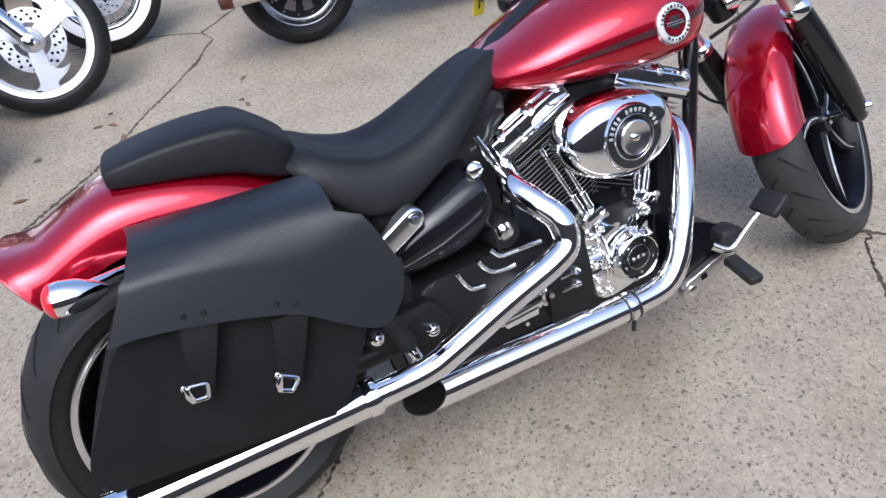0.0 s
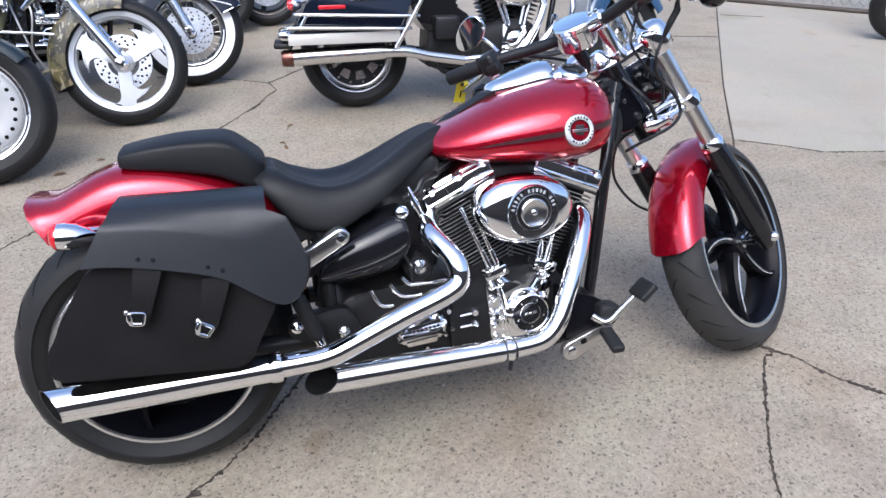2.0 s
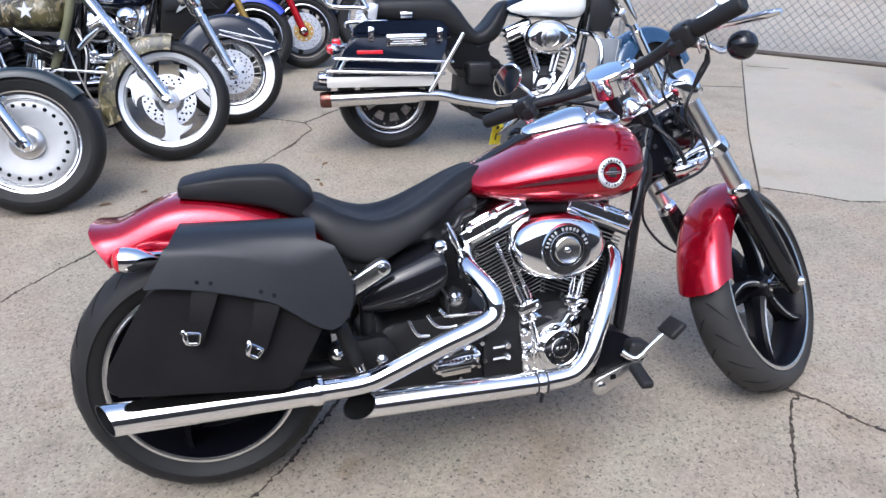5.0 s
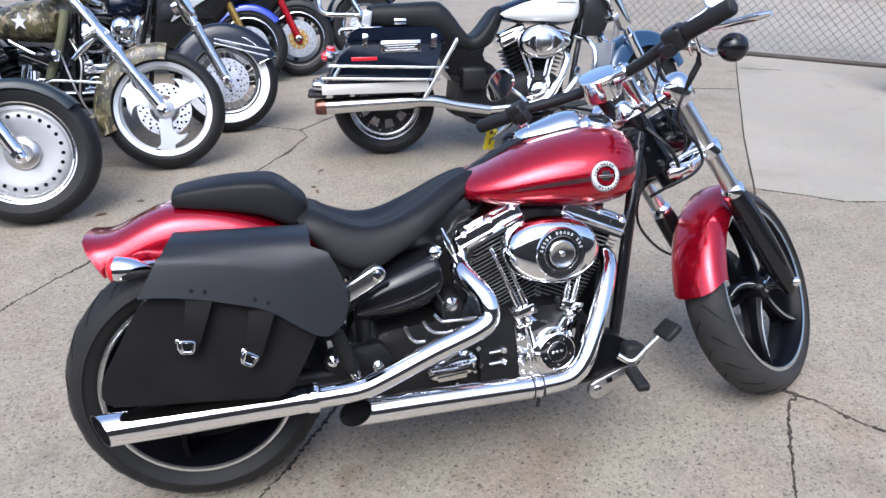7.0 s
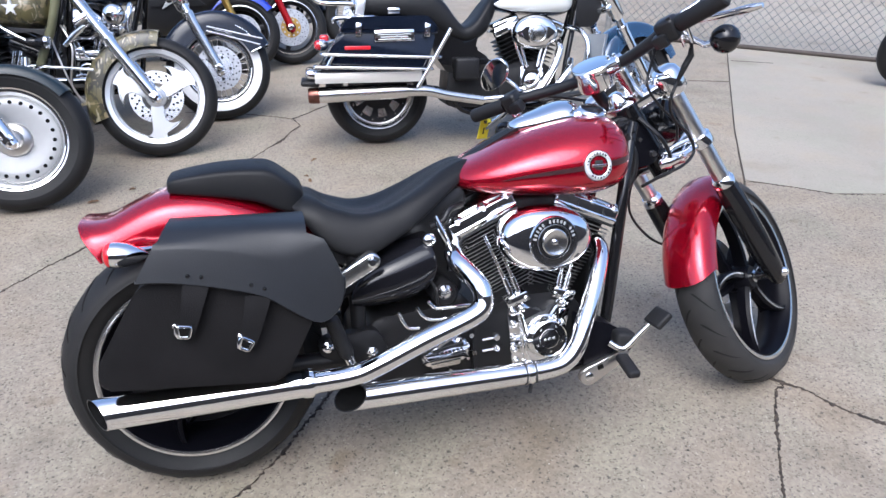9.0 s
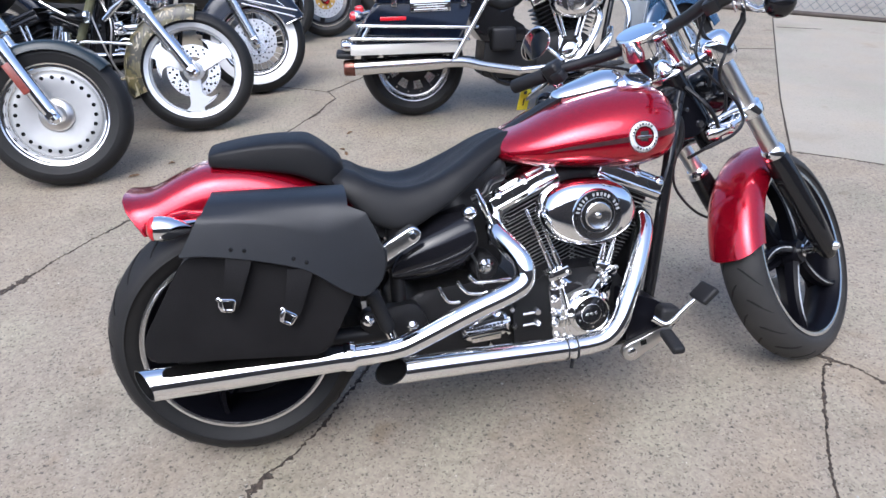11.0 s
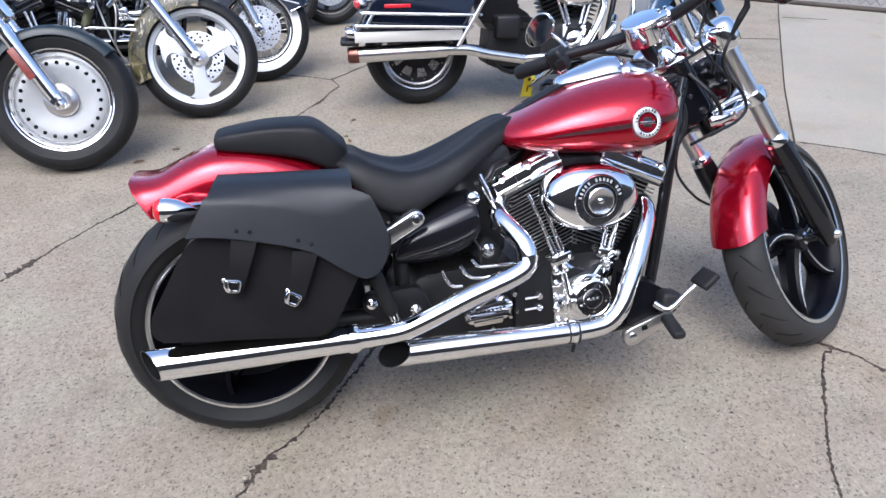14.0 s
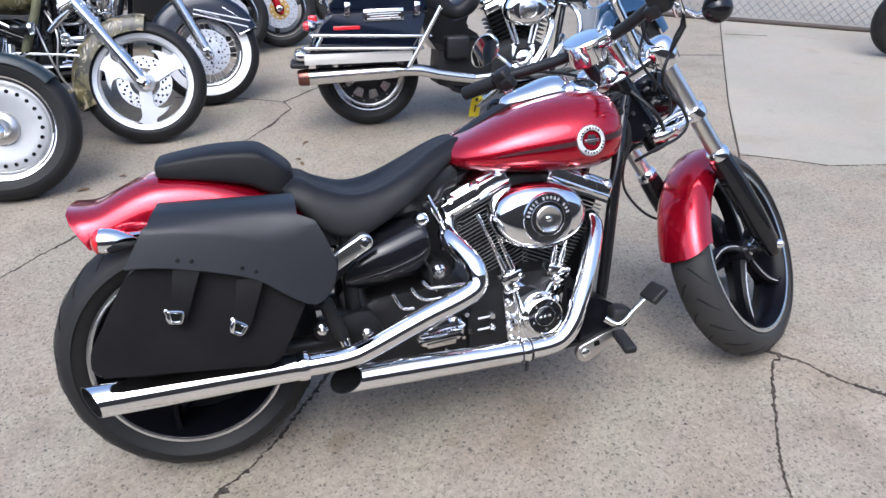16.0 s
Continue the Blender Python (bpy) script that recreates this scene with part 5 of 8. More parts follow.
bar_line = [F(-0.064, -0.35, 0.917), F(-0.058, -0.27, 0.908), F(-0.015, -0.15, 0.875), F(0.005, -0.07, 0.86), F(0.008, 0, 0.858), F(0.005, 0.07, 0.86), F(-0.015, 0.15, 0.875), F(-0.058, 0.27, 0.908), F(-0.064, 0.35, 0.917)]
bars = part("handlebar", tube(bmesh.new(), spline(bar_line, 6), 0.0165, 16), SATIN_BLACK, bike, "wide satin-black handlebar", xf=TURNED)
bm = bmesh.new()
tube(bm, [F(0.008, -0.074, 0.86), F(0.008, -0.07, 0.86), F(0.008, -0.03, 0.859), F(0.008, -0.026, 0.859)], [0.021, 0.0255, 0.0255, 0.021], 20)
for q in (-0.06, -0.04):
    hex_bolt(bm, F(0.008, q, 0.884), U, 0.006, 0.008)
part("bar_clamp", bm, CHROME, bars, "chrome bar clamp", xf=TURNED)
SP = F(0.005, 0.015, 0.885)
SPN = (-0.5, -0.25, 0.83)
spd = part("speedometer", lathe(bmesh.new(), [(0, -0.07), (0.04, -0.069), (0.05, -0.065), (0.054, -0.055), (0.055, -0.014), (0.059, -0.01), (0.06, 0.001), (0.056, 0.006), (0, 0.006)], SP, SPN, 40), CHROME, bars, "chrome speedometer cup", xf=TURNED)
part("speedometer_face", lathe(bmesh.new(), [(0.055, 0.0065), (0.03, 0.0085), (0, 0.0095)], SP, SPN, 40), MIRROR, spd, "glazed dial", xf=TURNED)
for s in (-1, 1):
    g0, g1 = F(-0.066, s * 0.295, 0.91), F(-0.07, s * 0.425, 0.921)
    d = (g1 - g0).normalized()
    part("grip", tube(bmesh.new(), [g0, g0 + d * 0.004, g0 + d * 0.12, g0 + d * 0.126, g0 + d * 0.13], [0.02, 0.0215, 0.0215, 0.0205, 0.016], 24), GRIP, bars, "black rubber grip", xf=TURNED)
    bm = bmesh.new()
    box(bm, g0 - d * 0.03, (0.05, 0.055, 0.06), turn('Y', -33), 0.012, 3)
    box(bm, g0 - d * 0.03 + V(-0.024, 0, 0.004), (0.012, 0.02, 0.014), turn('Y', -33), 0.003)
    box(bm, g0 - d * 0.012 + V(-0.024, 0, 0.01), (0.01, 0.012, 0.02), turn('Y', -33), 0.003)
    box(bm, g0 - d * 0.05 - N * 0.02 - U * 0.012, (0.035, 0.04, 0.035), turn('Y', -33), 0.008, 2)
    part("switch_housing", bm, SATIN_BLACK, bars, "black switch housing", xf=TURNED)
    lev = spline([g0 - d * 0.03 + N * 0.035 - U * 0.012, g0 + d * 0.01 + N * 0.055 - U * 0.022, g0 + d * 0.08 + N * 0.06 - U * 0.05, g0 + d * 0.175 + N * 0.05 - U * 0.072], 5)
    lever = part("lever", tube(bmesh.new(), lev, [0.012, 0.0145, 0.014, 0.0115, 0.0095, 0.009, 0.0105, 0.006], 12), CHROME, bars, "polished hand lever", xf=TURNED)
    bm = bmesh.new()
    box(bm, g0 - d * 0.025 + N * 0.028, (0.05, 0.045, 0.032), turn('Y', -33), 0.008, 3)
    part("lever_mount", bm, SATIN_BLACK, lever, xf=TURNED)
    # turn signal below the grip
    tsc = F(-0.048, s * 0.368, 0.822)
    bm = lathe(bmesh.new(), [(0, -0.037), (0.016, -0.034), (0.028, -0.023), (0.034, -0.006), (0.035, 0.004), (0.034, 0.013), (0.03, 0.019), (0, 0.019)], tsc, (1, 0, 0.0), 28)
    ts = part("turn_signal", bm, GLOSS_BLACK, bars, "black ball-shaped turn signal", xf=TURNED)
    part("lens", lathe(bmesh.new(), [(0.03, 0.018), (0.022, 0.028), (0, 0.033)], tsc, (1, 0, 0), 28), AMBER_LENS, ts, xf=TURNED)
    part("stalk", tube(bmesh.new(), [tsc, tsc - V(0, s * 0.05, 0) + U * 0.005, g0 - d * 0.02 + N * 0.03 - U * 0.03, g0 - d * 0.025 + N * 0.01], [0.012, 0.008, 0.007, 0.007], 10), CHROME, ts, xf=TURNED)
    for q in (0.0, 0.022):
        p = g0 + d * (q - 0.012) + N * 0.012
        part("clamp_stay", tube(bmesh.new(), [p - U * 0.012, p - U * 0.035 - d * 0.004, p - U * 0.062 - d * 0.008], 0.0045, 8), CHROME, ts, xf=TURNED)

# mirrors on the bars
for s, mc, root in ((-1, F(-0.005, -0.405, 0.948), F(-0.045, -0.3, 0.925)), (1, F(-0.03, 0.295, 1.0), F(-0.045, 0.235, 0.92))):
    ax = (V(-0.92, -0.3, 0.1) if s < 0 else V(-0.87, -0.08, -0.38)).normalized()
    rot = ax.to_track_quat('Z', 'Y').to_matrix().to_4x4()
    if s > 0:
        lx = V(-0.085, -0.927, 0.366)
        lx = (lx - ax * lx.dot(ax)).normalized()
        rot = Matrix((lx, ax.cross(lx), ax)).transposed().to_4x4()
    M = Matrix.Translation(mc) @ rot @ Matrix.Rotation(radians(25 if s < 0 else 0), 4, 'Z') @ Matrix.Scale(0.9, 4)
    bm = bmesh.new()
    loft(bm, [[M @ V(0.068 * g * math.cos(a), (0.047 if s < 0 else 0.042) * g * math.sin(a) * (1 + 0.12 * math.cos(a)), h) for a in (2 * math.pi * k / 36 for k in range(36))] for g, h in ((0.3, -0.02), (0.7, -0.019), (0.92, -0.008), (1.0, 0.002), (0.99, 0.006), (0.95, 0.007))])
    mir = part("mirror", bm, CHROME, bars, "oval chrome rear-view mirror", sharp=60, xf=TURNED)
    bm = bmesh.new()
    loft(bm, [[M @ V(0.063 * math.cos(a), (0.043 if s < 0 else 0.038) * math.sin(a) * (1 + 0.12 * math.cos(a)), h) for a in (2 * math.pi * k / 36 for k in range(36))] for h in (0.0072, 0.0082)])
    part("mirror_glass", bm, MIRROR, mir, xf=TURNED)
    part("mirror_stem", tube(bmesh.new(), spline([root, root * 0.6 + mc * 0.4 - ax * 0.016, mc - ax * 0.018], 5), 0.0055, 10), CHROME, mir, "chrome stem", xf=TURNED)
# cables and hoses round the steering head
for pts, r in (([F(-0.03, -0.29, 0.87), F(-0.026, -0.27, 0.813), F(-0.054, -0.25, 0.798), F(-0.061, -0.22, 0.772), F(-0.088, -0.19, 0.739), F(-0.064, -0.16, 0.682), F(-0.021, -0.15, 0.6), F(-0.02, -0.14, 0.544), F(-0.07, -0.12, 0.537), F(-0.132, -0.08, 0.555), F(-0.15, -0.02, 0.549)], 0.0046),
               ([F(-0.033, -0.2, 0.87), F(-0.067, -0.16, 0.82), F(-0.085, -0.15, 0.79), F(-0.056, -0.14, 0.713), F(-0.011, -0.13, 0.64), F(0.0, -0.1, 0.58)], 0.0038),
               ([F(-0.02, 0.25, 0.9), F(0.06, 0.16, 0.8), F(0.09, 0.08, 0.7), F(0.04, 0.03, 0.6)], 0.0048),
               ([F(0.0, 0.03, 0.53), F(-0.02, 0.09, 0.5), F(-0.05, 0.13, 0.42), F(-0.05, 0.12, 0.32), F(-0.01, 0.1, 0.24), F(0.05, 0.09, 0.18)], 0.0042),
               ([F(0.02, -0.16, 0.875), F(0.06, -0.12, 0.8), F(0.09, -0.1, 0.72), F(0.06, -0.06, 0.64)], 0.006),
               ([F(-0.03, -0.05, 0.7), F(-0.05, -0.09, 0.63), F(-0.04, -0.08, 0.56), F(-0.02, -0.04, 0.5)], 0.006)):
    part("cable", tube(bmesh.new(), spline(pts, 6), r, 8), SATIN_BLACK, bike, "black control cable", xf=TURNED)
# boot on the brake line
part("cable_boot", tube(bmesh.new(), [F(-0.028, -0.276, 0.83), F(-0.03, -0.268, 0.812), F(-0.054, -0.25, 0.798), F(-0.061, -0.22, 0.772)], [0.005, 0.0085, 0.0085, 0.005], 12), GRIP, bike, "black rubber cable boot", xf=TURNED)
# black gusset, wiring and horn at the neck
bm = prism(bmesh.new(), rounded([(1.205, 0.87), (1.262, 0.856), (1.325, 0.775), (1.29, 0.745), (1.235, 0.74), (1.19, 0.76)], 0.02), 0.03, -0.045, 0.008, 3)
neck = part("neck_gusset", bm, WHEEL_BLACK, bike, "black cast steering-head gusset")
part("bolt", lathe(bmesh.new(), [(0, 0.01), (0.009, 0.009), (0.012, 0), (0, 0)], (1.294, -0.045, 0.778), (0, -1, 0), 16), CHROME, neck)
part("bolt", lathe(bmesh.new(), [(0, 0.008), (0.006, 0.007), (0.008, 0), (0, 0)], (1.25, -0.045, 0.82), (0, -1, 0), 14), CHROME, neck)
part("wiring", tube(bmesh.new(), spline([(1.2, -0.06, 0.84), (1.225, -0.065, 0.78), (1.22, -0.065, 0.72), (1.19, -0.06, 0.66), (1.18, -0.04, 0.6)], 5), 0.009, 10), SATIN_BLACK, neck, "taped black wiring loom")
# yellow price tag that hangs from the clutch lever
tag_at = Matrix.Rotation(radians(-BIKE_LEAN), 4, 'X') @ V(0.915, 0.365, 0.85)
bm = bmesh.new()
box(bm, tag_at, (0.046, 0.003, 0.068), turn('Y', 10) @ turn('Z', 25), 0.001, 1)
tag = part("price_tag", bm, YELLOW_TAG)
tagged(tag, "small yellow card tag hanging below the handlebar grip", "tag")
bm = bmesh.new()
box(bm, tag_at + V(0.003, -0.003, 0.024), (0.012, 0.003, 0.01), turn('Y', 10) @ turn('Z', 25), 0)
box(bm, tag_at + V(-0.002, -0.003, -0.006), (0.004, 0.003, 0.022), turn('Y', 10) @ turn('Z', 25), 0)
part("tag_mark", bm, INK, tag, "dark pen mark")
bm = tube(bmesh.new(), [tag_at + V(0.004, 0, 0.03), tag_at + V(0.02, -0.01, 0.06)], 0.002, 6)
part("tag_tie", bm, SATIN_BLACK, tag)


# ---- joints and cracks in the slabs ----
ribbon("slab_joint", [(1.0, -1.25), (1.42, -0.58), (1.48, -0.45), (1.63, -0.23), (1.74, -0.08)], 0.0208, "broken dirt-filled slab joint", ragged=0.36)
ribbon("slab_joint", [(1.76, -0.03), (2.3, 0.85), (2.76, 1.53), (3.25, 2.33), (3.98, 3.45), (4.47, 4.2), (5.2, 5.3)], 0.0221, "straight dirt-filled slab joint", ragged=0.14)
ribbon("crack", [(1.74, 0.0), (1.77, -0.025), (1.84, -0.1), (1.88, -0.19), (2.02, -0.36), (2.4, -0.7), (3.0, -1.1)], 0.023, "ragged crack in the concrete", ragged=0.6)
ribbon("crack", [(1.74, -0.08), (1.79, -0.055), (1.83, -0.095)], 0.026, "crumbled corner of a slab", ragged=0.9)
ribbon("crack", [(2.76, 1.5), (2.87, 1.45), (2.97, 1.38), (3.12, 1.26), (3.43, 1.19), (4.0, 0.95)], 0.022, "thin crack in the concrete", ragged=0.8)
ribbon("slab_joint", [(-0.9, -1.55), (-0.35, -0.72), (-0.05, -0.26)], 0.026, "crumbling slab joint", ragged=0.9)
ribbon("slab_joint", [(-0.05, -0.26), (0.0, -0.155), (0.09, -0.09), (0.19, 0.03), (0.28, 0.16), (0.62, 0.68)], 0.0156, "crumbling slab joint", ragged=0.9)
ribbon("crack", [(-0.06, -0.28), (-0.02, -0.19), (0.015, -0.14)], 0.039, "crumbled patch in a joint", ragged=0.9)
ribbon("crack", [(-1.6, 0.0), (-0.97, 0.91), (-0.91, 1.0), (-0.84, 1.13), (-0.71, 1.31), (-0.59, 1.46), (-0.26, 1.83), (0.0, 2.24), (0.19, 2.51), (0.3, 2.69), (0.44, 2.96), (0.4, 3.11), (0.52, 3.24), (0.65, 3.38), (1.1, 3.8)], 0.018, "long meandering crack", ragged=0.9)
ribbon("crack", [(-0.97, 0.96), (-0.92, 0.99), (-0.89, 1.05)], 0.0455, "crumbled patch along a crack", ragged=0.9)
ribbon("crack", [(0.26, 2.62), (0.32, 2.72)], 0.0286, "crumbled patch along a crack", ragged=0.9)
ribbon("crack", [(0.41, 3.1), (0.25, 3.2), (0.1, 3.28), (-0.3, 3.4)], 0.0117, "thin branching crack", ragged=0.8)
ribbon("slab_joint", [(3.4, 3.6), (3.96, 3.44)], 0.026, "straight dirt-filled slab joint", ragged=0.3)
ribbon("slab_joint", [(2.2, 3.95), (3.4, 3.6)], 0.0195, "straight dirt-filled slab joint", ragged=0.3)
ribbon("crack", [(4.43, 4.09), (4.6, 4.01), (4.76, 3.93)], 0.0234, "shallow crack in the smoother slab", ragged=0.5, base=0.004)
ribbon("crack", [(5.05, 3.76), (5.2, 3.67), (5.35, 3.57), (5.5, 3.47)], 0.065, "rusty brown stain on the slab", STAIN, ragged=0.8, base=0.004, z=0.0012)
bm = bmesh.new()
edge = [(2.765, 1.526), (2.87, 1.448), (2.97, 1.378), (3.12, 1.258), (3.43, 1.188), (4.0, 0.948), (9.0, -1.2), (14.0, -3.4), (14.0, 12.0), (9.55, 12.0), (5.204, 5.297), (4.474, 4.197), (3.984, 3.447), (3.254, 2.327)]
low = [bm.verts.new((x, y, 0.0)) for x, y in edge]
top = [bm.verts.new((x, y, 0.004)) for x, y in edge]
bm.faces.new(top)
for k in range(len(edge)):
    bm.faces.new((low[k], low[(k + 1) % len(edge)], top[(k + 1) % len(edge)], top[k]))
tagged(part("pavement", bm, SMOOTH_CONCRETE), "smoother paler concrete slab beyond the joint", "pavement", kind="structure")


# ---- parked machines behind ----
def bolt_ring(bm, c, axis, radius, n, r, h):
    ax = Vector(axis).normalized()
    s = V(1, 0, 0) if abs(ax.x) < 0.9 else V(0, 0, 1)
    s = (s - ax * s.dot(ax)).normalized()
    u = ax.cross(s)
    for k in range(n):
        a = 2 * math.pi * k / n
        lathe(bm, [(0, h), (r, h), (r, 0)], Vector(c) + (s * math.cos(a) + u * math.sin(a)) * radius, ax, 10)
    return bm


def brake_disc(parent, c, r, side, xf, mat=DISC, hole=0.004):
    bm = lathe(bmesh.new(), [(r * 0.55, 0), (r, 0), (r, 0.005), (r * 0.55, 0.005)], Vector(c) + V(0, side, 0), (0, 1, 0), 56, closed=True)
    d = part("brake_disc", bm, mat, parent, "drilled brake disc", xf=xf)
    # drill holes are black discs on the surface, their shade as colour
    bm = bmesh.new()
    s = -1 if side < 0 else 1
    for k in range(15):
        for j, q in enumerate((0.66, 0.78, 0.9)):
            a = 2 * math.pi * k / 15 + j * 0.14
            lathe(bm, [(0, 0.001), (hole, 0.001), (hole, 0)], Vector(c) + V(math.cos(a) * r * q, side + (0.005 if s > 0 else 0), math.sin(a) * r * q), (0, s, 0), 6)
    h = part("perforation", bm, BLACK_HOLE, d, xf=xf)
    h["kind"] = "stuff"
    return d


def disc_wheel(parent, c, xf):
    """Solid silver wheel with a ring of holes."""
    w = part("wheel", rim_mesh(bmesh.new(), c, 0.232, 0.05), CHROME, parent, "solid silver disc wheel", xf=xf)
    part("tyre", tyre_mesh(bmesh.new(), c, 0.335, 0.14, 0.235), RUBBER, w, "black road tyre", sharp=60, xf=xf)
    for s in (-1, 1):
        bm = lathe(bmesh.new(), [(0.04, 0.012), (0.09, 0.02), (0.15, 0.032), (0.18, 0.034), (0.19, 0.03), (0.196, 0.022), (0.19, 0.018), (0.04, 0.004)], c, (0, s, 0), 72, closed=True)
        lip = lathe(bmesh.new(), [(0.194, 0.02), (0.2, 0.03), (0.212, 0.036), (0.22, 0.046), (0.23, 0.056), (0.237, 0.058), (0.238, 0.05), (0.21, 0.024), (0.196, 0.016)], c, (0, s, 0), 72, closed=True)
        part("rim_lip", lip, POLISHED, w, "polished stepped rim lip", xf=xf)
        face = part("wheel_face", bm, SILVER, w, "matt silver disc face", xf=xf)
        # ring of flat black discs that imitate shaded holes
        for k in range(24):
            a = 2 * math.pi * k / 24
            bm = lathe(bmesh.new(), [(0, 0.0015), (0.0085, 0.0015), (0.0095, 0)], Vector(c) + V(math.cos(a) * 0.173, s * 0.0335, math.sin(a) * 0.173), (0, s, 0), 14)
            part("vent_hole", bm, BLACK_HOLE, face, xf=xf)
        bm = lathe(bmesh.new(), [(0, 0.062), (0.034, 0.06), (0.042, 0.052), (0.046, 0.04), (0.07, 0.036), (0.078, 0.028), (0.08, 0.012), (0, 0.012)], c, (0, s, 0), 40)
        part("hub_cap", bm, SATIN_STEEL, w, xf=xf)
    return w


def blade_wheel(parent, c, xf):
    """Bright wheel of three broad blades with hooked edges."""
    w = part("wheel", rim_mesh(bmesh.new(), c, 0.262, 0.045, 0.035), BRIGHT_RIM, parent, "bright three-bladed cast wheel", xf=xf)
    part("tyre", tyre_mesh(bmesh.new(), c, 0.33, 0.12, 0.265), RUBBER, w, "black road tyre", sharp=60, xf=xf)
    part("rim_lip", lathe(bmesh.new(), [(0.263, -0.047), (0.26, -0.052), (0.236, -0.048), (0.232, -0.035), (0.25, -0.035)], c, (0, 1, 0), 80, closed=True), BRIGHT_RIM, w, xf=xf)
    part("hub", lathe(bmesh.new(), [(0, -0.066), (0.026, -0.066), (0.034, -0.058), (0.04, -0.045), (0.052, -0.04), (0.058, -0.03), (0.058, 0.05), (0, 0.05)], c, (0, 1, 0), 32), BRIGHT_RIM, w, xf=xf)
    arm = [(0.03, -48), (0.06, -34), (0.1, -22), (0.15, -15), (0.19, -12), (0.215, -15), (0.232, -21), (0.244, -26), (0.244, -12), (0.244, 0), (0.244, 12), (0.232, 9), (0.214, 7), (0.204, 9), (0.197, 17), (0.19, 28), (0.18, 44), (0.17, 28), (0.155, 18), (0.125, 14), (0.085, 22), (0.05, 38)]
    blade = [(r * math.cos(radians(g)), r * math.sin(radians(g))) for r, g in arm]
    for k in range(3):
        a = radians(154 - 120 * k)
        out = [(x * math.cos(a) - z * math.sin(a), x * math.sin(a) + z * math.cos(a)) for x, z in rounded(blade, 0.005, 2)]
        bm = prism(bmesh.new(), out, 0.006, -0.034, 0.004, 3)
        part("blade", bm, BRIGHT_RIM, w, xf=xf @ Matrix.Translation(c))
        a -= radians(15)
        # black block on the blade, coloured as a slot in shade
        bm = bmesh.new()
        box(bm, Vector(c) + V(math.cos(a) * 0.228, -0.033, math.sin(a) * 0.228), (0.006, 0.008, 0.026), turn('Y', -math.degrees(a)), 0.002)
        part("blade_slot", bm, BLACK_HOLE, w, xf=xf)
    brake_disc(w, c, 0.145, -0.008, xf, POLISHED, 0.007)
    return w


def wire_wheel(parent, c, xf, white=True, R=0.325, rim=0.215):
    """Laced wheel with thin spokes, with a white-walled tyre where white is set."""
    w = part("wheel", rim_mesh(bmesh.new(), c, rim, 0.04), CHROME, parent, "chrome laced wheel", xf=xf)
    ty = part("tyre", tyre_mesh(bmesh.new(), c, R, 0.13, rim + 0.002), RUBBER, w, "white-walled tyre" if white else "black tyre", sharp=60, xf=xf)
    if white:
        for s in (-1, 1):
            bm = lathe(bmesh.new(), [(rim + 0.002, 0.0555), (rim + 0.015, 0.0595), (rim + 0.03, 0.064), (rim + 0.055, 0.0665), (rim + 0.056, 0.063), (rim + 0.028, 0.059), (rim + 0.003, 0.05)], c, (0, s, 0), 72, closed=True)
            part("white_wall", bm, WHITE_PLAIN, ty, "white sidewall band", xf=xf)
    part("hub", lathe(bmesh.new(), [(0, -0.05), (0.02, -0.05), (0.035, -0.04), (0.035, 0.04), (0.02, 0.05), (0, 0.05)], c, (0, 1, 0), 28), CHROME, w, xf=xf)
    for k in range(28):
        a = 2 * math.pi * k / 28
        b = a + (0.55 if k % 2 else -0.55)
        s = 1 if k % 4 < 2 else -1
        bm = tube(bmesh.new(), [Vector(c) + V(math.cos(b) * 0.033, s * 0.035, math.sin(b) * 0.033), Vector(c) + V(math.cos(a) * (rim - 0.03), s * 0.008, math.sin(a) * (rim - 0.03))], 0.0022, 5)
        part("spoke", bm, SATIN_STEEL, w, xf=xf)
    brake_disc(w, c, 0.14, -0.058, xf, hole=0.0055)
    part("disc_carrier", lathe(bmesh.new(), [(0.03, 0), (0.088, 0), (0.088, 0.008), (0.03, 0.008)], Vector(c) + V(0, -0.066, 0), (0, 1, 0), 36, closed=True), POLISHED, w, xf=xf)
    bm = bolt_ring(bmesh.new(), Vector(c) + V(0, -0.067, 0), (0, -1, 0), 0.07, 5, 0.009, 0.006)
    part("bolt_circle", bm, SATIN_BLACK, w, xf=xf)["kind"] = "stuff"
    return w


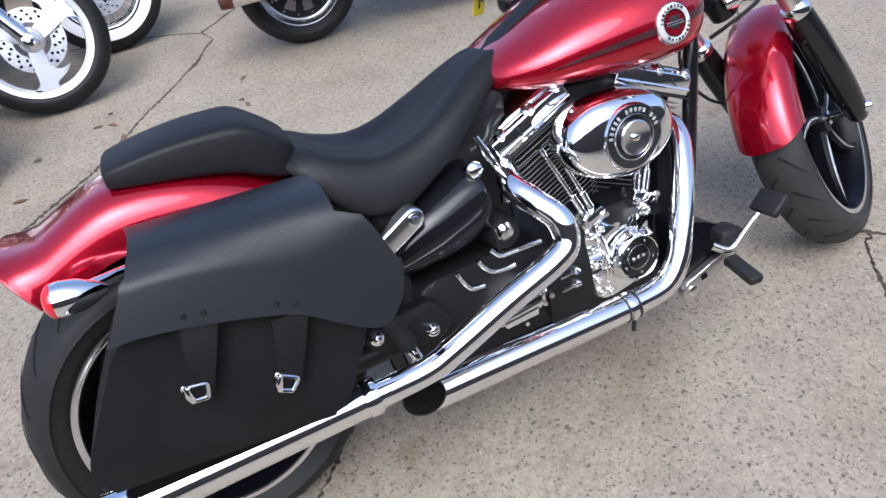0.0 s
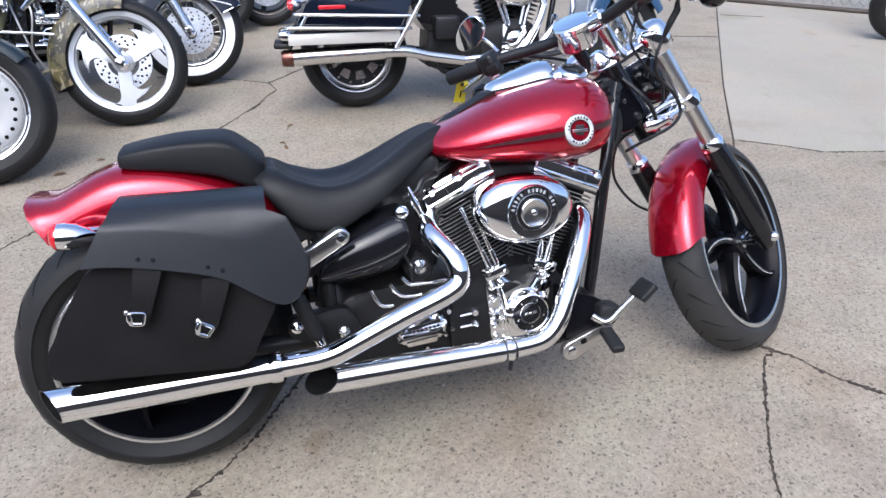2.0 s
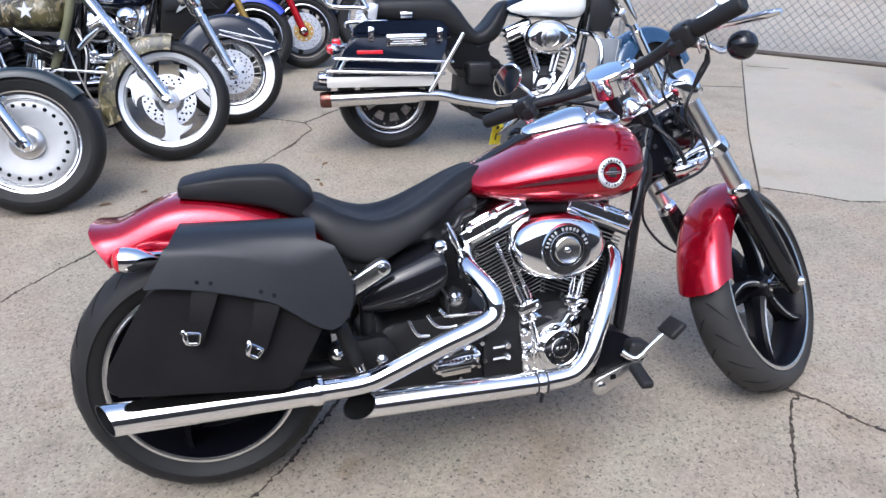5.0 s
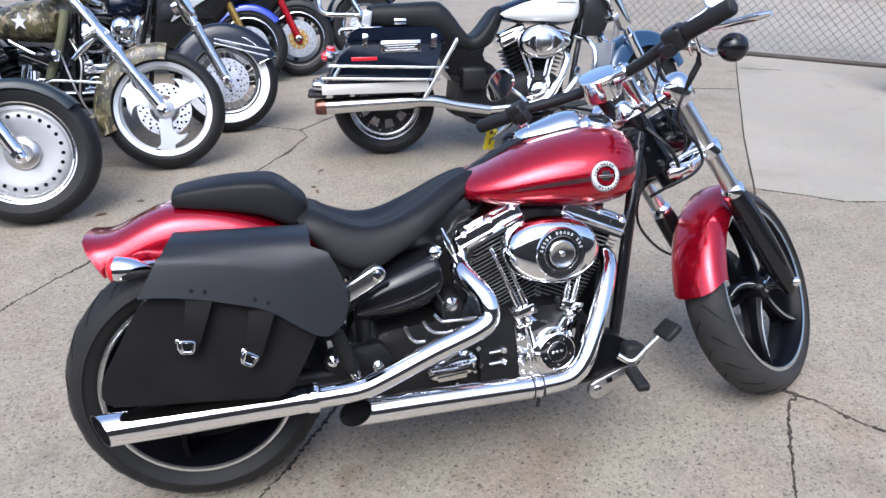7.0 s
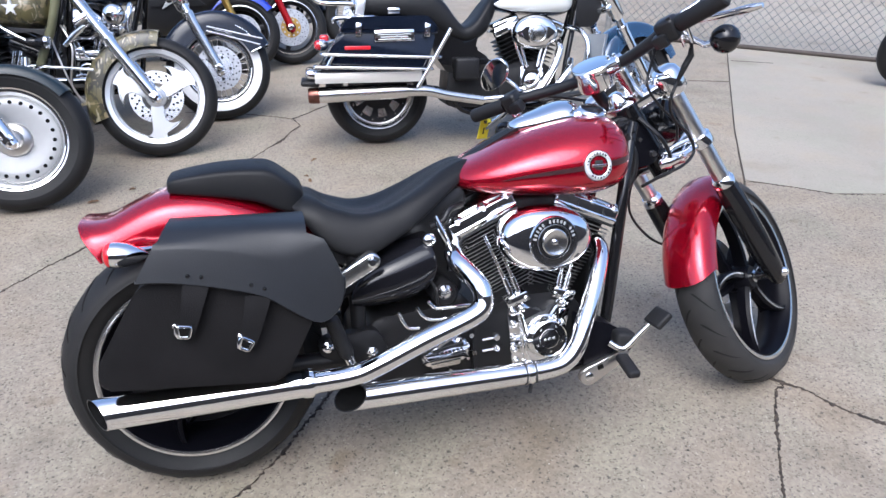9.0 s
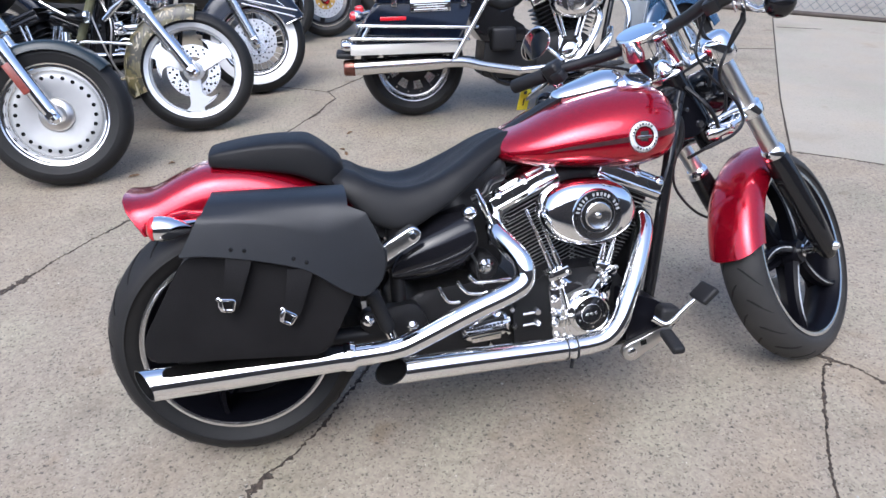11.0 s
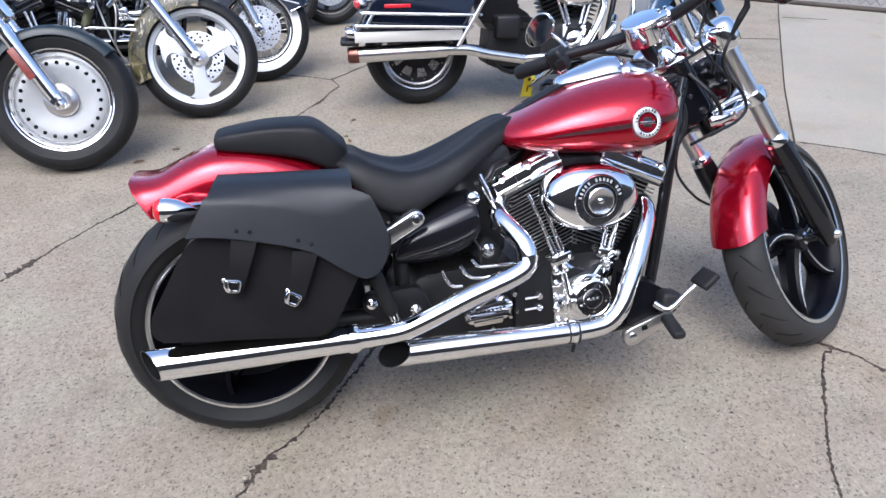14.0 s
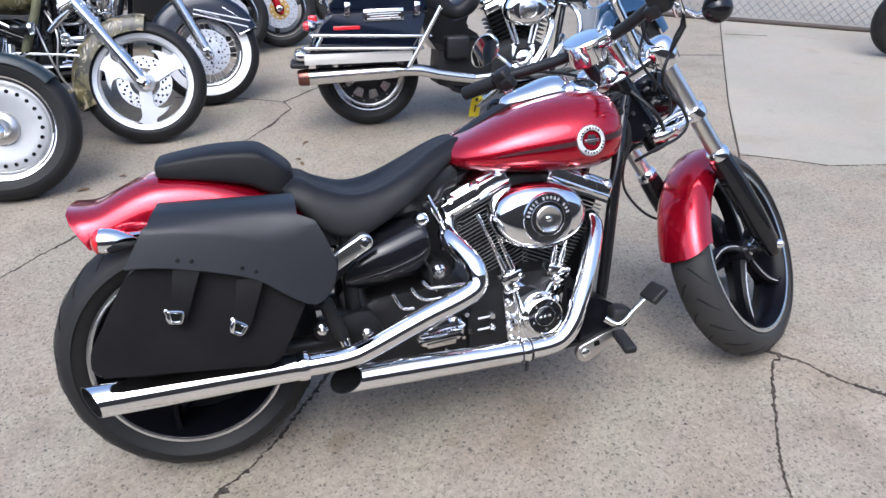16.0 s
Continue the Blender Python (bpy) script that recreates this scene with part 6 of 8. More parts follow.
def sport_wheel(parent, c, xf, disc):
    w = part("wheel", rim_mesh(bmesh.new(), c, 0.218, 0.045), SATIN_BLACK, parent, "black three-spoke sport wheel", xf=xf)
    part("tyre", tyre_mesh(bmesh.new(), c, 0.3, 0.12, 0.22), RUBBER, w, "black sport tyre", sharp=60, xf=xf)
    part("rim_tape", lathe(bmesh.new(), [(0.221, -0.048), (0.213, -0.05), (0.21, -0.046), (0.219, -0.044)], c, (0, 1, 0), 64, closed=True), POLISHED, w, "bright rim line", xf=xf)
    for k in range(3):
        a = radians(20 + 120 * k)
        out = [(x * math.cos(a) - z * math.sin(a), x * math.sin(a) + z * math.cos(a)) for x, z in ((0.02, -0.03), (0.19, -0.018), (0.19, 0.018), (0.02, 0.03))]
        part("spoke", prism(bmesh.new(), out, 0.02, -0.02, 0.006), SATIN_BLACK, w, xf=xf @ Matrix.Translation(c))
    brake_disc(w, c, 0.15, -0.06, xf)
    part("disc_carrier", lathe(bmesh.new(), [(0.04, 0), (0.082, 0), (0.082, 0.006), (0.04, 0.006)], Vector(c) + V(0, -0.066, 0), (0, 1, 0), 40, closed=True), disc, w, "gold disc carrier", xf=xf)
    bm = bolt_ring(bmesh.new(), Vector(c) + V(0, -0.067, 0), (0, -1, 0), 0.066, 10, 0.008, 0.004)
    part("button_circle", bm, SATIN_STEEL, w, xf=xf)["kind"] = "stuff"
    return w


def vtwin(parent, base, air=True, fins=10, tall=0.0, trim=None):
    """A big air-cooled twin with chrome or dark covers; base is the middle of its crankshaft."""
    trim = trim or CHROME
    word = "chrome" if trim is CHROME else "black"
    B = Vector(base)
    bm = prism(bmesh.new(), rounded([(-0.19, -0.12), (0.12, -0.12), (0.17, -0.05), (0.15, 0.05), (0.08, 0.12), (-0.1, 0.12), (-0.19, 0.06)], 0.04), 0.15, -0.15, 0.012)
    case = part("crankcase", bm, WRINKLE, parent, "black crankcase", xf=Matrix.Translation(B))
    bm = prism(bmesh.new(), rounded([(-0.08, -0.05), (-0.03, -0.085), (0.05, -0.06), (0.075, 0.02), (0.06, 0.1), (0.02, 0.07), (-0.03, 0.07), (-0.075, 0.1)], 0.02), -0.15, -0.185, 0.01, 3)
    part("cam_cover", bm, trim, case, word + " cam cover", xf=Matrix.Translation(B))
    part("timer_cover", lathe(bmesh.new(), [(0, 0.022), (0.044, 0.021), (0.052, 0.015), (0.055, 0), (0, 0)], B + V(0.005, -0.185, 0.0), (0, -1, 0), 36), CHROME, case, "round chrome timer cover")
    for deg in (-22.5, 22.5):
        R = turn('Y', deg)
        up = R @ V(0, 0, 1)
        cyl = part("cylinder", lathe(bmesh.new(), [(0.07, 0.08), (0.07, 0.28 + tall), (0.05, 0.28 + tall), (0.05, 0.08)], B, up, 28, closed=True), WRINKLE, parent, "finned cylinder")
        for k in range(fins):
            M = Matrix.Translation(B + up * (0.1 + k * (0.17 + tall) / fins)) @ R.to_4x4()
            sq = rounded([(-0.095, -0.095), (0.095, -0.095), (0.095, 0.095), (-0.095, 0.095)], 0.04, 4)
            part("fin", loft(bmesh.new(), [[M @ V(x, y, z) for x, y in sq] for z in (0, 0.004)]), FIN if fins > 8 else WRINKLE, cyl)
        bm = bmesh.new()
        box(bm, B + up * (0.3 + tall), (0.19, 0.22, 0.05), R, 0.014, 3)
        rb = part("rocker_box", bm, trim, parent, word + " rocker box")
        bm = bmesh.new()
        box(bm, B + up * (0.338 + tall), (0.17, 0.18, 0.04), R, 0.014, 3)
        part("rocker_cover", bm, trim, rb)
    for x0, x1 in ((-0.05, -0.115), (-0.028, -0.08), (0.035, 0.08), (0.06, 0.115)):
        part("pushrod_tube", tube(bmesh.new(), [B + V(x0, -0.165, 0.09), B + V(x1, -0.15, 0.27)], 0.009, 12), CHROME, case, "chrome pushrod tube")
    if air:
        def ring(y, g):
            return [B + V(0.015 + 0.14 * g * math.cos(a), y, 0.285 + 0.1 * g * math.sin(a)) for a in (2 * math.pi * k / 44 for k in range(44))]
        ac = part("air_cleaner", loft(bmesh.new(), [ring(-0.12, 0.95), ring(-0.14, 1), ring(-0.17, 1), ring(-0.2, 0.93), ring(-0.215, 0.8), ring(-0.222, 0.6)]), CHROME, parent, "oval chrome air cleaner", sharp=60)
        part("air_trim", lathe(bmesh.new(), [(0.06, 0), (0.059, 0.006), (0.045, 0.009), (0.043, 0.004), (0.03, 0.006), (0, 0.012)], B + V(0.02, -0.222, 0.282), (0, -1, 0), 40), POLISHED, ac, "round trim ring")
    return case


def teardrop_tank(parent, x0, x1, z, w, h, mat, label, panel=None):
    rows = dense([(x0, z + 0.0, z + 0.02, w * 0.3), (x0 + 0.02, z - 0.01, z + 0.05, w * 0.5), (x0 + 0.15, z - 0.03, z + 0.1, w * 0.78), (x0 + 0.3, z - 0.045, z + h * 0.78, w * 0.97), (x1 - 0.1, z - 0.05, z + h * 0.88, w), (x1 - 0.04, z - 0.035, z + h * 0.85, w * 0.86), (x1, z, z + h * 0.6, w * 0.5)], 5)

    def P(r, a, grow=0.0):
        x, zb, zt, ww = r
        c, s = math.cos(radians(a)), math.sin(radians(a))
        zm = zb + 0.42 * (zt - zb)
        zz = zm + (zt - zm) * abs(s) if s > 0 else zm - (zm - zb) * abs(s) ** 0.6
        return V(x, -(ww + grow) * math.copysign(abs(c) ** 0.8, c), zz + (grow if s > 0 else -grow) * abs(s))
    t = part("fuel_tank", loft(bmesh.new(), [[P(r, a) for a in range(-90, 270, 9)] for r in rows]), mat, parent, label, sharp=70)
    if panel:
        sel = rows[6:-2]
        grid = []
        for k, r in enumerate(sel):
            q = k / (len(sel) - 1)
            e = min(1, 5 * q, 5 * (1 - q)) ** 0.5
            lo, hi = 4 - 42 * e, 4 + (34 + 6 * q) * e
            grid.append([P(r, lo + (hi - lo) * j / 8, 0.002) for j in range(9)])
        part("tank_panel", sheet(bmesh.new(), grid, 0.001), panel, t, "painted side panel")
        m = rows[len(rows) // 2 + 4]
        bm = bmesh.new()
        box(bm, P(m, 16, 0.004), (0.12, 0.003, 0.003), turn('Y', 3), 0)
        box(bm, P(m, 16, 0.004) + V(0.0, 0, 0.012), (0.1, 0.003, 0.002), turn('Y', 3), 0)
        part("tank_mark", bm, GREY_STRIPE, t, "dark bars on the tank")
    return t


def bench_seat(parent, rows, mat=VINYL, label="black vinyl seat"):
    bm = bmesh.new()
    loft(bm, [ring_section(x, w, zt, zb, power=3.4, n=28) for x, w, zt, zb in dense(rows, 5)])
    return part("seat", bm, mat, parent, label, sharp=60)


def parked(label, front, heading, lean, wheelbase=1.62):
    b = new("motorcycle")
    h = radians(heading)
    b.matrix_basis = Matrix.Translation((front[0] - wheelbase * math.cos(h), front[1] - wheelbase * math.sin(h), 0)) @ Matrix.Rotation(h, 4, 'Z') @ Matrix.Rotation(radians(-lean), 4, 'X')
    return tagged(b, label, "motorcycle", "parked motorcycles")


def front_end(b, wheel, radius, steer, rake=31.0, wheelbase=1.62, offset=0.05, half=0.105, leg=0.026, low_mat=CHROME, up_mat=CHROME, reflector=False, cover=None, top=0.78, rise=0.0):
    """Forks, yokes, bars and front wheel; returns a function for points of the turned front and its turn."""
    k = radians(rake)
    u, n = V(-math.sin(k), 0, math.cos(k)), V(math.cos(k), 0, math.sin(k))
    ax = V(wheelbase, 0, radius)
    o = ax - n * offset
    T = Matrix.Translation(o) @ Matrix.Rotation(radians(steer), 4, u) @ Matrix.Translation(-o)

    def G(f, y, h):
        return o + n * f + V(0, y, 0) + u * h
    w = wheel(b, ax, T)
    for s in (-1, 1):
        up = part("fork_leg", tube(bmesh.new(), [G(offset, s * half, 0.3), G(offset, s * half, top)], leg * 0.85, 20), up_mat, b, "chrome fork leg", xf=T)
        part("fork_slider", tube(bmesh.new(), [G(offset, s * half, -0.045), G(offset, s * half, -0.03), G(offset, s * half, 0.04), G(offset, s * half, 0.34), G(offset, s * half, 0.37), G(offset, s * half, 0.375)], [leg * 0.5, leg, leg * 1.1, leg * 1.05, leg * 1.2, leg * 0.9], 20), low_mat, up, "fork slider", xf=T)
        part("axle_nut", lathe(bmesh.new(), [(0, 0.03), (0.012, 0.03), (0.014, 0.012), (0.024, 0.01), (0.026, 0), (0, 0)], G(offset, s * (half + 0.02), 0), (0, s, 0), 16), CHROME, up, xf=T)
        if reflector:
            bm = bmesh.new()
            box(bm, G(offset - 0.02, s * (half + leg * 1.0), 0.2), (0.034, 0.016, 0.15), turn('Y', -rake), 0.004)
            part("reflector", bm, DULL_LENS, up, "dull orange-red reflector strip", xf=T)
        if cover:
            part("fork_cover", tube(bmesh.new(), [G(offset, s * half, 0.42), G(offset, s * half, 0.44), G(offset, s * half, top - 0.03)], [leg * 1.1, leg * 1.5, leg * 1.5], 20), cover, up, xf=T)
    for h in (0.52, top - 0.02):
        bm = bmesh.new()
        box(bm, G(0.02, 0, h), (0.09, 2 * half + 0.06, 0.035), turn('Y', -rake), 0.012, 3)
        part("yoke", bm, CHROME, b, xf=T)
    pts = [G(-0.2, -0.38, top + rise + 0.16), G(-0.12, -0.3, top + rise + 0.2), G(0.0, -0.14, top + rise + 0.13), G(0.02, 0, top + 0.07), G(0.0, 0.14, top + rise + 0.13), G(-0.12, 0.3, top + rise + 0.2), G(-0.2, 0.38, top + rise + 0.16)]
    bar = part("handlebar", tube(bmesh.new(), spline(pts, 5), 0.013, 12), CHROME, b, "chrome handlebar", xf=T)
    for s in (-1, 1):
        p, q = G(-0.14, s * 0.325, top + rise + 0.19), G(-0.22, s * 0.41, top + rise + 0.145)
        part("grip", tube(bmesh.new(), [p, q], 0.019, 14), GRIP, bar, xf=T)
    hl = lathe(bmesh.new(), [(0, -0.11), (0.05, -0.09), (0.08, -0.03), (0.09, 0.04), (0.08, 0.05), (0, 0.055)], G(0.17, 0, top - 0.1), (1, 0, -0.05), 32)
    part("headlight", hl, CHROME, b, "chrome headlight", xf=T)
    return G, T, w, ax


def chassis(b, top=0.62):
    for s in (-1, 1):
        bm = tube(bmesh.new(), spline([(1.2, s * 0.03, 0.84), (1.12, s * 0.09, 0.5), (1.07, s * 0.1, 0.25), (0.98, s * 0.11, 0.18), (0.5, s * 0.12, 0.18), (0.35, s * 0.14, 0.3), (0.0, s * 0.13, 0.31)], 5), 0.017, 12)
        part("frame_tube", bm, GLOSS_BLACK, b, "black frame tube")
    bm = bmesh.new()
    prism(bm, rounded([(0.35, 0.22), (0.7, 0.2), (0.72, 0.42), (0.6, top), (0.38, top)], 0.04), 0.13, -0.14, 0.015)
    part("gearbox", bm, WRINKLE, b, "black gearbox and battery cover")


def rear_end(b, fender_mat, R=0.325, back=0.0):
    c = V(-back, 0, R)
    w = part("wheel", rim_mesh(bmesh.new(), c, 0.225, 0.06), POLISHED, b, "cast rear wheel")
    part("tyre", tyre_mesh(bmesh.new(), c, R, 0.16, 0.228), RUBBER, w, sharp=60)
    part("wheel_face", lathe(bmesh.new(), [(0.03, -0.03), (0.12, -0.02), (0.2, -0.035), (0.2, 0.03), (0.03, 0.03)], c, (0, 1, 0), 48, closed=True), SATIN_BLACK, w)
    bm = bolt_ring(bmesh.new(), c + V(0, -0.036, 0), (0, -1, 0), 0.165, 14, 0.006, 0.004)
    part("bolt_circle", bm, POLISHED, w)["kind"] = "stuff"
    part("rim_ring", lathe(bmesh.new(), [(0.178, -0.034), (0.182, -0.042), (0.205, -0.05), (0.215, -0.06), (0.218, -0.052), (0.2, -0.034)], c, (0, 1, 0), 56, closed=True), POLISHED, w, "polished rim ring")
    for k in range(9):
        a0 = 2 * math.pi * k / 9
        g = [[c + V(math.cos(a0 + h) * q, -0.034 - 0.02 * (q - 0.12), math.sin(a0 + h) * q) for q in (0.1, 0.125, 0.15)] for h in np.linspace(-0.2, 0.2, 5)]
        part("wheel_spoke", sheet(bmesh.new(), g, 0.004), POLISHED, w, "polished cast spoke")
    part("rear_fender", fender(bmesh.new(), c, [(R + 0.06, 0), (R + 0.057, 0.05), (R + 0.03, 0.095), (R - 0.02, 0.105)], 30, 165), fender_mat, b, "rear mudguard", sharp=60)
    return w


# slate cruiser with a solid silver wheel
b = parked("dark slate cruiser with solid silver front wheel and chrome forks", (-0.94, 1.93), -14, 9)
G, T, w, ax = front_end(b, disc_wheel, 0.335, 20, reflector=True, half=0.105, leg=0.033, cover=CHROME)
part("front_fender", fender(bmesh.new(), ax, [(0.342, 0), (0.339, 0.04), (0.33, 0.07), (0.312, 0.082), (0.294, 0.086)], 42, 172, flare=0.018, flare_deg=14), TEAL_BLACK, b, "dark slate valanced mudguard", sharp=60, xf=T)
chassis(b)
vtwin(b, (0.86, 0, 0.31), fins=6)
rear_end(b, TEAL_BLACK)
teardrop_tank(b, 0.66, 1.16, 0.75, 0.2, 0.16, TEAL_BLACK, "dark slate fuel tank")
bench_seat(b, [(0.0, 0.08, 0.76, 0.7), (0.1, 0.12, 0.78, 0.68), (0.3, 0.16, 0.72, 0.62), (0.5, 0.16, 0.72, 0.62), (0.7, 0.08, 0.78, 0.72)])
slashes = tube(bmesh.new(), spline([(1.04, -0.2, 0.55), (1.0, -0.24, 0.35), (0.9, -0.26, 0.26), (0.5, -0.27, 0.25), (-0.2, -0.28, 0.26)], 6), [0.024, 0.024, 0.034, 0.036], 18)
part("exhaust", slashes, CHROME, b, "chrome exhaust")

# camouflage cruiser
b = parked("camouflage-painted cruiser with three-bladed wheel and white tank star", (-0.375, 2.57), -14, 9)
G, T, w, ax = front_end(b, blade_wheel, 0.33, 18, rake=36, half=0.105, leg=0.03, offset=0.06)
part("front_fender", fender(bmesh.new(), ax, [(0.365, 0), (0.361, 0.035), (0.345, 0.065), (0.305, 0.078), (0.27, 0.08)], 84, 205), CAMO, b, "camouflage front mudguard", sharp=60, xf=T)
chassis(b)
vtwin(b, (0.88, 0, 0.31), air=False, fins=6, trim=GLOSS_BLACK)
rear_end(b, CAMO)
tk = teardrop_tank(b, 0.62, 1.16, 0.74, 0.21, 0.2, CAMO, "camouflage fuel tank")
star = []
for k in range(10):
    r = 0.045 if k % 2 == 0 else 0.018
    a = radians(90 + 36 * k)
    star.append((1.01 + r * math.cos(a), 0.8 + r * math.sin(a)))
part("star", prism(bmesh.new(), star, -0.198, -0.216, 0), WHITE_PLAIN, tk, "painted white star")
bench_seat(b, [(0.0, 0.08, 0.76, 0.7), (0.1, 0.12, 0.78, 0.68), (0.3, 0.16, 0.72, 0.62), (0.5, 0.16, 0.72, 0.62), (0.66, 0.08, 0.78, 0.72)])
OLIVE = material("olive_hose", (0.12, 0.12, 0.06), 0.6, vary=0.3, scale=12)
part("olive_guard", tube(bmesh.new(), spline([(1.2, -0.11, 0.86), (1.16, -0.13, 0.7), (1.08, -0.15, 0.5), (1.01, -0.15, 0.28)], 5), 0.022, 14), OLIVE, b, "olive-painted down tube")
part("crash_bar", tube(bmesh.new(), spline([(1.1, -0.12, 0.5), (1.14, -0.3, 0.5), (1.15, -0.38, 0.42), (1.12, -0.36, 0.3), (1.08, -0.14, 0.24)], 5), 0.014, 12), CHROME, b, "chrome engine guard")
for pts in ([(1.15, -0.05, 0.75), (1.24, -0.1, 0.6), (1.22, -0.12, 0.4), (1.3, -0.1, 0.28)], [(1.12, -0.1, 0.7), (1.2, -0.12, 0.45), (1.26, -0.1, 0.3)]):
    part("cable", tube(bmesh.new(), spline(pts, 6), 0.005, 8), SATIN_STEEL, b, "pale cable")
part("exhaust", tube(bmesh.new(), spline([(1.04, -0.2, 0.55), (1.02, -0.24, 0.35), (0.92, -0.26, 0.26), (0.5, -0.27, 0.25), (-0.2, -0.28, 0.26)], 6), [0.024, 0.024, 0.034, 0.036], 18), CHROME, b, "chrome exhaust")
bm = bmesh.new()
box(bm, (1.2, -0.2, 0.3), (0.2, 0.1, 0.02), turn('Y', -5), 0.008, 3)
part("floorboard", bm, CHROME, b, "chrome-edged floorboard")
bm = bmesh.new()
box(bm, (1.1, -0.19, 0.4), (0.12, 0.1, 0.1), turn('Y', 20), 0.02, 3)
part("oil_cooler", bm, POLISHED, b, "polished oil cooler")
part("pedal_rod", tube(bmesh.new(), [(0.93, -0.2, 0.705), (0.99, -0.2, 0.67), (1.055, -0.2, 0.637)], [0.011, 0.011, 0.009], 10), CHROME, b, "chrome rod")
part("rod_end", lathe(bmesh.new(), [(0, -0.05), (0.022, -0.045), (0.026, -0.02), (0.02, 0.0), (0.03, 0.02), (0.034, 0.04), (0.024, 0.056), (0, 0.06)], (1.11, -0.2, 0.63), (1, 0, 0.02), 20), GLOSS_BLACK, b, "dark knuckle on the rod")
part("rod_cap", lathe(bmesh.new(), [(0.03, 0.0), (0.036, 0.008), (0.03, 0.022), (0, 0.026)], (1.155, -0.2, 0.631), (1, 0, 0.02), 20), CHROME, b, "chrome cap on the rod")
part("hand_lever", tube(bmesh.new(), [(1.372, -0.2, 0.716), (1.31, -0.2, 0.668), (1.253, -0.2, 0.615)], [0.01, 0.017, 0.012], 12), CHROME, b, "bright chrome lever")
part("guard_bar", tube(bmesh.new(), [(1.06, -0.2, 0.508), (1.2, -0.2, 0.503), (1.385, -0.2, 0.494)], 0.008, 10), CHROME, b, "level chrome bar")
bm = bmesh.new()
box(bm, (1.3, -0.05, 0.557), (0.14, 0.05, 0.05), turn('Y', -4), 0.012, 3)
box(bm, (1.27, -0.08, 0.58), (0.05, 0.03, 0.04), turn('Y', -14), 0.01, 3)
part("regulator", bm, CHROME, b, "chrome regulator housing")

# navy touring cruiser with a white-walled wheel
b = parked("navy touring cruiser with white-walled laced front wheel and chrome-trimmed mudguard", (-0.05, 3.2), -14, 9)
G, T, w, ax = front_end(b, wire_wheel, 0.325, 18, rake=27, half=0.122, leg=0.03, low_mat=POLISHED, cover=CHROME)
fd = part("front_fender", fender(bmesh.new(), ax, [(0.36, 0), (0.356, 0.045), (0.34, 0.085), (0.295, 0.1), (0.25, 0.103), (0.222, 0.104)], 26, 172), NAVY, b, "deep navy front mudguard", sharp=60, xf=T)
for p0, p1, r in (((-0.06, 0.252), (0.278, 0.188), 0.006), ((-0.065, 0.226), (0.262, 0.15), 0.006), ((-0.03, 0.24), (0.24, 0.174), 0.003)):
    line = [(1 - k / 9) * V(p0[0], -0.108, p0[1]) + (k / 9) * V(p1[0], -0.101, p1[1]) for k in range(10)]
    part("fender_trim", tube(bmesh.new(), [ax + p for p in line], r, 8), CHROME, fd, "chrome trim rail", xf=T)
part("fender_edge", tube(bmesh.new(), [ax + V(math.cos(radians(26.5)) * r, -y, math.sin(radians(26.5)) * r) for r, y in ((0.235, 0.104), (0.295, 0.101), (0.34, 0.086), (0.356, 0.046), (0.36, 0.0))], 0.005, 8), CHROME, fd, "chrome front edge", xf=T)
bm = bmesh.new()
for k in range(8):
    a = radians(66 - k * 3.0)
    box(bm, ax + V(math.cos(a) * 0.288, -0.103, math.sin(a) * 0.288), (0.009, 0.004, 0.01), turn('Y', 90 - math.degrees(a)), 0.001)
part("fender_script", bm, CHROME, fd, "small chrome script bars", xf=T)
chassis(b)
vtwin(b, (0.86, 0, 0.31), fins=6)
rear_end(b, NAVY)
teardrop_tank(b, 0.62, 1.16, 0.75, 0.21, 0.18, NAVY, "navy fuel tank")
bench_seat(b, [(0.0, 0.1, 0.78, 0.7), (0.1, 0.14, 0.8, 0.68), (0.3, 0.17, 0.74, 0.62), (0.5, 0.16, 0.74, 0.62), (0.66, 0.08, 0.78, 0.72)])
part("crash_bar", tube(bmesh.new(), spline([(1.13, -0.1, 0.7), (1.19, -0.24, 0.715), (1.215, -0.31, 0.69), (1.205, -0.33, 0.6), (1.2, -0.32, 0.5), (1.15, -0.28, 0.34), (1.08, -0.14, 0.24)], 5), 0.018, 12), CHROME, b, "chrome engine guard")
part("horn_cover", lathe(bmesh.new(), [(0, 0.05), (0.03, 0.046), (0.055, 0.03), (0.066, 0.005), (0.06, -0.02), (0, -0.02)], (1.08, -0.22, 0.655), (0.2, -1, 0.15), 28), CHROME, b, "domed chrome horn cover")
part("exhaust", tube(bmesh.new(), spline([(1.04, -0.2, 0.55), (1.02, -0.24, 0.35), (0.92, -0.26, 0.26), (0.5, -0.27, 0.25), (-0.2, -0.28, 0.26)], 6), [0.024, 0.024, 0.034, 0.036], 18), CHROME, b, "chrome exhaust")


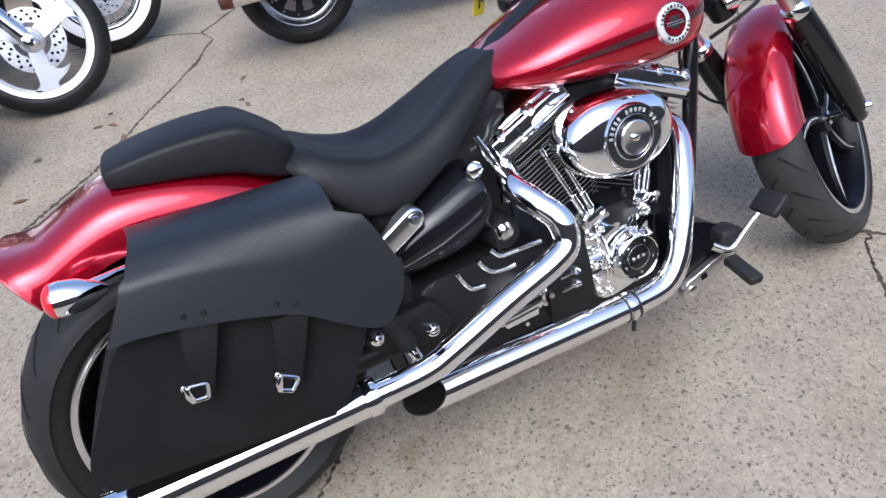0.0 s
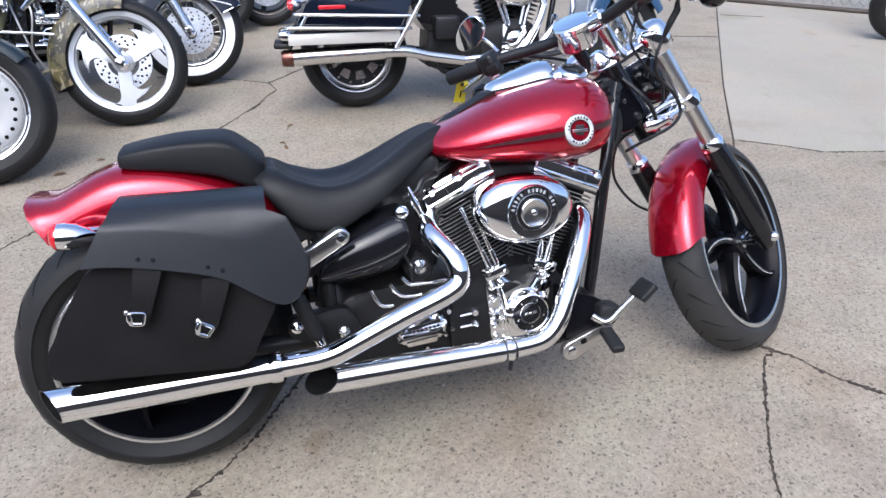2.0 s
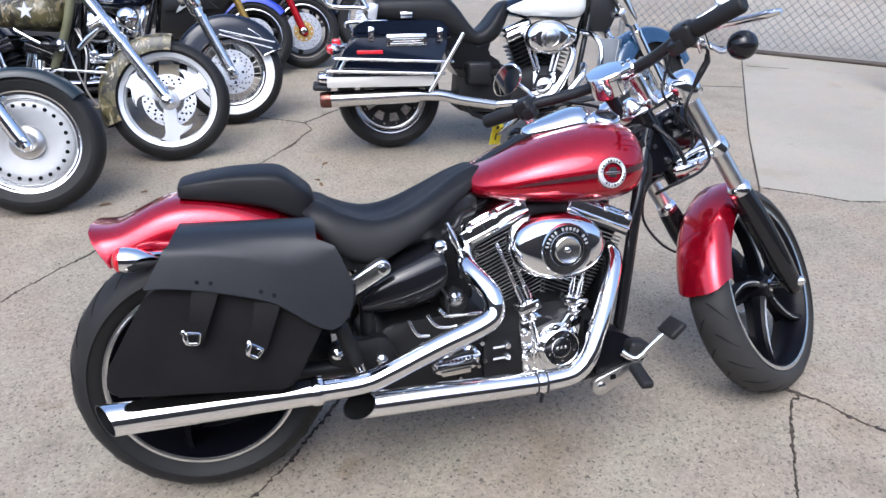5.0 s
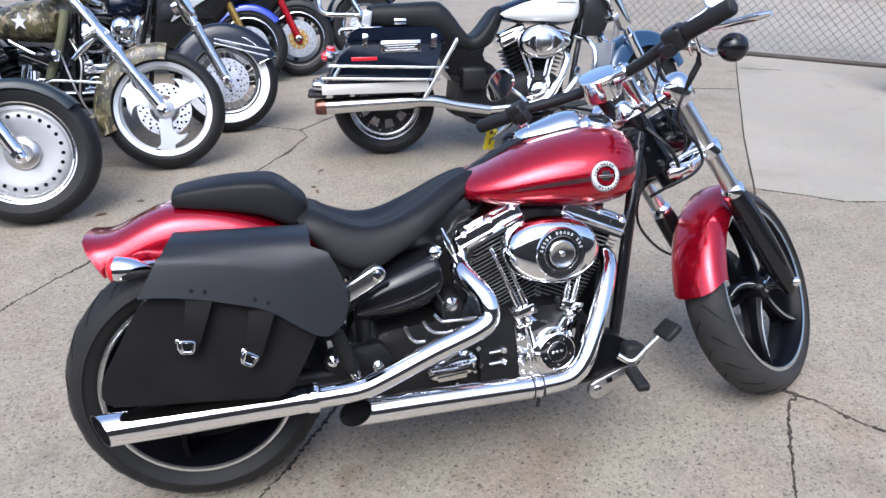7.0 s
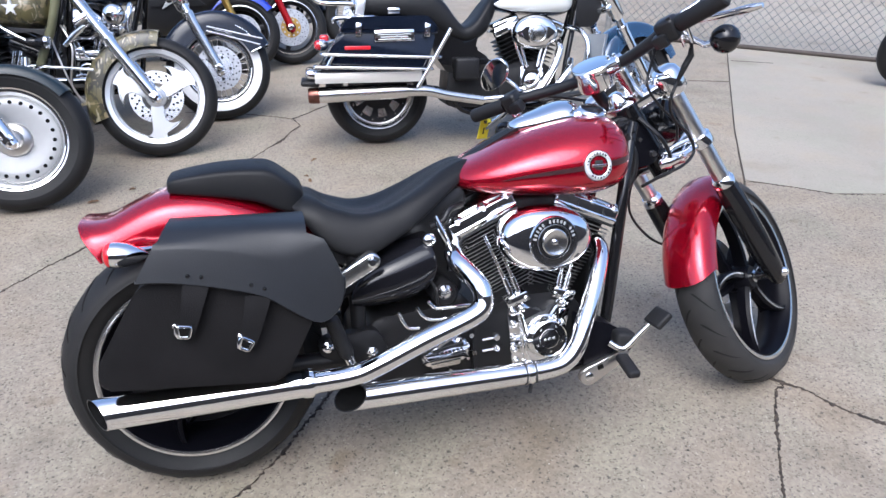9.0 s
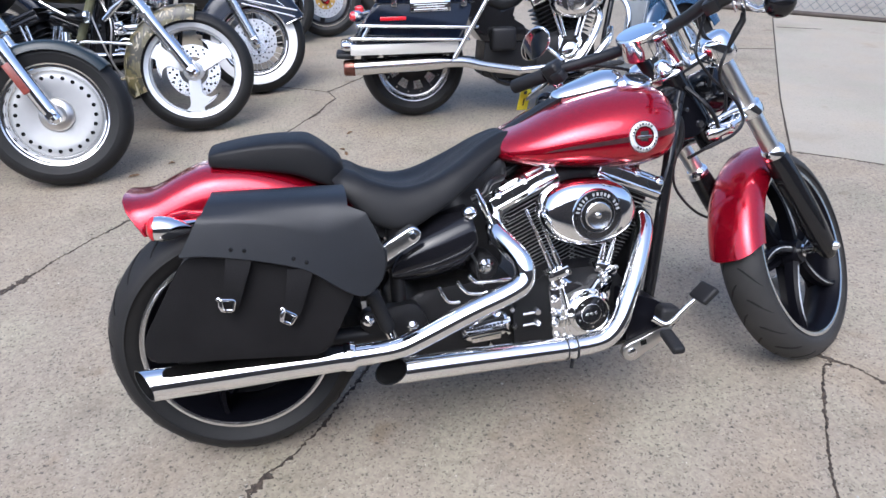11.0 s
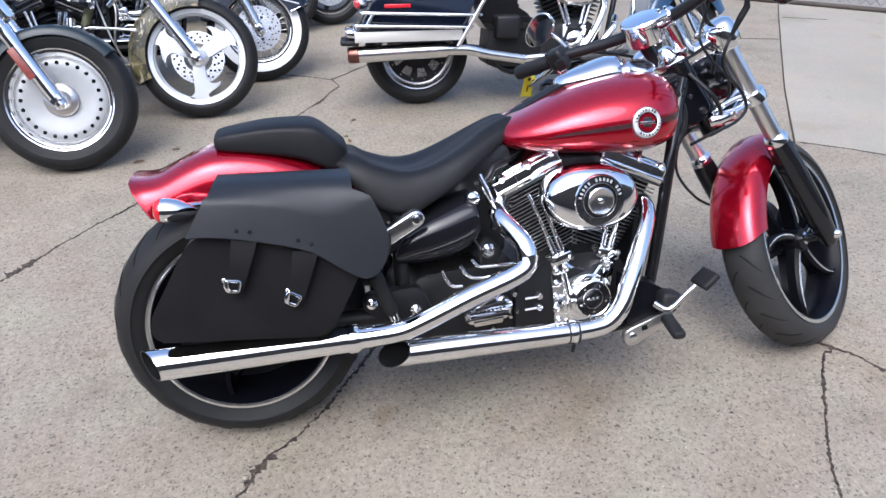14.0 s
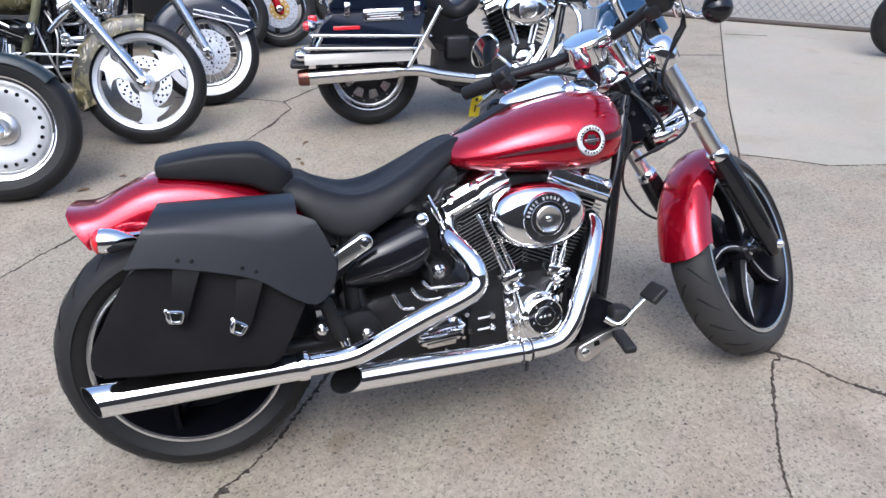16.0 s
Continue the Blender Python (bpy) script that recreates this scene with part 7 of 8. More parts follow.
# sport machines further back
def sportbike(label, front, heading, paint, fork, fairing):
    b = parked(label, front, heading, 8, 1.4)
    G, T, w, ax = front_end(b, lambda p, c, x: sport_wheel(p, c, x, GOLD), 0.3, 14, rake=24, wheelbase=1.4, offset=0.03, half=0.1, leg=0.027, low_mat=fork, up_mat=fork, top=0.66)
    part("front_fender", fender(bmesh.new(), ax, [(0.325, 0), (0.322, 0.035), (0.308, 0.062), (0.27, 0.07)], 40, 150), paint, b, "short mudguard", sharp=60, xf=T)
    part("front_signal", lathe(bmesh.new(), [(0, -0.02), (0.02, -0.018), (0.026, 0), (0.02, 0.016), (0, 0.018)], G(0.08, -0.15, 0.38), (0, -1, 0), 20), AMBER_LENS, b, "amber reflector", xf=T)
    bm = bmesh.new()
    rows = dense([(0.55, 0.1, 0.7, 0.45), (0.7, 0.17, 0.85, 0.3), (0.95, 0.2, 0.95, 0.28), (1.15, 0.19, 1.0, 0.42), (1.32, 0.14, 1.02, 0.62), (1.45, 0.06, 0.95, 0.72)], 5)
    loft(bm, [ring_section(x, w_, zt, zb, power=2.8, n=32) for x, w_, zt, zb in rows])
    fa = part("fairing", bm, SATIN_BLACK, b, "dark sculpted fairing", sharp=60)
    bm = bmesh.new()
    loft(bm, [ring_section(x, w_ + 0.004, zt + 0.004, zt - 0.2, power=2.8, n=32) for x, w_, zt, zb in rows[12:]])
    part("fairing_top", bm, fairing, fa, "glossy painted upper fairing", sharp=60)
    bm = prism(bmesh.new(), rounded([(0.85, 0.48), (1.22, 0.7), (1.3, 0.78), (1.0, 0.7)], 0.02), -0.19, -0.215, 0.004)
    part("fairing_wedge", bm, SILVER if paint is SPORT_BLUE else SATIN_BLACK, fa, "silver side wedge")
    bm = prism(bmesh.new(), rounded([(0.75, 0.5), (1.2, 0.52), (1.05, 0.62), (0.8, 0.62)], 0.02), -0.195, -0.207, 0.003)
    part("fairing_vent", bm, SATIN_BLACK, fa)
    rear = part("wheel", rim_mesh(bmesh.new(), (0, 0, 0.31), 0.218, 0.06), SATIN_BLACK, b, "rear wheel")
    part("tyre", tyre_mesh(bmesh.new(), (0, 0, 0.31), 0.31, 0.18, 0.22), RUBBER, rear, sharp=60)
    bench_seat(b, [(-0.15, 0.05, 0.88, 0.84), (0.0, 0.12, 0.88, 0.76), (0.3, 0.14, 0.8, 0.7), (0.55, 0.1, 0.82, 0.72)])
    bm = tube(bmesh.new(), [(0.0, 0.1, 0.31), (0.5, 0.12, 0.42), (0.95, 0.12, 0.6)], 0.035, 12)
    tube(bm, [(0.0, -0.1, 0.31), (0.5, -0.12, 0.42), (0.95, -0.12, 0.6)], 0.035, 12)
    part("frame_beam", bm, SATIN_STEEL, b, "alloy frame beam")
    return b


sportbike("blue and silver sport motorcycle with gold forks", (0.1, 4.45), -14, SPORT_BLUE, GOLD, SPORT_BLUE)
sportbike("black sport motorcycle with red forks and gold brake rotor", (0.5, 4.66), -14, SATIN_BLACK, SPORT_RED, GLOSS_BLACK)

# light-blue cruiser with much chrome, beyond the white tourer
b = parked("blue cruiser with laced wheel and chrome engine guard", (1.12, 5.0), -14, 9)
G, T, w, ax = front_end(b, lambda p, c, x: wire_wheel(p, c, x, False), 0.325, 15, half=0.11, leg=0.027, cover=CHROME)
part("front_fender", fender(bmesh.new(), ax, [(0.365, 0), (0.361, 0.045), (0.345, 0.08), (0.3, 0.095)], 40, 175), NAVY, b, "navy front mudguard", sharp=60, xf=T)
part("crash_bar", tube(bmesh.new(), spline([(1.1, -0.1, 0.65), (1.2, -0.28, 0.64), (1.26, -0.33, 0.55), (1.26, -0.33, 0.4), (1.18, -0.3, 0.28), (1.08, -0.14, 0.24)], 5), 0.018, 12), CHROME, b, "chrome engine guard")
chassis(b)
vtwin(b, (0.86, 0, 0.31), fins=6)
rear_end(b, NAVY)
teardrop_tank(b, 0.62, 1.16, 0.75, 0.21, 0.18, NAVY, "navy fuel tank")
bench_seat(b, [(0.0, 0.1, 0.78, 0.7), (0.1, 0.14, 0.8, 0.68), (0.3, 0.17, 0.74, 0.62), (0.5, 0.16, 0.74, 0.62), (0.66, 0.08, 0.78, 0.72)])

# ---- black and white touring motorcycle with hard cases ----
HT = -4.0
b = parked("black and white touring motorcycle with hard side cases and chrome guards", (0.93 + 1.62 * math.cos(radians(HT)), 2.54 + 1.62 * math.sin(radians(HT))), HT, 10)
G, T, w, ax = front_end(b, lambda p, c, x: wire_wheel(p, c, x, False), 0.32, 24, half=0.115, leg=0.03, low_mat=CHROME, cover=CHROME, rise=0.22)
part("front_fender", fender(bmesh.new(), ax, [(0.368, 0), (0.364, 0.045), (0.345, 0.085), (0.3, 0.102), (0.262, 0.105)], 28, 178), LIGHT_BLUE, b, "blue front mudguard", sharp=60, xf=T)
for s in (-1, 1):
    part("spot_lamp", lathe(bmesh.new(), [(0, -0.07), (0.04, -0.055), (0.06, 0.0), (0.055, 0.01), (0, 0.02)], G(0.15, s * 0.2, 0.62), (1, 0, 0), 24), CHROME, b, "chrome spot lamp", xf=T)
chassis(b, 0.5)
vtwin(b, (0.87, 0, 0.35), fins=8, tall=0.035)
rear_end(b, GLOSS_BLACK, 0.307, 0.042)
tk = teardrop_tank(b, 0.61, 1.14, 0.775, 0.2, 0.19, NAVY, "black fuel tank with white side panels", panel=WHITE_PAINT)
bench_seat(b, [(-0.11, 0.1, 0.845, 0.74), (-0.09, 0.15, 0.862, 0.73), (0.1, 0.17, 0.869, 0.71), (0.26, 0.17, 0.876, 0.67), (0.31, 0.17, 0.86, 0.64), (0.365, 0.17, 0.806, 0.61), (0.42, 0.17, 0.73, 0.59), (0.47, 0.17, 0.684, 0.58), (0.53, 0.17, 0.716, 0.59), (0.6, 0.15, 0.806, 0.63), (0.64, 0.12, 0.84, 0.69), (0.672, 0.08, 0.842, 0.76)])
bm = bmesh.new()
box(bm, (0.055, -0.178, 0.765), (0.07, 0.012, 0.035), None, 0.006)
part("seat_badge", bm, CHROME, b, "chrome seat bracket")
part("seat_valance", prism(bmesh.new(), rounded([(0.22, 0.7), (0.3, 0.5), (0.36, 0.42), (0.61, 0.42), (0.61, 0.5), (0.53, 0.55), (0.555, 0.64), (0.4, 0.66)], 0.015), 0.13, -0.15, 0.01), GLOSS_BLACK, b, "black panel below the seat")
# side case with lid, latches, markings and guards
cs = part("side_case", prism(bmesh.new(), rounded([(-0.405, 0.4), (0.185, 0.39), (0.262, 0.655), (-0.255, 0.662), (-0.32, 0.56)], 0.03, 5), -0.16, -0.376, 0.02, 4), NAVY, b, "glossy black hard side case", sharp=60)
part("case_lid", prism(bmesh.new(), rounded([(-0.262, 0.655), (0.276, 0.648), (0.262, 0.69), (0.215, 0.737), (-0.2, 0.736), (-0.245, 0.7)], 0.02, 5), -0.15, -0.384, 0.024, 4), NAVY, cs, "rounded case lid", sharp=60)
part("lid_seam", tube(bmesh.new(), [(-0.258, -0.381, 0.655), (0.27, -0.381, 0.648)], 0.003, 6), INK, cs)
for x, z in ((-0.161, 0.67), (0.21, 0.662)):
    bm = bmesh.new()
    box(bm, (x, -0.39, z), (0.032, 0.014, 0.07), turn('Y', 6), 0.005)
    latch = part("latch", bm, CHROME, cs, "chrome latch")
    bm = bmesh.new()
    box(bm, (x, -0.398, z - 0.022), (0.016, 0.004, 0.012), turn('Y', 6), 0.001)
    part("latch_slot", bm, INK, latch)
bm = bmesh.new()
box(bm, (0.03, -0.387, 0.637), (0.215, 0.006, 0.06), turn('Y', -1), 0.004)
pl = part("case_plate", bm, CHROME, cs, "white plate with dark bars")
bm = bmesh.new()
for k in range(4):
    box(bm, (0.03, -0.3905, 0.619 + 0.012 * k), (0.18 - 0.03 * (k % 2), 0.003, 0.0045), turn('Y', -1), 0)
part("plate_mark", bm, WHITE_PLAIN, pl)
bm = bmesh.new()
box(bm, (-0.17, -0.378, 0.576), (0.14, 0.006, 0.02), None, 0.003)
part("reflector", bm, RED_LENS, cs, "red reflector")
bm = prism(bmesh.new(), rounded([(-0.409, 0.394), (0.168, 0.392), (0.18, 0.446), (-0.402, 0.449)], 0.008), -0.36, -0.384, 0.006)
part("case_skirt", bm, SKIRT, cs, "bright lower trim")
for x0, z0, x1, z1 in ((-0.365, 0.546, 0.25, 0.52), (-0.406, 0.482, 0.2, 0.458)):
    rail = part("guard_rail", tube(bmesh.new(), spline([(x0 + 0.01, -0.3, z0), (x0, -0.385, z0), (x0 + 0.05, -0.402, z0 - 0.002), ((x0 + x1) / 2, -0.404, (z0 + z1) / 2), (x1, -0.402, z1), (x1 + 0.03, -0.36, z1)], 5), 0.0085, 10), CHROME, b, "chrome case guard rail")
    part("rail_end", lathe(bmesh.new(), [(0, 0.01), (0.008, 0.009), (0.012, 0), (0, 0)], (x1 + 0.012, -0.404, z1), (0, -1, 0), 12), CHROME, rail)
part("guard_rail", tube(bmesh.new(), [(0.148, -0.405, 0.36), (0.24, -0.41, 0.51), (0.336, -0.405, 0.668)], 0.012, 10), CHROME, b, "chrome stay")
part("guard_rail", tube(bmesh.new(), [(-0.345, -0.395, 0.47), (-0.3, -0.4, 0.545)], 0.01, 10), CHROME, b, "chrome stay")
# exhaust with a copper-coloured tip
mu = part("silencer", tube(bmesh.new(), spline([(0.55, -0.27, 0.265), (0.35, -0.29, 0.3), (0.22, -0.3, 0.33), (0.1, -0.305, 0.336), (0.06, -0.305, 0.336), (-0.4, -0.31, 0.325)], 6), [0.028, 0.028, 0.03, 0.033, 0.042, 0.044], 24), POLISHED, b, "long polished silencer")
part("silencer_tip", lathe(bmesh.new(), [(0.03, 0.055), (0.036, 0.06), (0.043, 0.05), (0.045, 0.0), (0.03, 0.0)], (-0.39, -0.31, 0.325), (-1, 0, -0.02), 28, closed=True), COPPER, mu, "coppery end cap")
part("pipe_bore", lathe(bmesh.new(), [(0, 0.052), (0.032, 0.052), (0.032, 0.045), (0, 0.045)], (-0.39, -0.31, 0.325), (-1, 0, -0.02), 24), BLACK_HOLE, mu, "dark pipe mouth")
part("exhaust", tube(bmesh.new(), spline([(1.04, -0.15, 0.58), (1.03, -0.21, 0.53), (0.972, -0.25, 0.42), (0.9, -0.262, 0.32), (0.8, -0.27, 0.285), (0.55, -0.27, 0.268)], 6), [0.019, 0.021, 0.022, 0.021], 16), CHROME, b, "chrome header pipe")
part("exhaust", tube(bmesh.new(), spline([(1.12, -0.15, 0.47), (1.085, -0.23, 0.425), (1.03, -0.255, 0.362), (0.97, -0.262, 0.305), (0.85, -0.268, 0.28)], 6), [0.02, 0.023, 0.023, 0.02], 16), CHROME, b, "chrome header pipe")
bm = bmesh.new()
box(bm, (0.47, -0.17, 0.44), (0.145, 0.1, 0.13), None, 0.02, 3)
part("side_cover", bm, WRINKLE, b, "black side cover")
tl = part("tail_lamp", lathe(bmesh.new(), [(0, 0.012), (0.018, 0.01), (0.026, 0.0), (0.028, -0.014), (0, -0.014)], (-0.385, -0.2, 0.588), (-1, -0.3, 0), 24), RED_LENS, b, "red tail lamp")
part("lamp_cup", lathe(bmesh.new(), [(0.029, -0.012), (0.031, -0.018), (0.03, -0.04), (0.018, -0.062), (0, -0.066)], (-0.385, -0.2, 0.588), (-1, -0.3, 0), 24), CHROME, tl, "chrome lamp cup")
part("lamp_stay", tube(bmesh.new(), spline([(-0.34, -0.19, 0.595), (-0.3, -0.17, 0.605), (-0.24, -0.14, 0.61), (-0.15, -0.1, 0.61)], 4), 0.011, 10), CHROME, tl, "chrome lamp stay")
bm = bmesh.new()
box(bm, (-0.34, -0.07, 0.62), (0.05, 0.16, 0.045), None, 0.014, 3)
part("brake_lamp", bm, RED_LENS, b, "red brake lamp")
bm = bmesh.new()
box(bm, (-0.42, -0.21, 0.437), (0.075, 0.3, 0.055), turn('Y', 6), 0.022, 4)
part("rear_bumper", bm, CHROME, b, "chrome rear bumper")
bm = bmesh.new()
box(bm, (-0.435, -0.21, 0.39), (0.1, 0.3, 0.03), turn('Y', 4), 0.012, 3)
part("rear_bumper_rubber", bm, GRIP, b, "black bumper strip")
rack = part("luggage_rack", tube(bmesh.new(), spline([(-0.285, -0.24, 0.705), (-0.275, -0.25, 0.728), (-0.17, -0.25, 0.73), (-0.08, -0.25, 0.732), (-0.05, -0.2, 0.735)], 5), 0.011, 12), CHROME, b, "chrome rail above the case")
bm = bmesh.new()
box(bm, (-0.135, -0.235, 0.785), (0.05, 0.02, 0.085), turn('Y', 12), 0.008, 3)
part("rack_hoop", tube(bmesh.new(), spline([(-0.11, 0.1, 0.805), (-0.12, 0.27, 0.811), (-0.2, 0.3, 0.815), (-0.32, 0.3, 0.82), (-0.376, 0.3, 0.84), (-0.398, 0.3, 0.885), (-0.41, 0.3, 0.96)], 5), 0.013, 12), CHROME, rack, "chrome hoop of the rack")
part("rack_end", bm, BRIGHT_RIM, rack, "pale upright end of the rack")
part("crash_bar", tube(bmesh.new(), spline([(1.12, -0.08, 0.66), (1.16, -0.2, 0.64), (1.18, -0.27, 0.56), (1.17, -0.28, 0.42), (1.12, -0.24, 0.3), (1.05, -0.12, 0.22)], 6), 0.015, 14), CHROME, b, "chrome engine guard")
bm = bmesh.new()
grid = [[V(1.2 + 0.05 * v + 0.06 * math.sin(3.1 * (y + 0.36) / 0.28), y, 0.24 + 0.38 * v) for v in np.linspace(0, 1, 8)] for y in np.linspace(-0.36, -0.08, 9)]
part("leg_shield", sheet(bm, grid, 0.006), SHIELD, b, "pale grey leg shield")
bm = prism(bmesh.new(), rounded([(1.17, 0.66), (1.3, 0.66), (1.34, 0.76), (1.3, 0.9), (1.18, 0.88)], 0.03), 0.06, -0.07, 0.02, 3)
part("neck_cover", bm, SATIN_BLACK, b, "black cover at the steering head")
bm = bmesh.new()
box(bm, (1.0, -0.34, 0.28), (0.26, 0.1, 0.02), turn('Y', -8), 0.01, 3)
part("floorboard", bm, GRIP, b, "black floorboard")
bm = bmesh.new()
box(bm, (1.2, -0.36, 0.42), (0.06, 0.06, 0.02), turn('Y', -40), 0.008, 3)
part("brake_pedal", bm, GRIP, b, "black brake pedal pad")

# ---- chain-link fence and what stands beyond ----
P0, P1 = V(3.8, 5.4, 0), V(10.5, 0.0, 0)
fd_dir = (P1 - P0).normalized()
fence = new("fence")
fence.location = P0
tagged(fence, "galvanised chain-link fence with a low brown bottom rail", "fence")
L = (P1 - P0).length
pitch, top_z = 0.083, 1.8
wires = int(L / pitch)
verts, faces = [], []
perp = V(-fd_dir.y, fd_dir.x, 0)
for k in range(wires):
    nseg = int((top_z - 0.06) / (pitch / 1.0))
    for phase in (0, 1):
        start = len(verts)
        for j in range(nseg + 1):
            side = (j + phase) % 2
            p = fd_dir * (k * pitch + side * pitch) + V(0, 0, 0.06 + j * pitch) + perp * (0.003 if side else -0.003)
            for q in (fd_dir * 0.0042, perp * 0.0042, fd_dir * -0.0042, perp * -0.0042):
                verts.append(p + q)
        for j in range(nseg):
            a = start + 4 * j
            for m in range(4):
                faces.append((a + m, a + (m + 1) % 4, a + 4 + (m + 1) % 4, a + 4 + m))
me = bpy.data.meshes.new("fence_mesh")
me.from_pydata([tuple(v) for v in verts], [], faces)
me.materials.append(GALV)
net = new("fence_mesh", me)
net.parent = fence
net["kind"] = "stuff"
part("bottom_rail", tube(bmesh.new(), [V(0, 0, 0.022), fd_dir * L + V(0, 0, 0.022)], 0.023, 12), RUST, fence, "weathered brown bottom rail")
part("top_rail", tube(bmesh.new(), [V(0, 0, top_z), fd_dir * L + V(0, 0, top_z)], 0.022, 12), GALV, fence, "galvanised top rail")
for d in (0.02, 3.0, 6.0, L - 0.02):
    part("fence_post", tube(bmesh.new(), [fd_dir * d + V(0, 0, 0), fd_dir * d + V(0, 0, top_z + 0.05)], 0.03, 16), GALV, fence, "galvanised post")


def quad_bike(at, heading):
    """A four-wheeled all-terrain machine on fat tyres."""
    q = new("quad_bike")
    q.matrix_basis = Matrix.Translation((*at, 0)) @ Matrix.Rotation(radians(heading), 4, 'Z')
    tagged(q, "dark all-terrain quad bike on fat knobbly tyres", "quad bike", "quad bikes beyond the fence")
    for x in (-0.6, 0.6):
        for y in (-0.42, 0.42):
            c = V(x, y, 0.31)
            w = part("wheel", rim_mesh(bmesh.new(), c, 0.16, 0.09), SATIN_BLACK, q, "black wheel")
            part("tyre", tyre_mesh(bmesh.new(), c, 0.295, 0.23, 0.162, 48), RUBBER, w, "fat knobbly tyre", sharp=60)
            bm = bmesh.new()
            for k in range(20):
                a = 2 * math.pi * k / 20
                for yy in (-0.07, 0.0, 0.07):
                    aa = a + (0.08 if yy == 0 else 0)
                    box(bm, c + V(math.cos(aa) * 0.3, yy, math.sin(aa) * 0.3), (0.022, 0.045, 0.03), turn('Y', 90 - math.degrees(aa)), 0)
            part("tread", bm, RUBBER, w)["kind"] = "stuff"
            part("axle_arm", tube(bmesh.new(), [(x * 0.8, y * 0.25, 0.42), c], 0.025, 8), SATIN_BLACK, q)
    bm = bmesh.new()
    rows = dense([(-0.75, 0.3, 0.72, 0.6), (-0.5, 0.45, 0.82, 0.6), (0.0, 0.25, 0.78, 0.38), (0.45, 0.42, 0.85, 0.6), (0.8, 0.3, 0.78, 0.6)], 5)
    loft(bm, [ring_section(x, w_, zt, zb, power=3, n=28) for x, w_, zt, zb in rows])
    part("body", bm, SATIN_BLACK, q, "dark plastic body", sharp=60)
    bm = bmesh.new()
    box(bm, (0, 0, 0.4), (0.9, 0.22, 0.26), None, 0.05, 3)
    part("engine_block", bm, WRINKLE, q)
    part("handlebar", tube(bmesh.new(), spline([(0.25, -0.38, 1.02), (0.35, -0.15, 1.0), (0.35, 0.15, 1.0), (0.25, 0.38, 1.02)], 5), 0.014, 10), SATIN_BLACK, q)
    return q


quad_bike((7.75, 9.1), 75)
quad_bike((9.25, 8.3), 75)

# one more machine along the fence, of which little but the front wheel shows
b = parked("dark motorcycle with laced front wheel standing along the fence", (5.33, 3.0), 150, 8)
G, T, w, ax = front_end(b, lambda p, c, x: wire_wheel(p, c, x, False, 0.325, 0.235), 0.325, 12, half=0.095, leg=0.022)
part("front_fender", fender(bmesh.new(), ax, [(0.355, 0), (0.352, 0.035), (0.34, 0.06), (0.31, 0.068)], 70, 150), GLOSS_BLACK, b, "short black mudguard", sharp=60, xf=T)
chassis(b)
vtwin(b, (0.86, 0, 0.31), fins=6)
rear_end(b, GLOSS_BLACK)
teardrop_tank(b, 0.62, 1.16, 0.75, 0.2, 0.18, GLOSS_BLACK, "black fuel tank")
bench_seat(b, [(0.0, 0.1, 0.78, 0.7), (0.1, 0.14, 0.8, 0.68), (0.3, 0.17, 0.74, 0.62), (0.5, 0.16, 0.74, 0.62), (0.66, 0.08, 0.78, 0.72)])

# yellow kerb block and strip of grass far back
bm = bmesh.new()
box(bm, (4.75, 10.5, 0.07), (0.5, 0.16, 0.14), turn('Z', -35), 0.03, 2)
tagged(part("wheel_stop", bm, YELLOW_TAG), "yellow-painted concrete wheel stop", "wheel stop")
GRASS = material("grass_blades", (0.06, 0.11, 0.025), 0.8, vary=0.5, scale=3, second=(0.12, 0.13, 0.04))
rnd = random.Random(5)
verts, faces = [], []
for k in range(7000):
    t = rnd.random()
    x, y = 0.2 + 3.2 * t + rnd.uniform(-0.2, 0.2), 10.2 + rnd.uniform(0, 1.4) - 0.2 * t
    h, a, w_ = rnd.uniform(0.04, 0.11), rnd.uniform(0, 6.28), 0.006
    i = len(verts)
    verts += [(x - w_ * math.cos(a), y - w_ * math.sin(a), 0), (x + w_ * math.cos(a), y + w_ * math.sin(a), 0), (x + rnd.uniform(-0.03, 0.03), y + rnd.uniform(-0.03, 0.03), h)]
    faces.append((i, i + 1, i + 2))
me = bpy.data.meshes.new("grass")
me.from_pydata(verts, [], faces)
me.materials.append(GRASS)
tagged(new("grass", me), "strip of short green grass at the yard's edge", "grass", kind="stuff")
# dry leaves and grit
for k in range(11):
    x, y = rnd.uniform(-0.75, 0.5), rnd.uniform(1.75, 2.35)
    bm = bmesh.new()
    a, big = rnd.uniform(0, 360), rnd.uniform(0.5, 1.1)
    grid = []
    for i in range(7):
        u = i / 6
        half = 0.012 * math.sin(math.pi * (0.06 + 0.88 * u)) * rnd.uniform(0.7, 1.25)
        bow = 0.008 * math.sin(2.4 * u) * rnd.uniform(0.3, 1)
        grid.append([V((u - 0.5) * 0.055 * big, half * big * j + 0.004 * math.sin(3 * u), 0.002 + bow * abs(j) + 0.003 * u * rnd.random()) for j in (-1, -0.4, 0.3, 1)])
    sheet(bm, grid, 0.0008)
    lf = part("dry_leaf", bm, DRY_LEAF, xf=Matrix.Translation((x, y, 0.001)) @ Matrix.Rotation(radians(a), 4, 'Z'))
    tagged(lf, "curled dry brown leaf on the concrete", "leaf", "leaves on the ground")

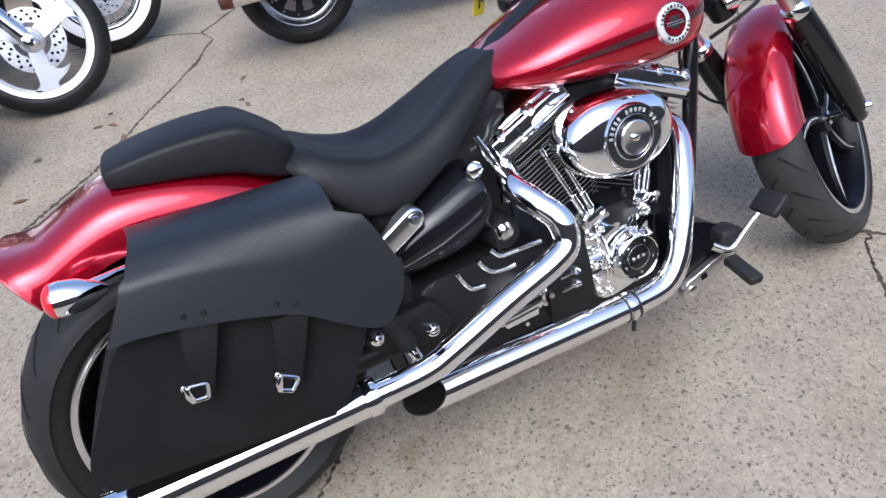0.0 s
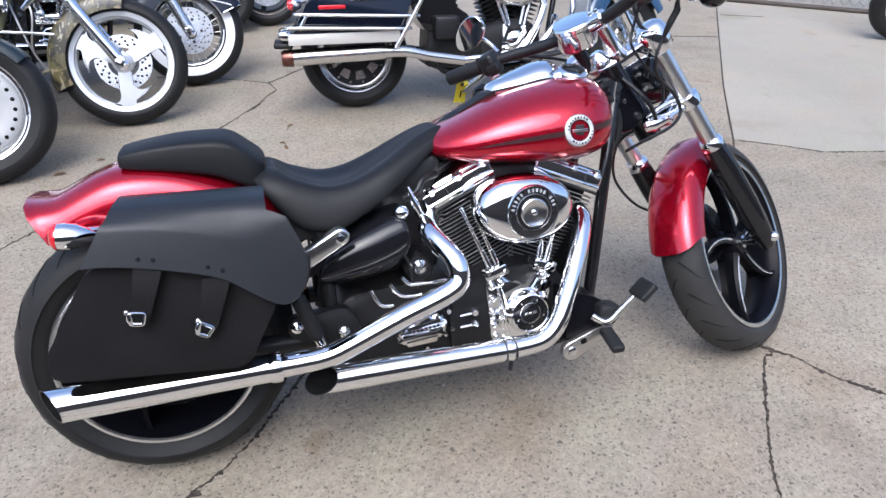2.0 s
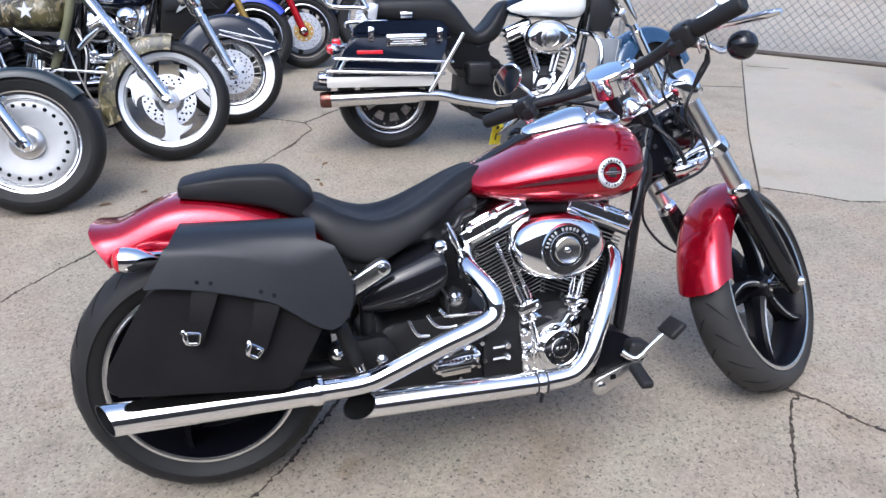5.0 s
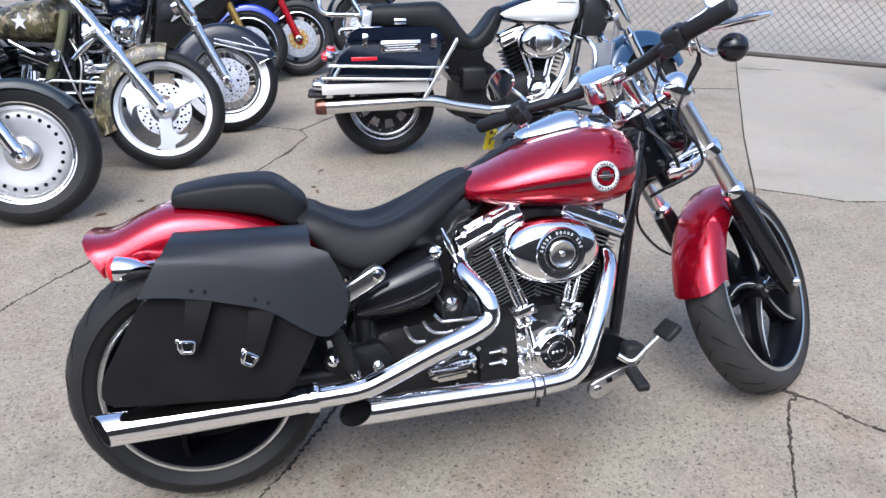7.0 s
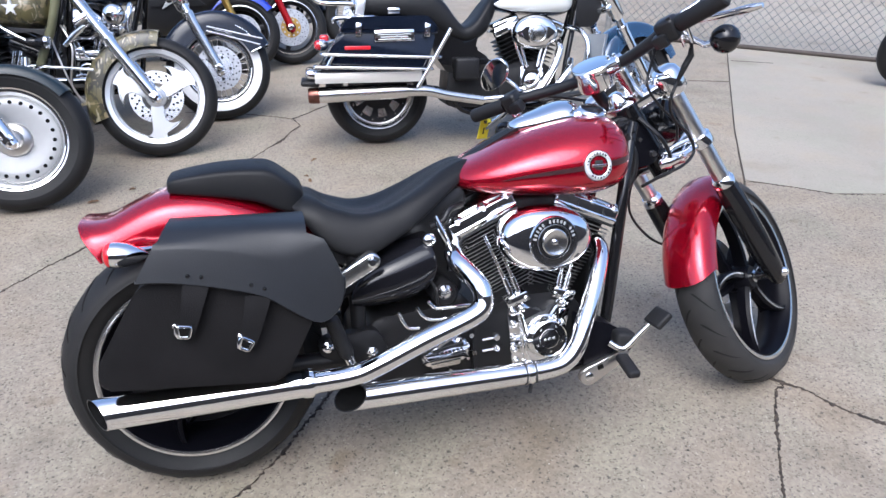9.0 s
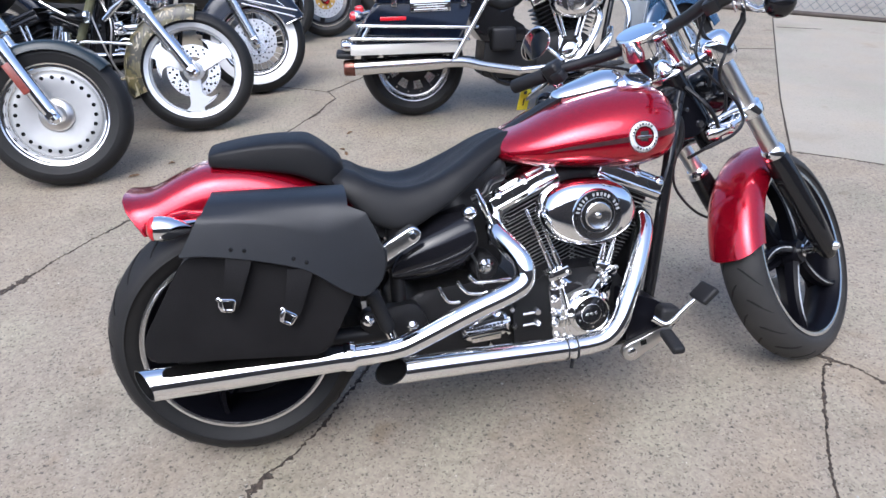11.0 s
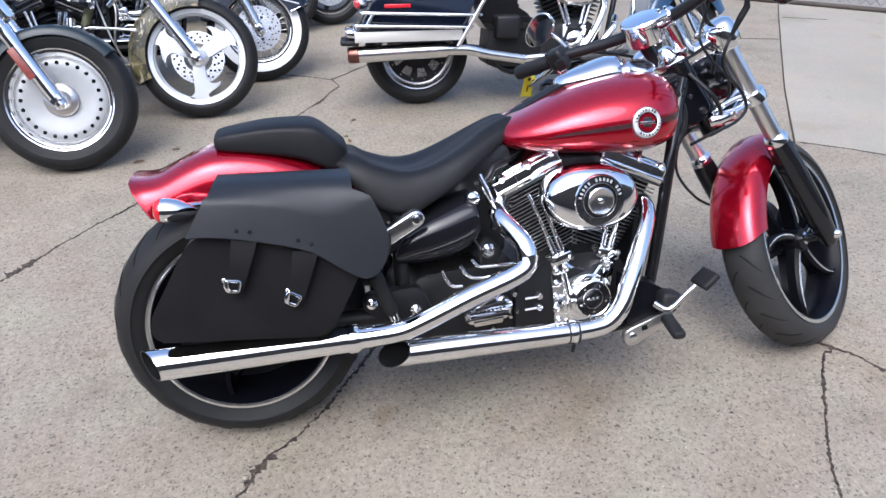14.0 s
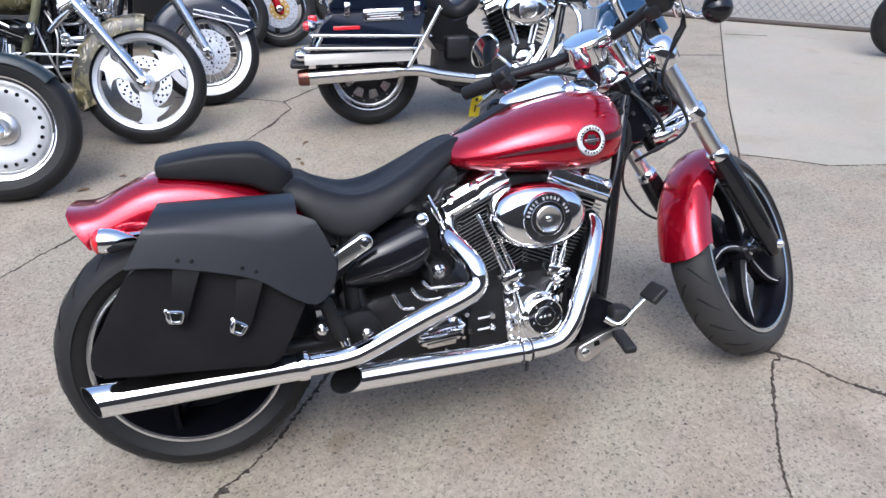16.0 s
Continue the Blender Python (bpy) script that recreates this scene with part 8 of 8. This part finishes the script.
# added walls, never in view: they close the yard and darken chrome reflections
BRICK = material("brown_block_wall", (0.13, 0.1, 0.075), 0.85, vary=0.3, scale=3, grain=0.3, grain_scale=60)
bm = bmesh.new()
box(bm, (0, -6.2, 1.9), (44, 0.4, 3.8), None, 0.02)
tagged(part("unseen_wall_south", bm, BRICK), "plain brown wall added out of view, for reflections", "wall", kind="structure")
bm = bmesh.new()
box(bm, (-16.2, 3, 1.7), (0.4, 24, 3.4), None, 0.02)
tagged(part("unseen_wall_west", bm, BRICK), "plain brown wall added out of view, for reflections", "wall", kind="structure")

# crumbs of concrete along the cracks
rnd = random.Random(23)
verts, faces = [], []
for x0, y0, z0, wd in CRUMB_SPOTS:
    for k in range(2):
        if rnd.random() < 0.45:
            continue
        q = rnd.uniform(0.001, 0.0035) * (1.8 if rnd.random() < 0.08 else 1)
        x, y = x0 + rnd.gauss(0, wd * 0.7), y0 + rnd.gauss(0, wd * 0.7)
        i, a = len(verts), rnd.uniform(0, 6.28)
        for j in range(5):
            verts.append((x + math.cos(a + j * 1.257) * q * rnd.uniform(0.7, 1.3), y + math.sin(a + j * 1.257) * q * rnd.uniform(0.7, 1.3), z0 + 0.0005))
        verts.append((x, y, z0 + 0.001 + q * rnd.uniform(0.6, 1.0)))
        faces += [(i + j, i + (j + 1) % 5, i + 5) for j in range(5)]
crumb_me = bpy.data.meshes.new("crumbs")
crumb_me.from_pydata(verts, [], faces)
tagged(new("crumbs", crumb_me), "crumbled bits of concrete along the cracks", "grit", kind="stuff")

# loose grit on the concrete
rnd = random.Random(11)
verts, faces = [], []
for k in range(2600):
    x, y = rnd.uniform(-1.4, 2.6), rnd.uniform(-1.0, 3.2)
    q = rnd.uniform(0.0008, 0.0026) if k % 9 else rnd.uniform(0.003, 0.005)
    i = len(verts)
    a = rnd.uniform(0, 6.28)
    for j in range(5):
        verts.append((x + math.cos(a + j * 1.257) * q * rnd.uniform(0.7, 1.3), y + math.sin(a + j * 1.257) * q * rnd.uniform(0.7, 1.3), 0))
    verts.append((x, y, q * rnd.uniform(0.5, 0.9)))
    faces += [(i + j, i + (j + 1) % 5, i + 5) for j in range(5)]
me = bpy.data.meshes.new("grit")
me.from_pydata(verts, [], faces)
GRIT = bpy.data.materials.new("mixed_grit")
GRIT.use_nodes = True
gn = GRIT.node_tree
geo = gn.nodes.new("ShaderNodeNewGeometry")
ramp = gn.nodes.new("ShaderNodeValToRGB")
ramp.color_ramp.elements[0].color, ramp.color_ramp.elements[1].color = (0.03, 0.026, 0.022, 1), (0.5, 0.46, 0.4, 1)
gn.links.new(geo.outputs["Random Per Island"], ramp.inputs[0])
gn.links.new(ramp.outputs[0], gn.nodes["Principled BSDF"].inputs["Base Color"])
gn.nodes["Principled BSDF"].inputs["Roughness"].default_value = 0.9
me.materials.append(GRIT)
tagged(new("grit", me), "fine loose grit scattered over the concrete", "grit", kind="stuff")
crumb_me.materials.append(GRIT)
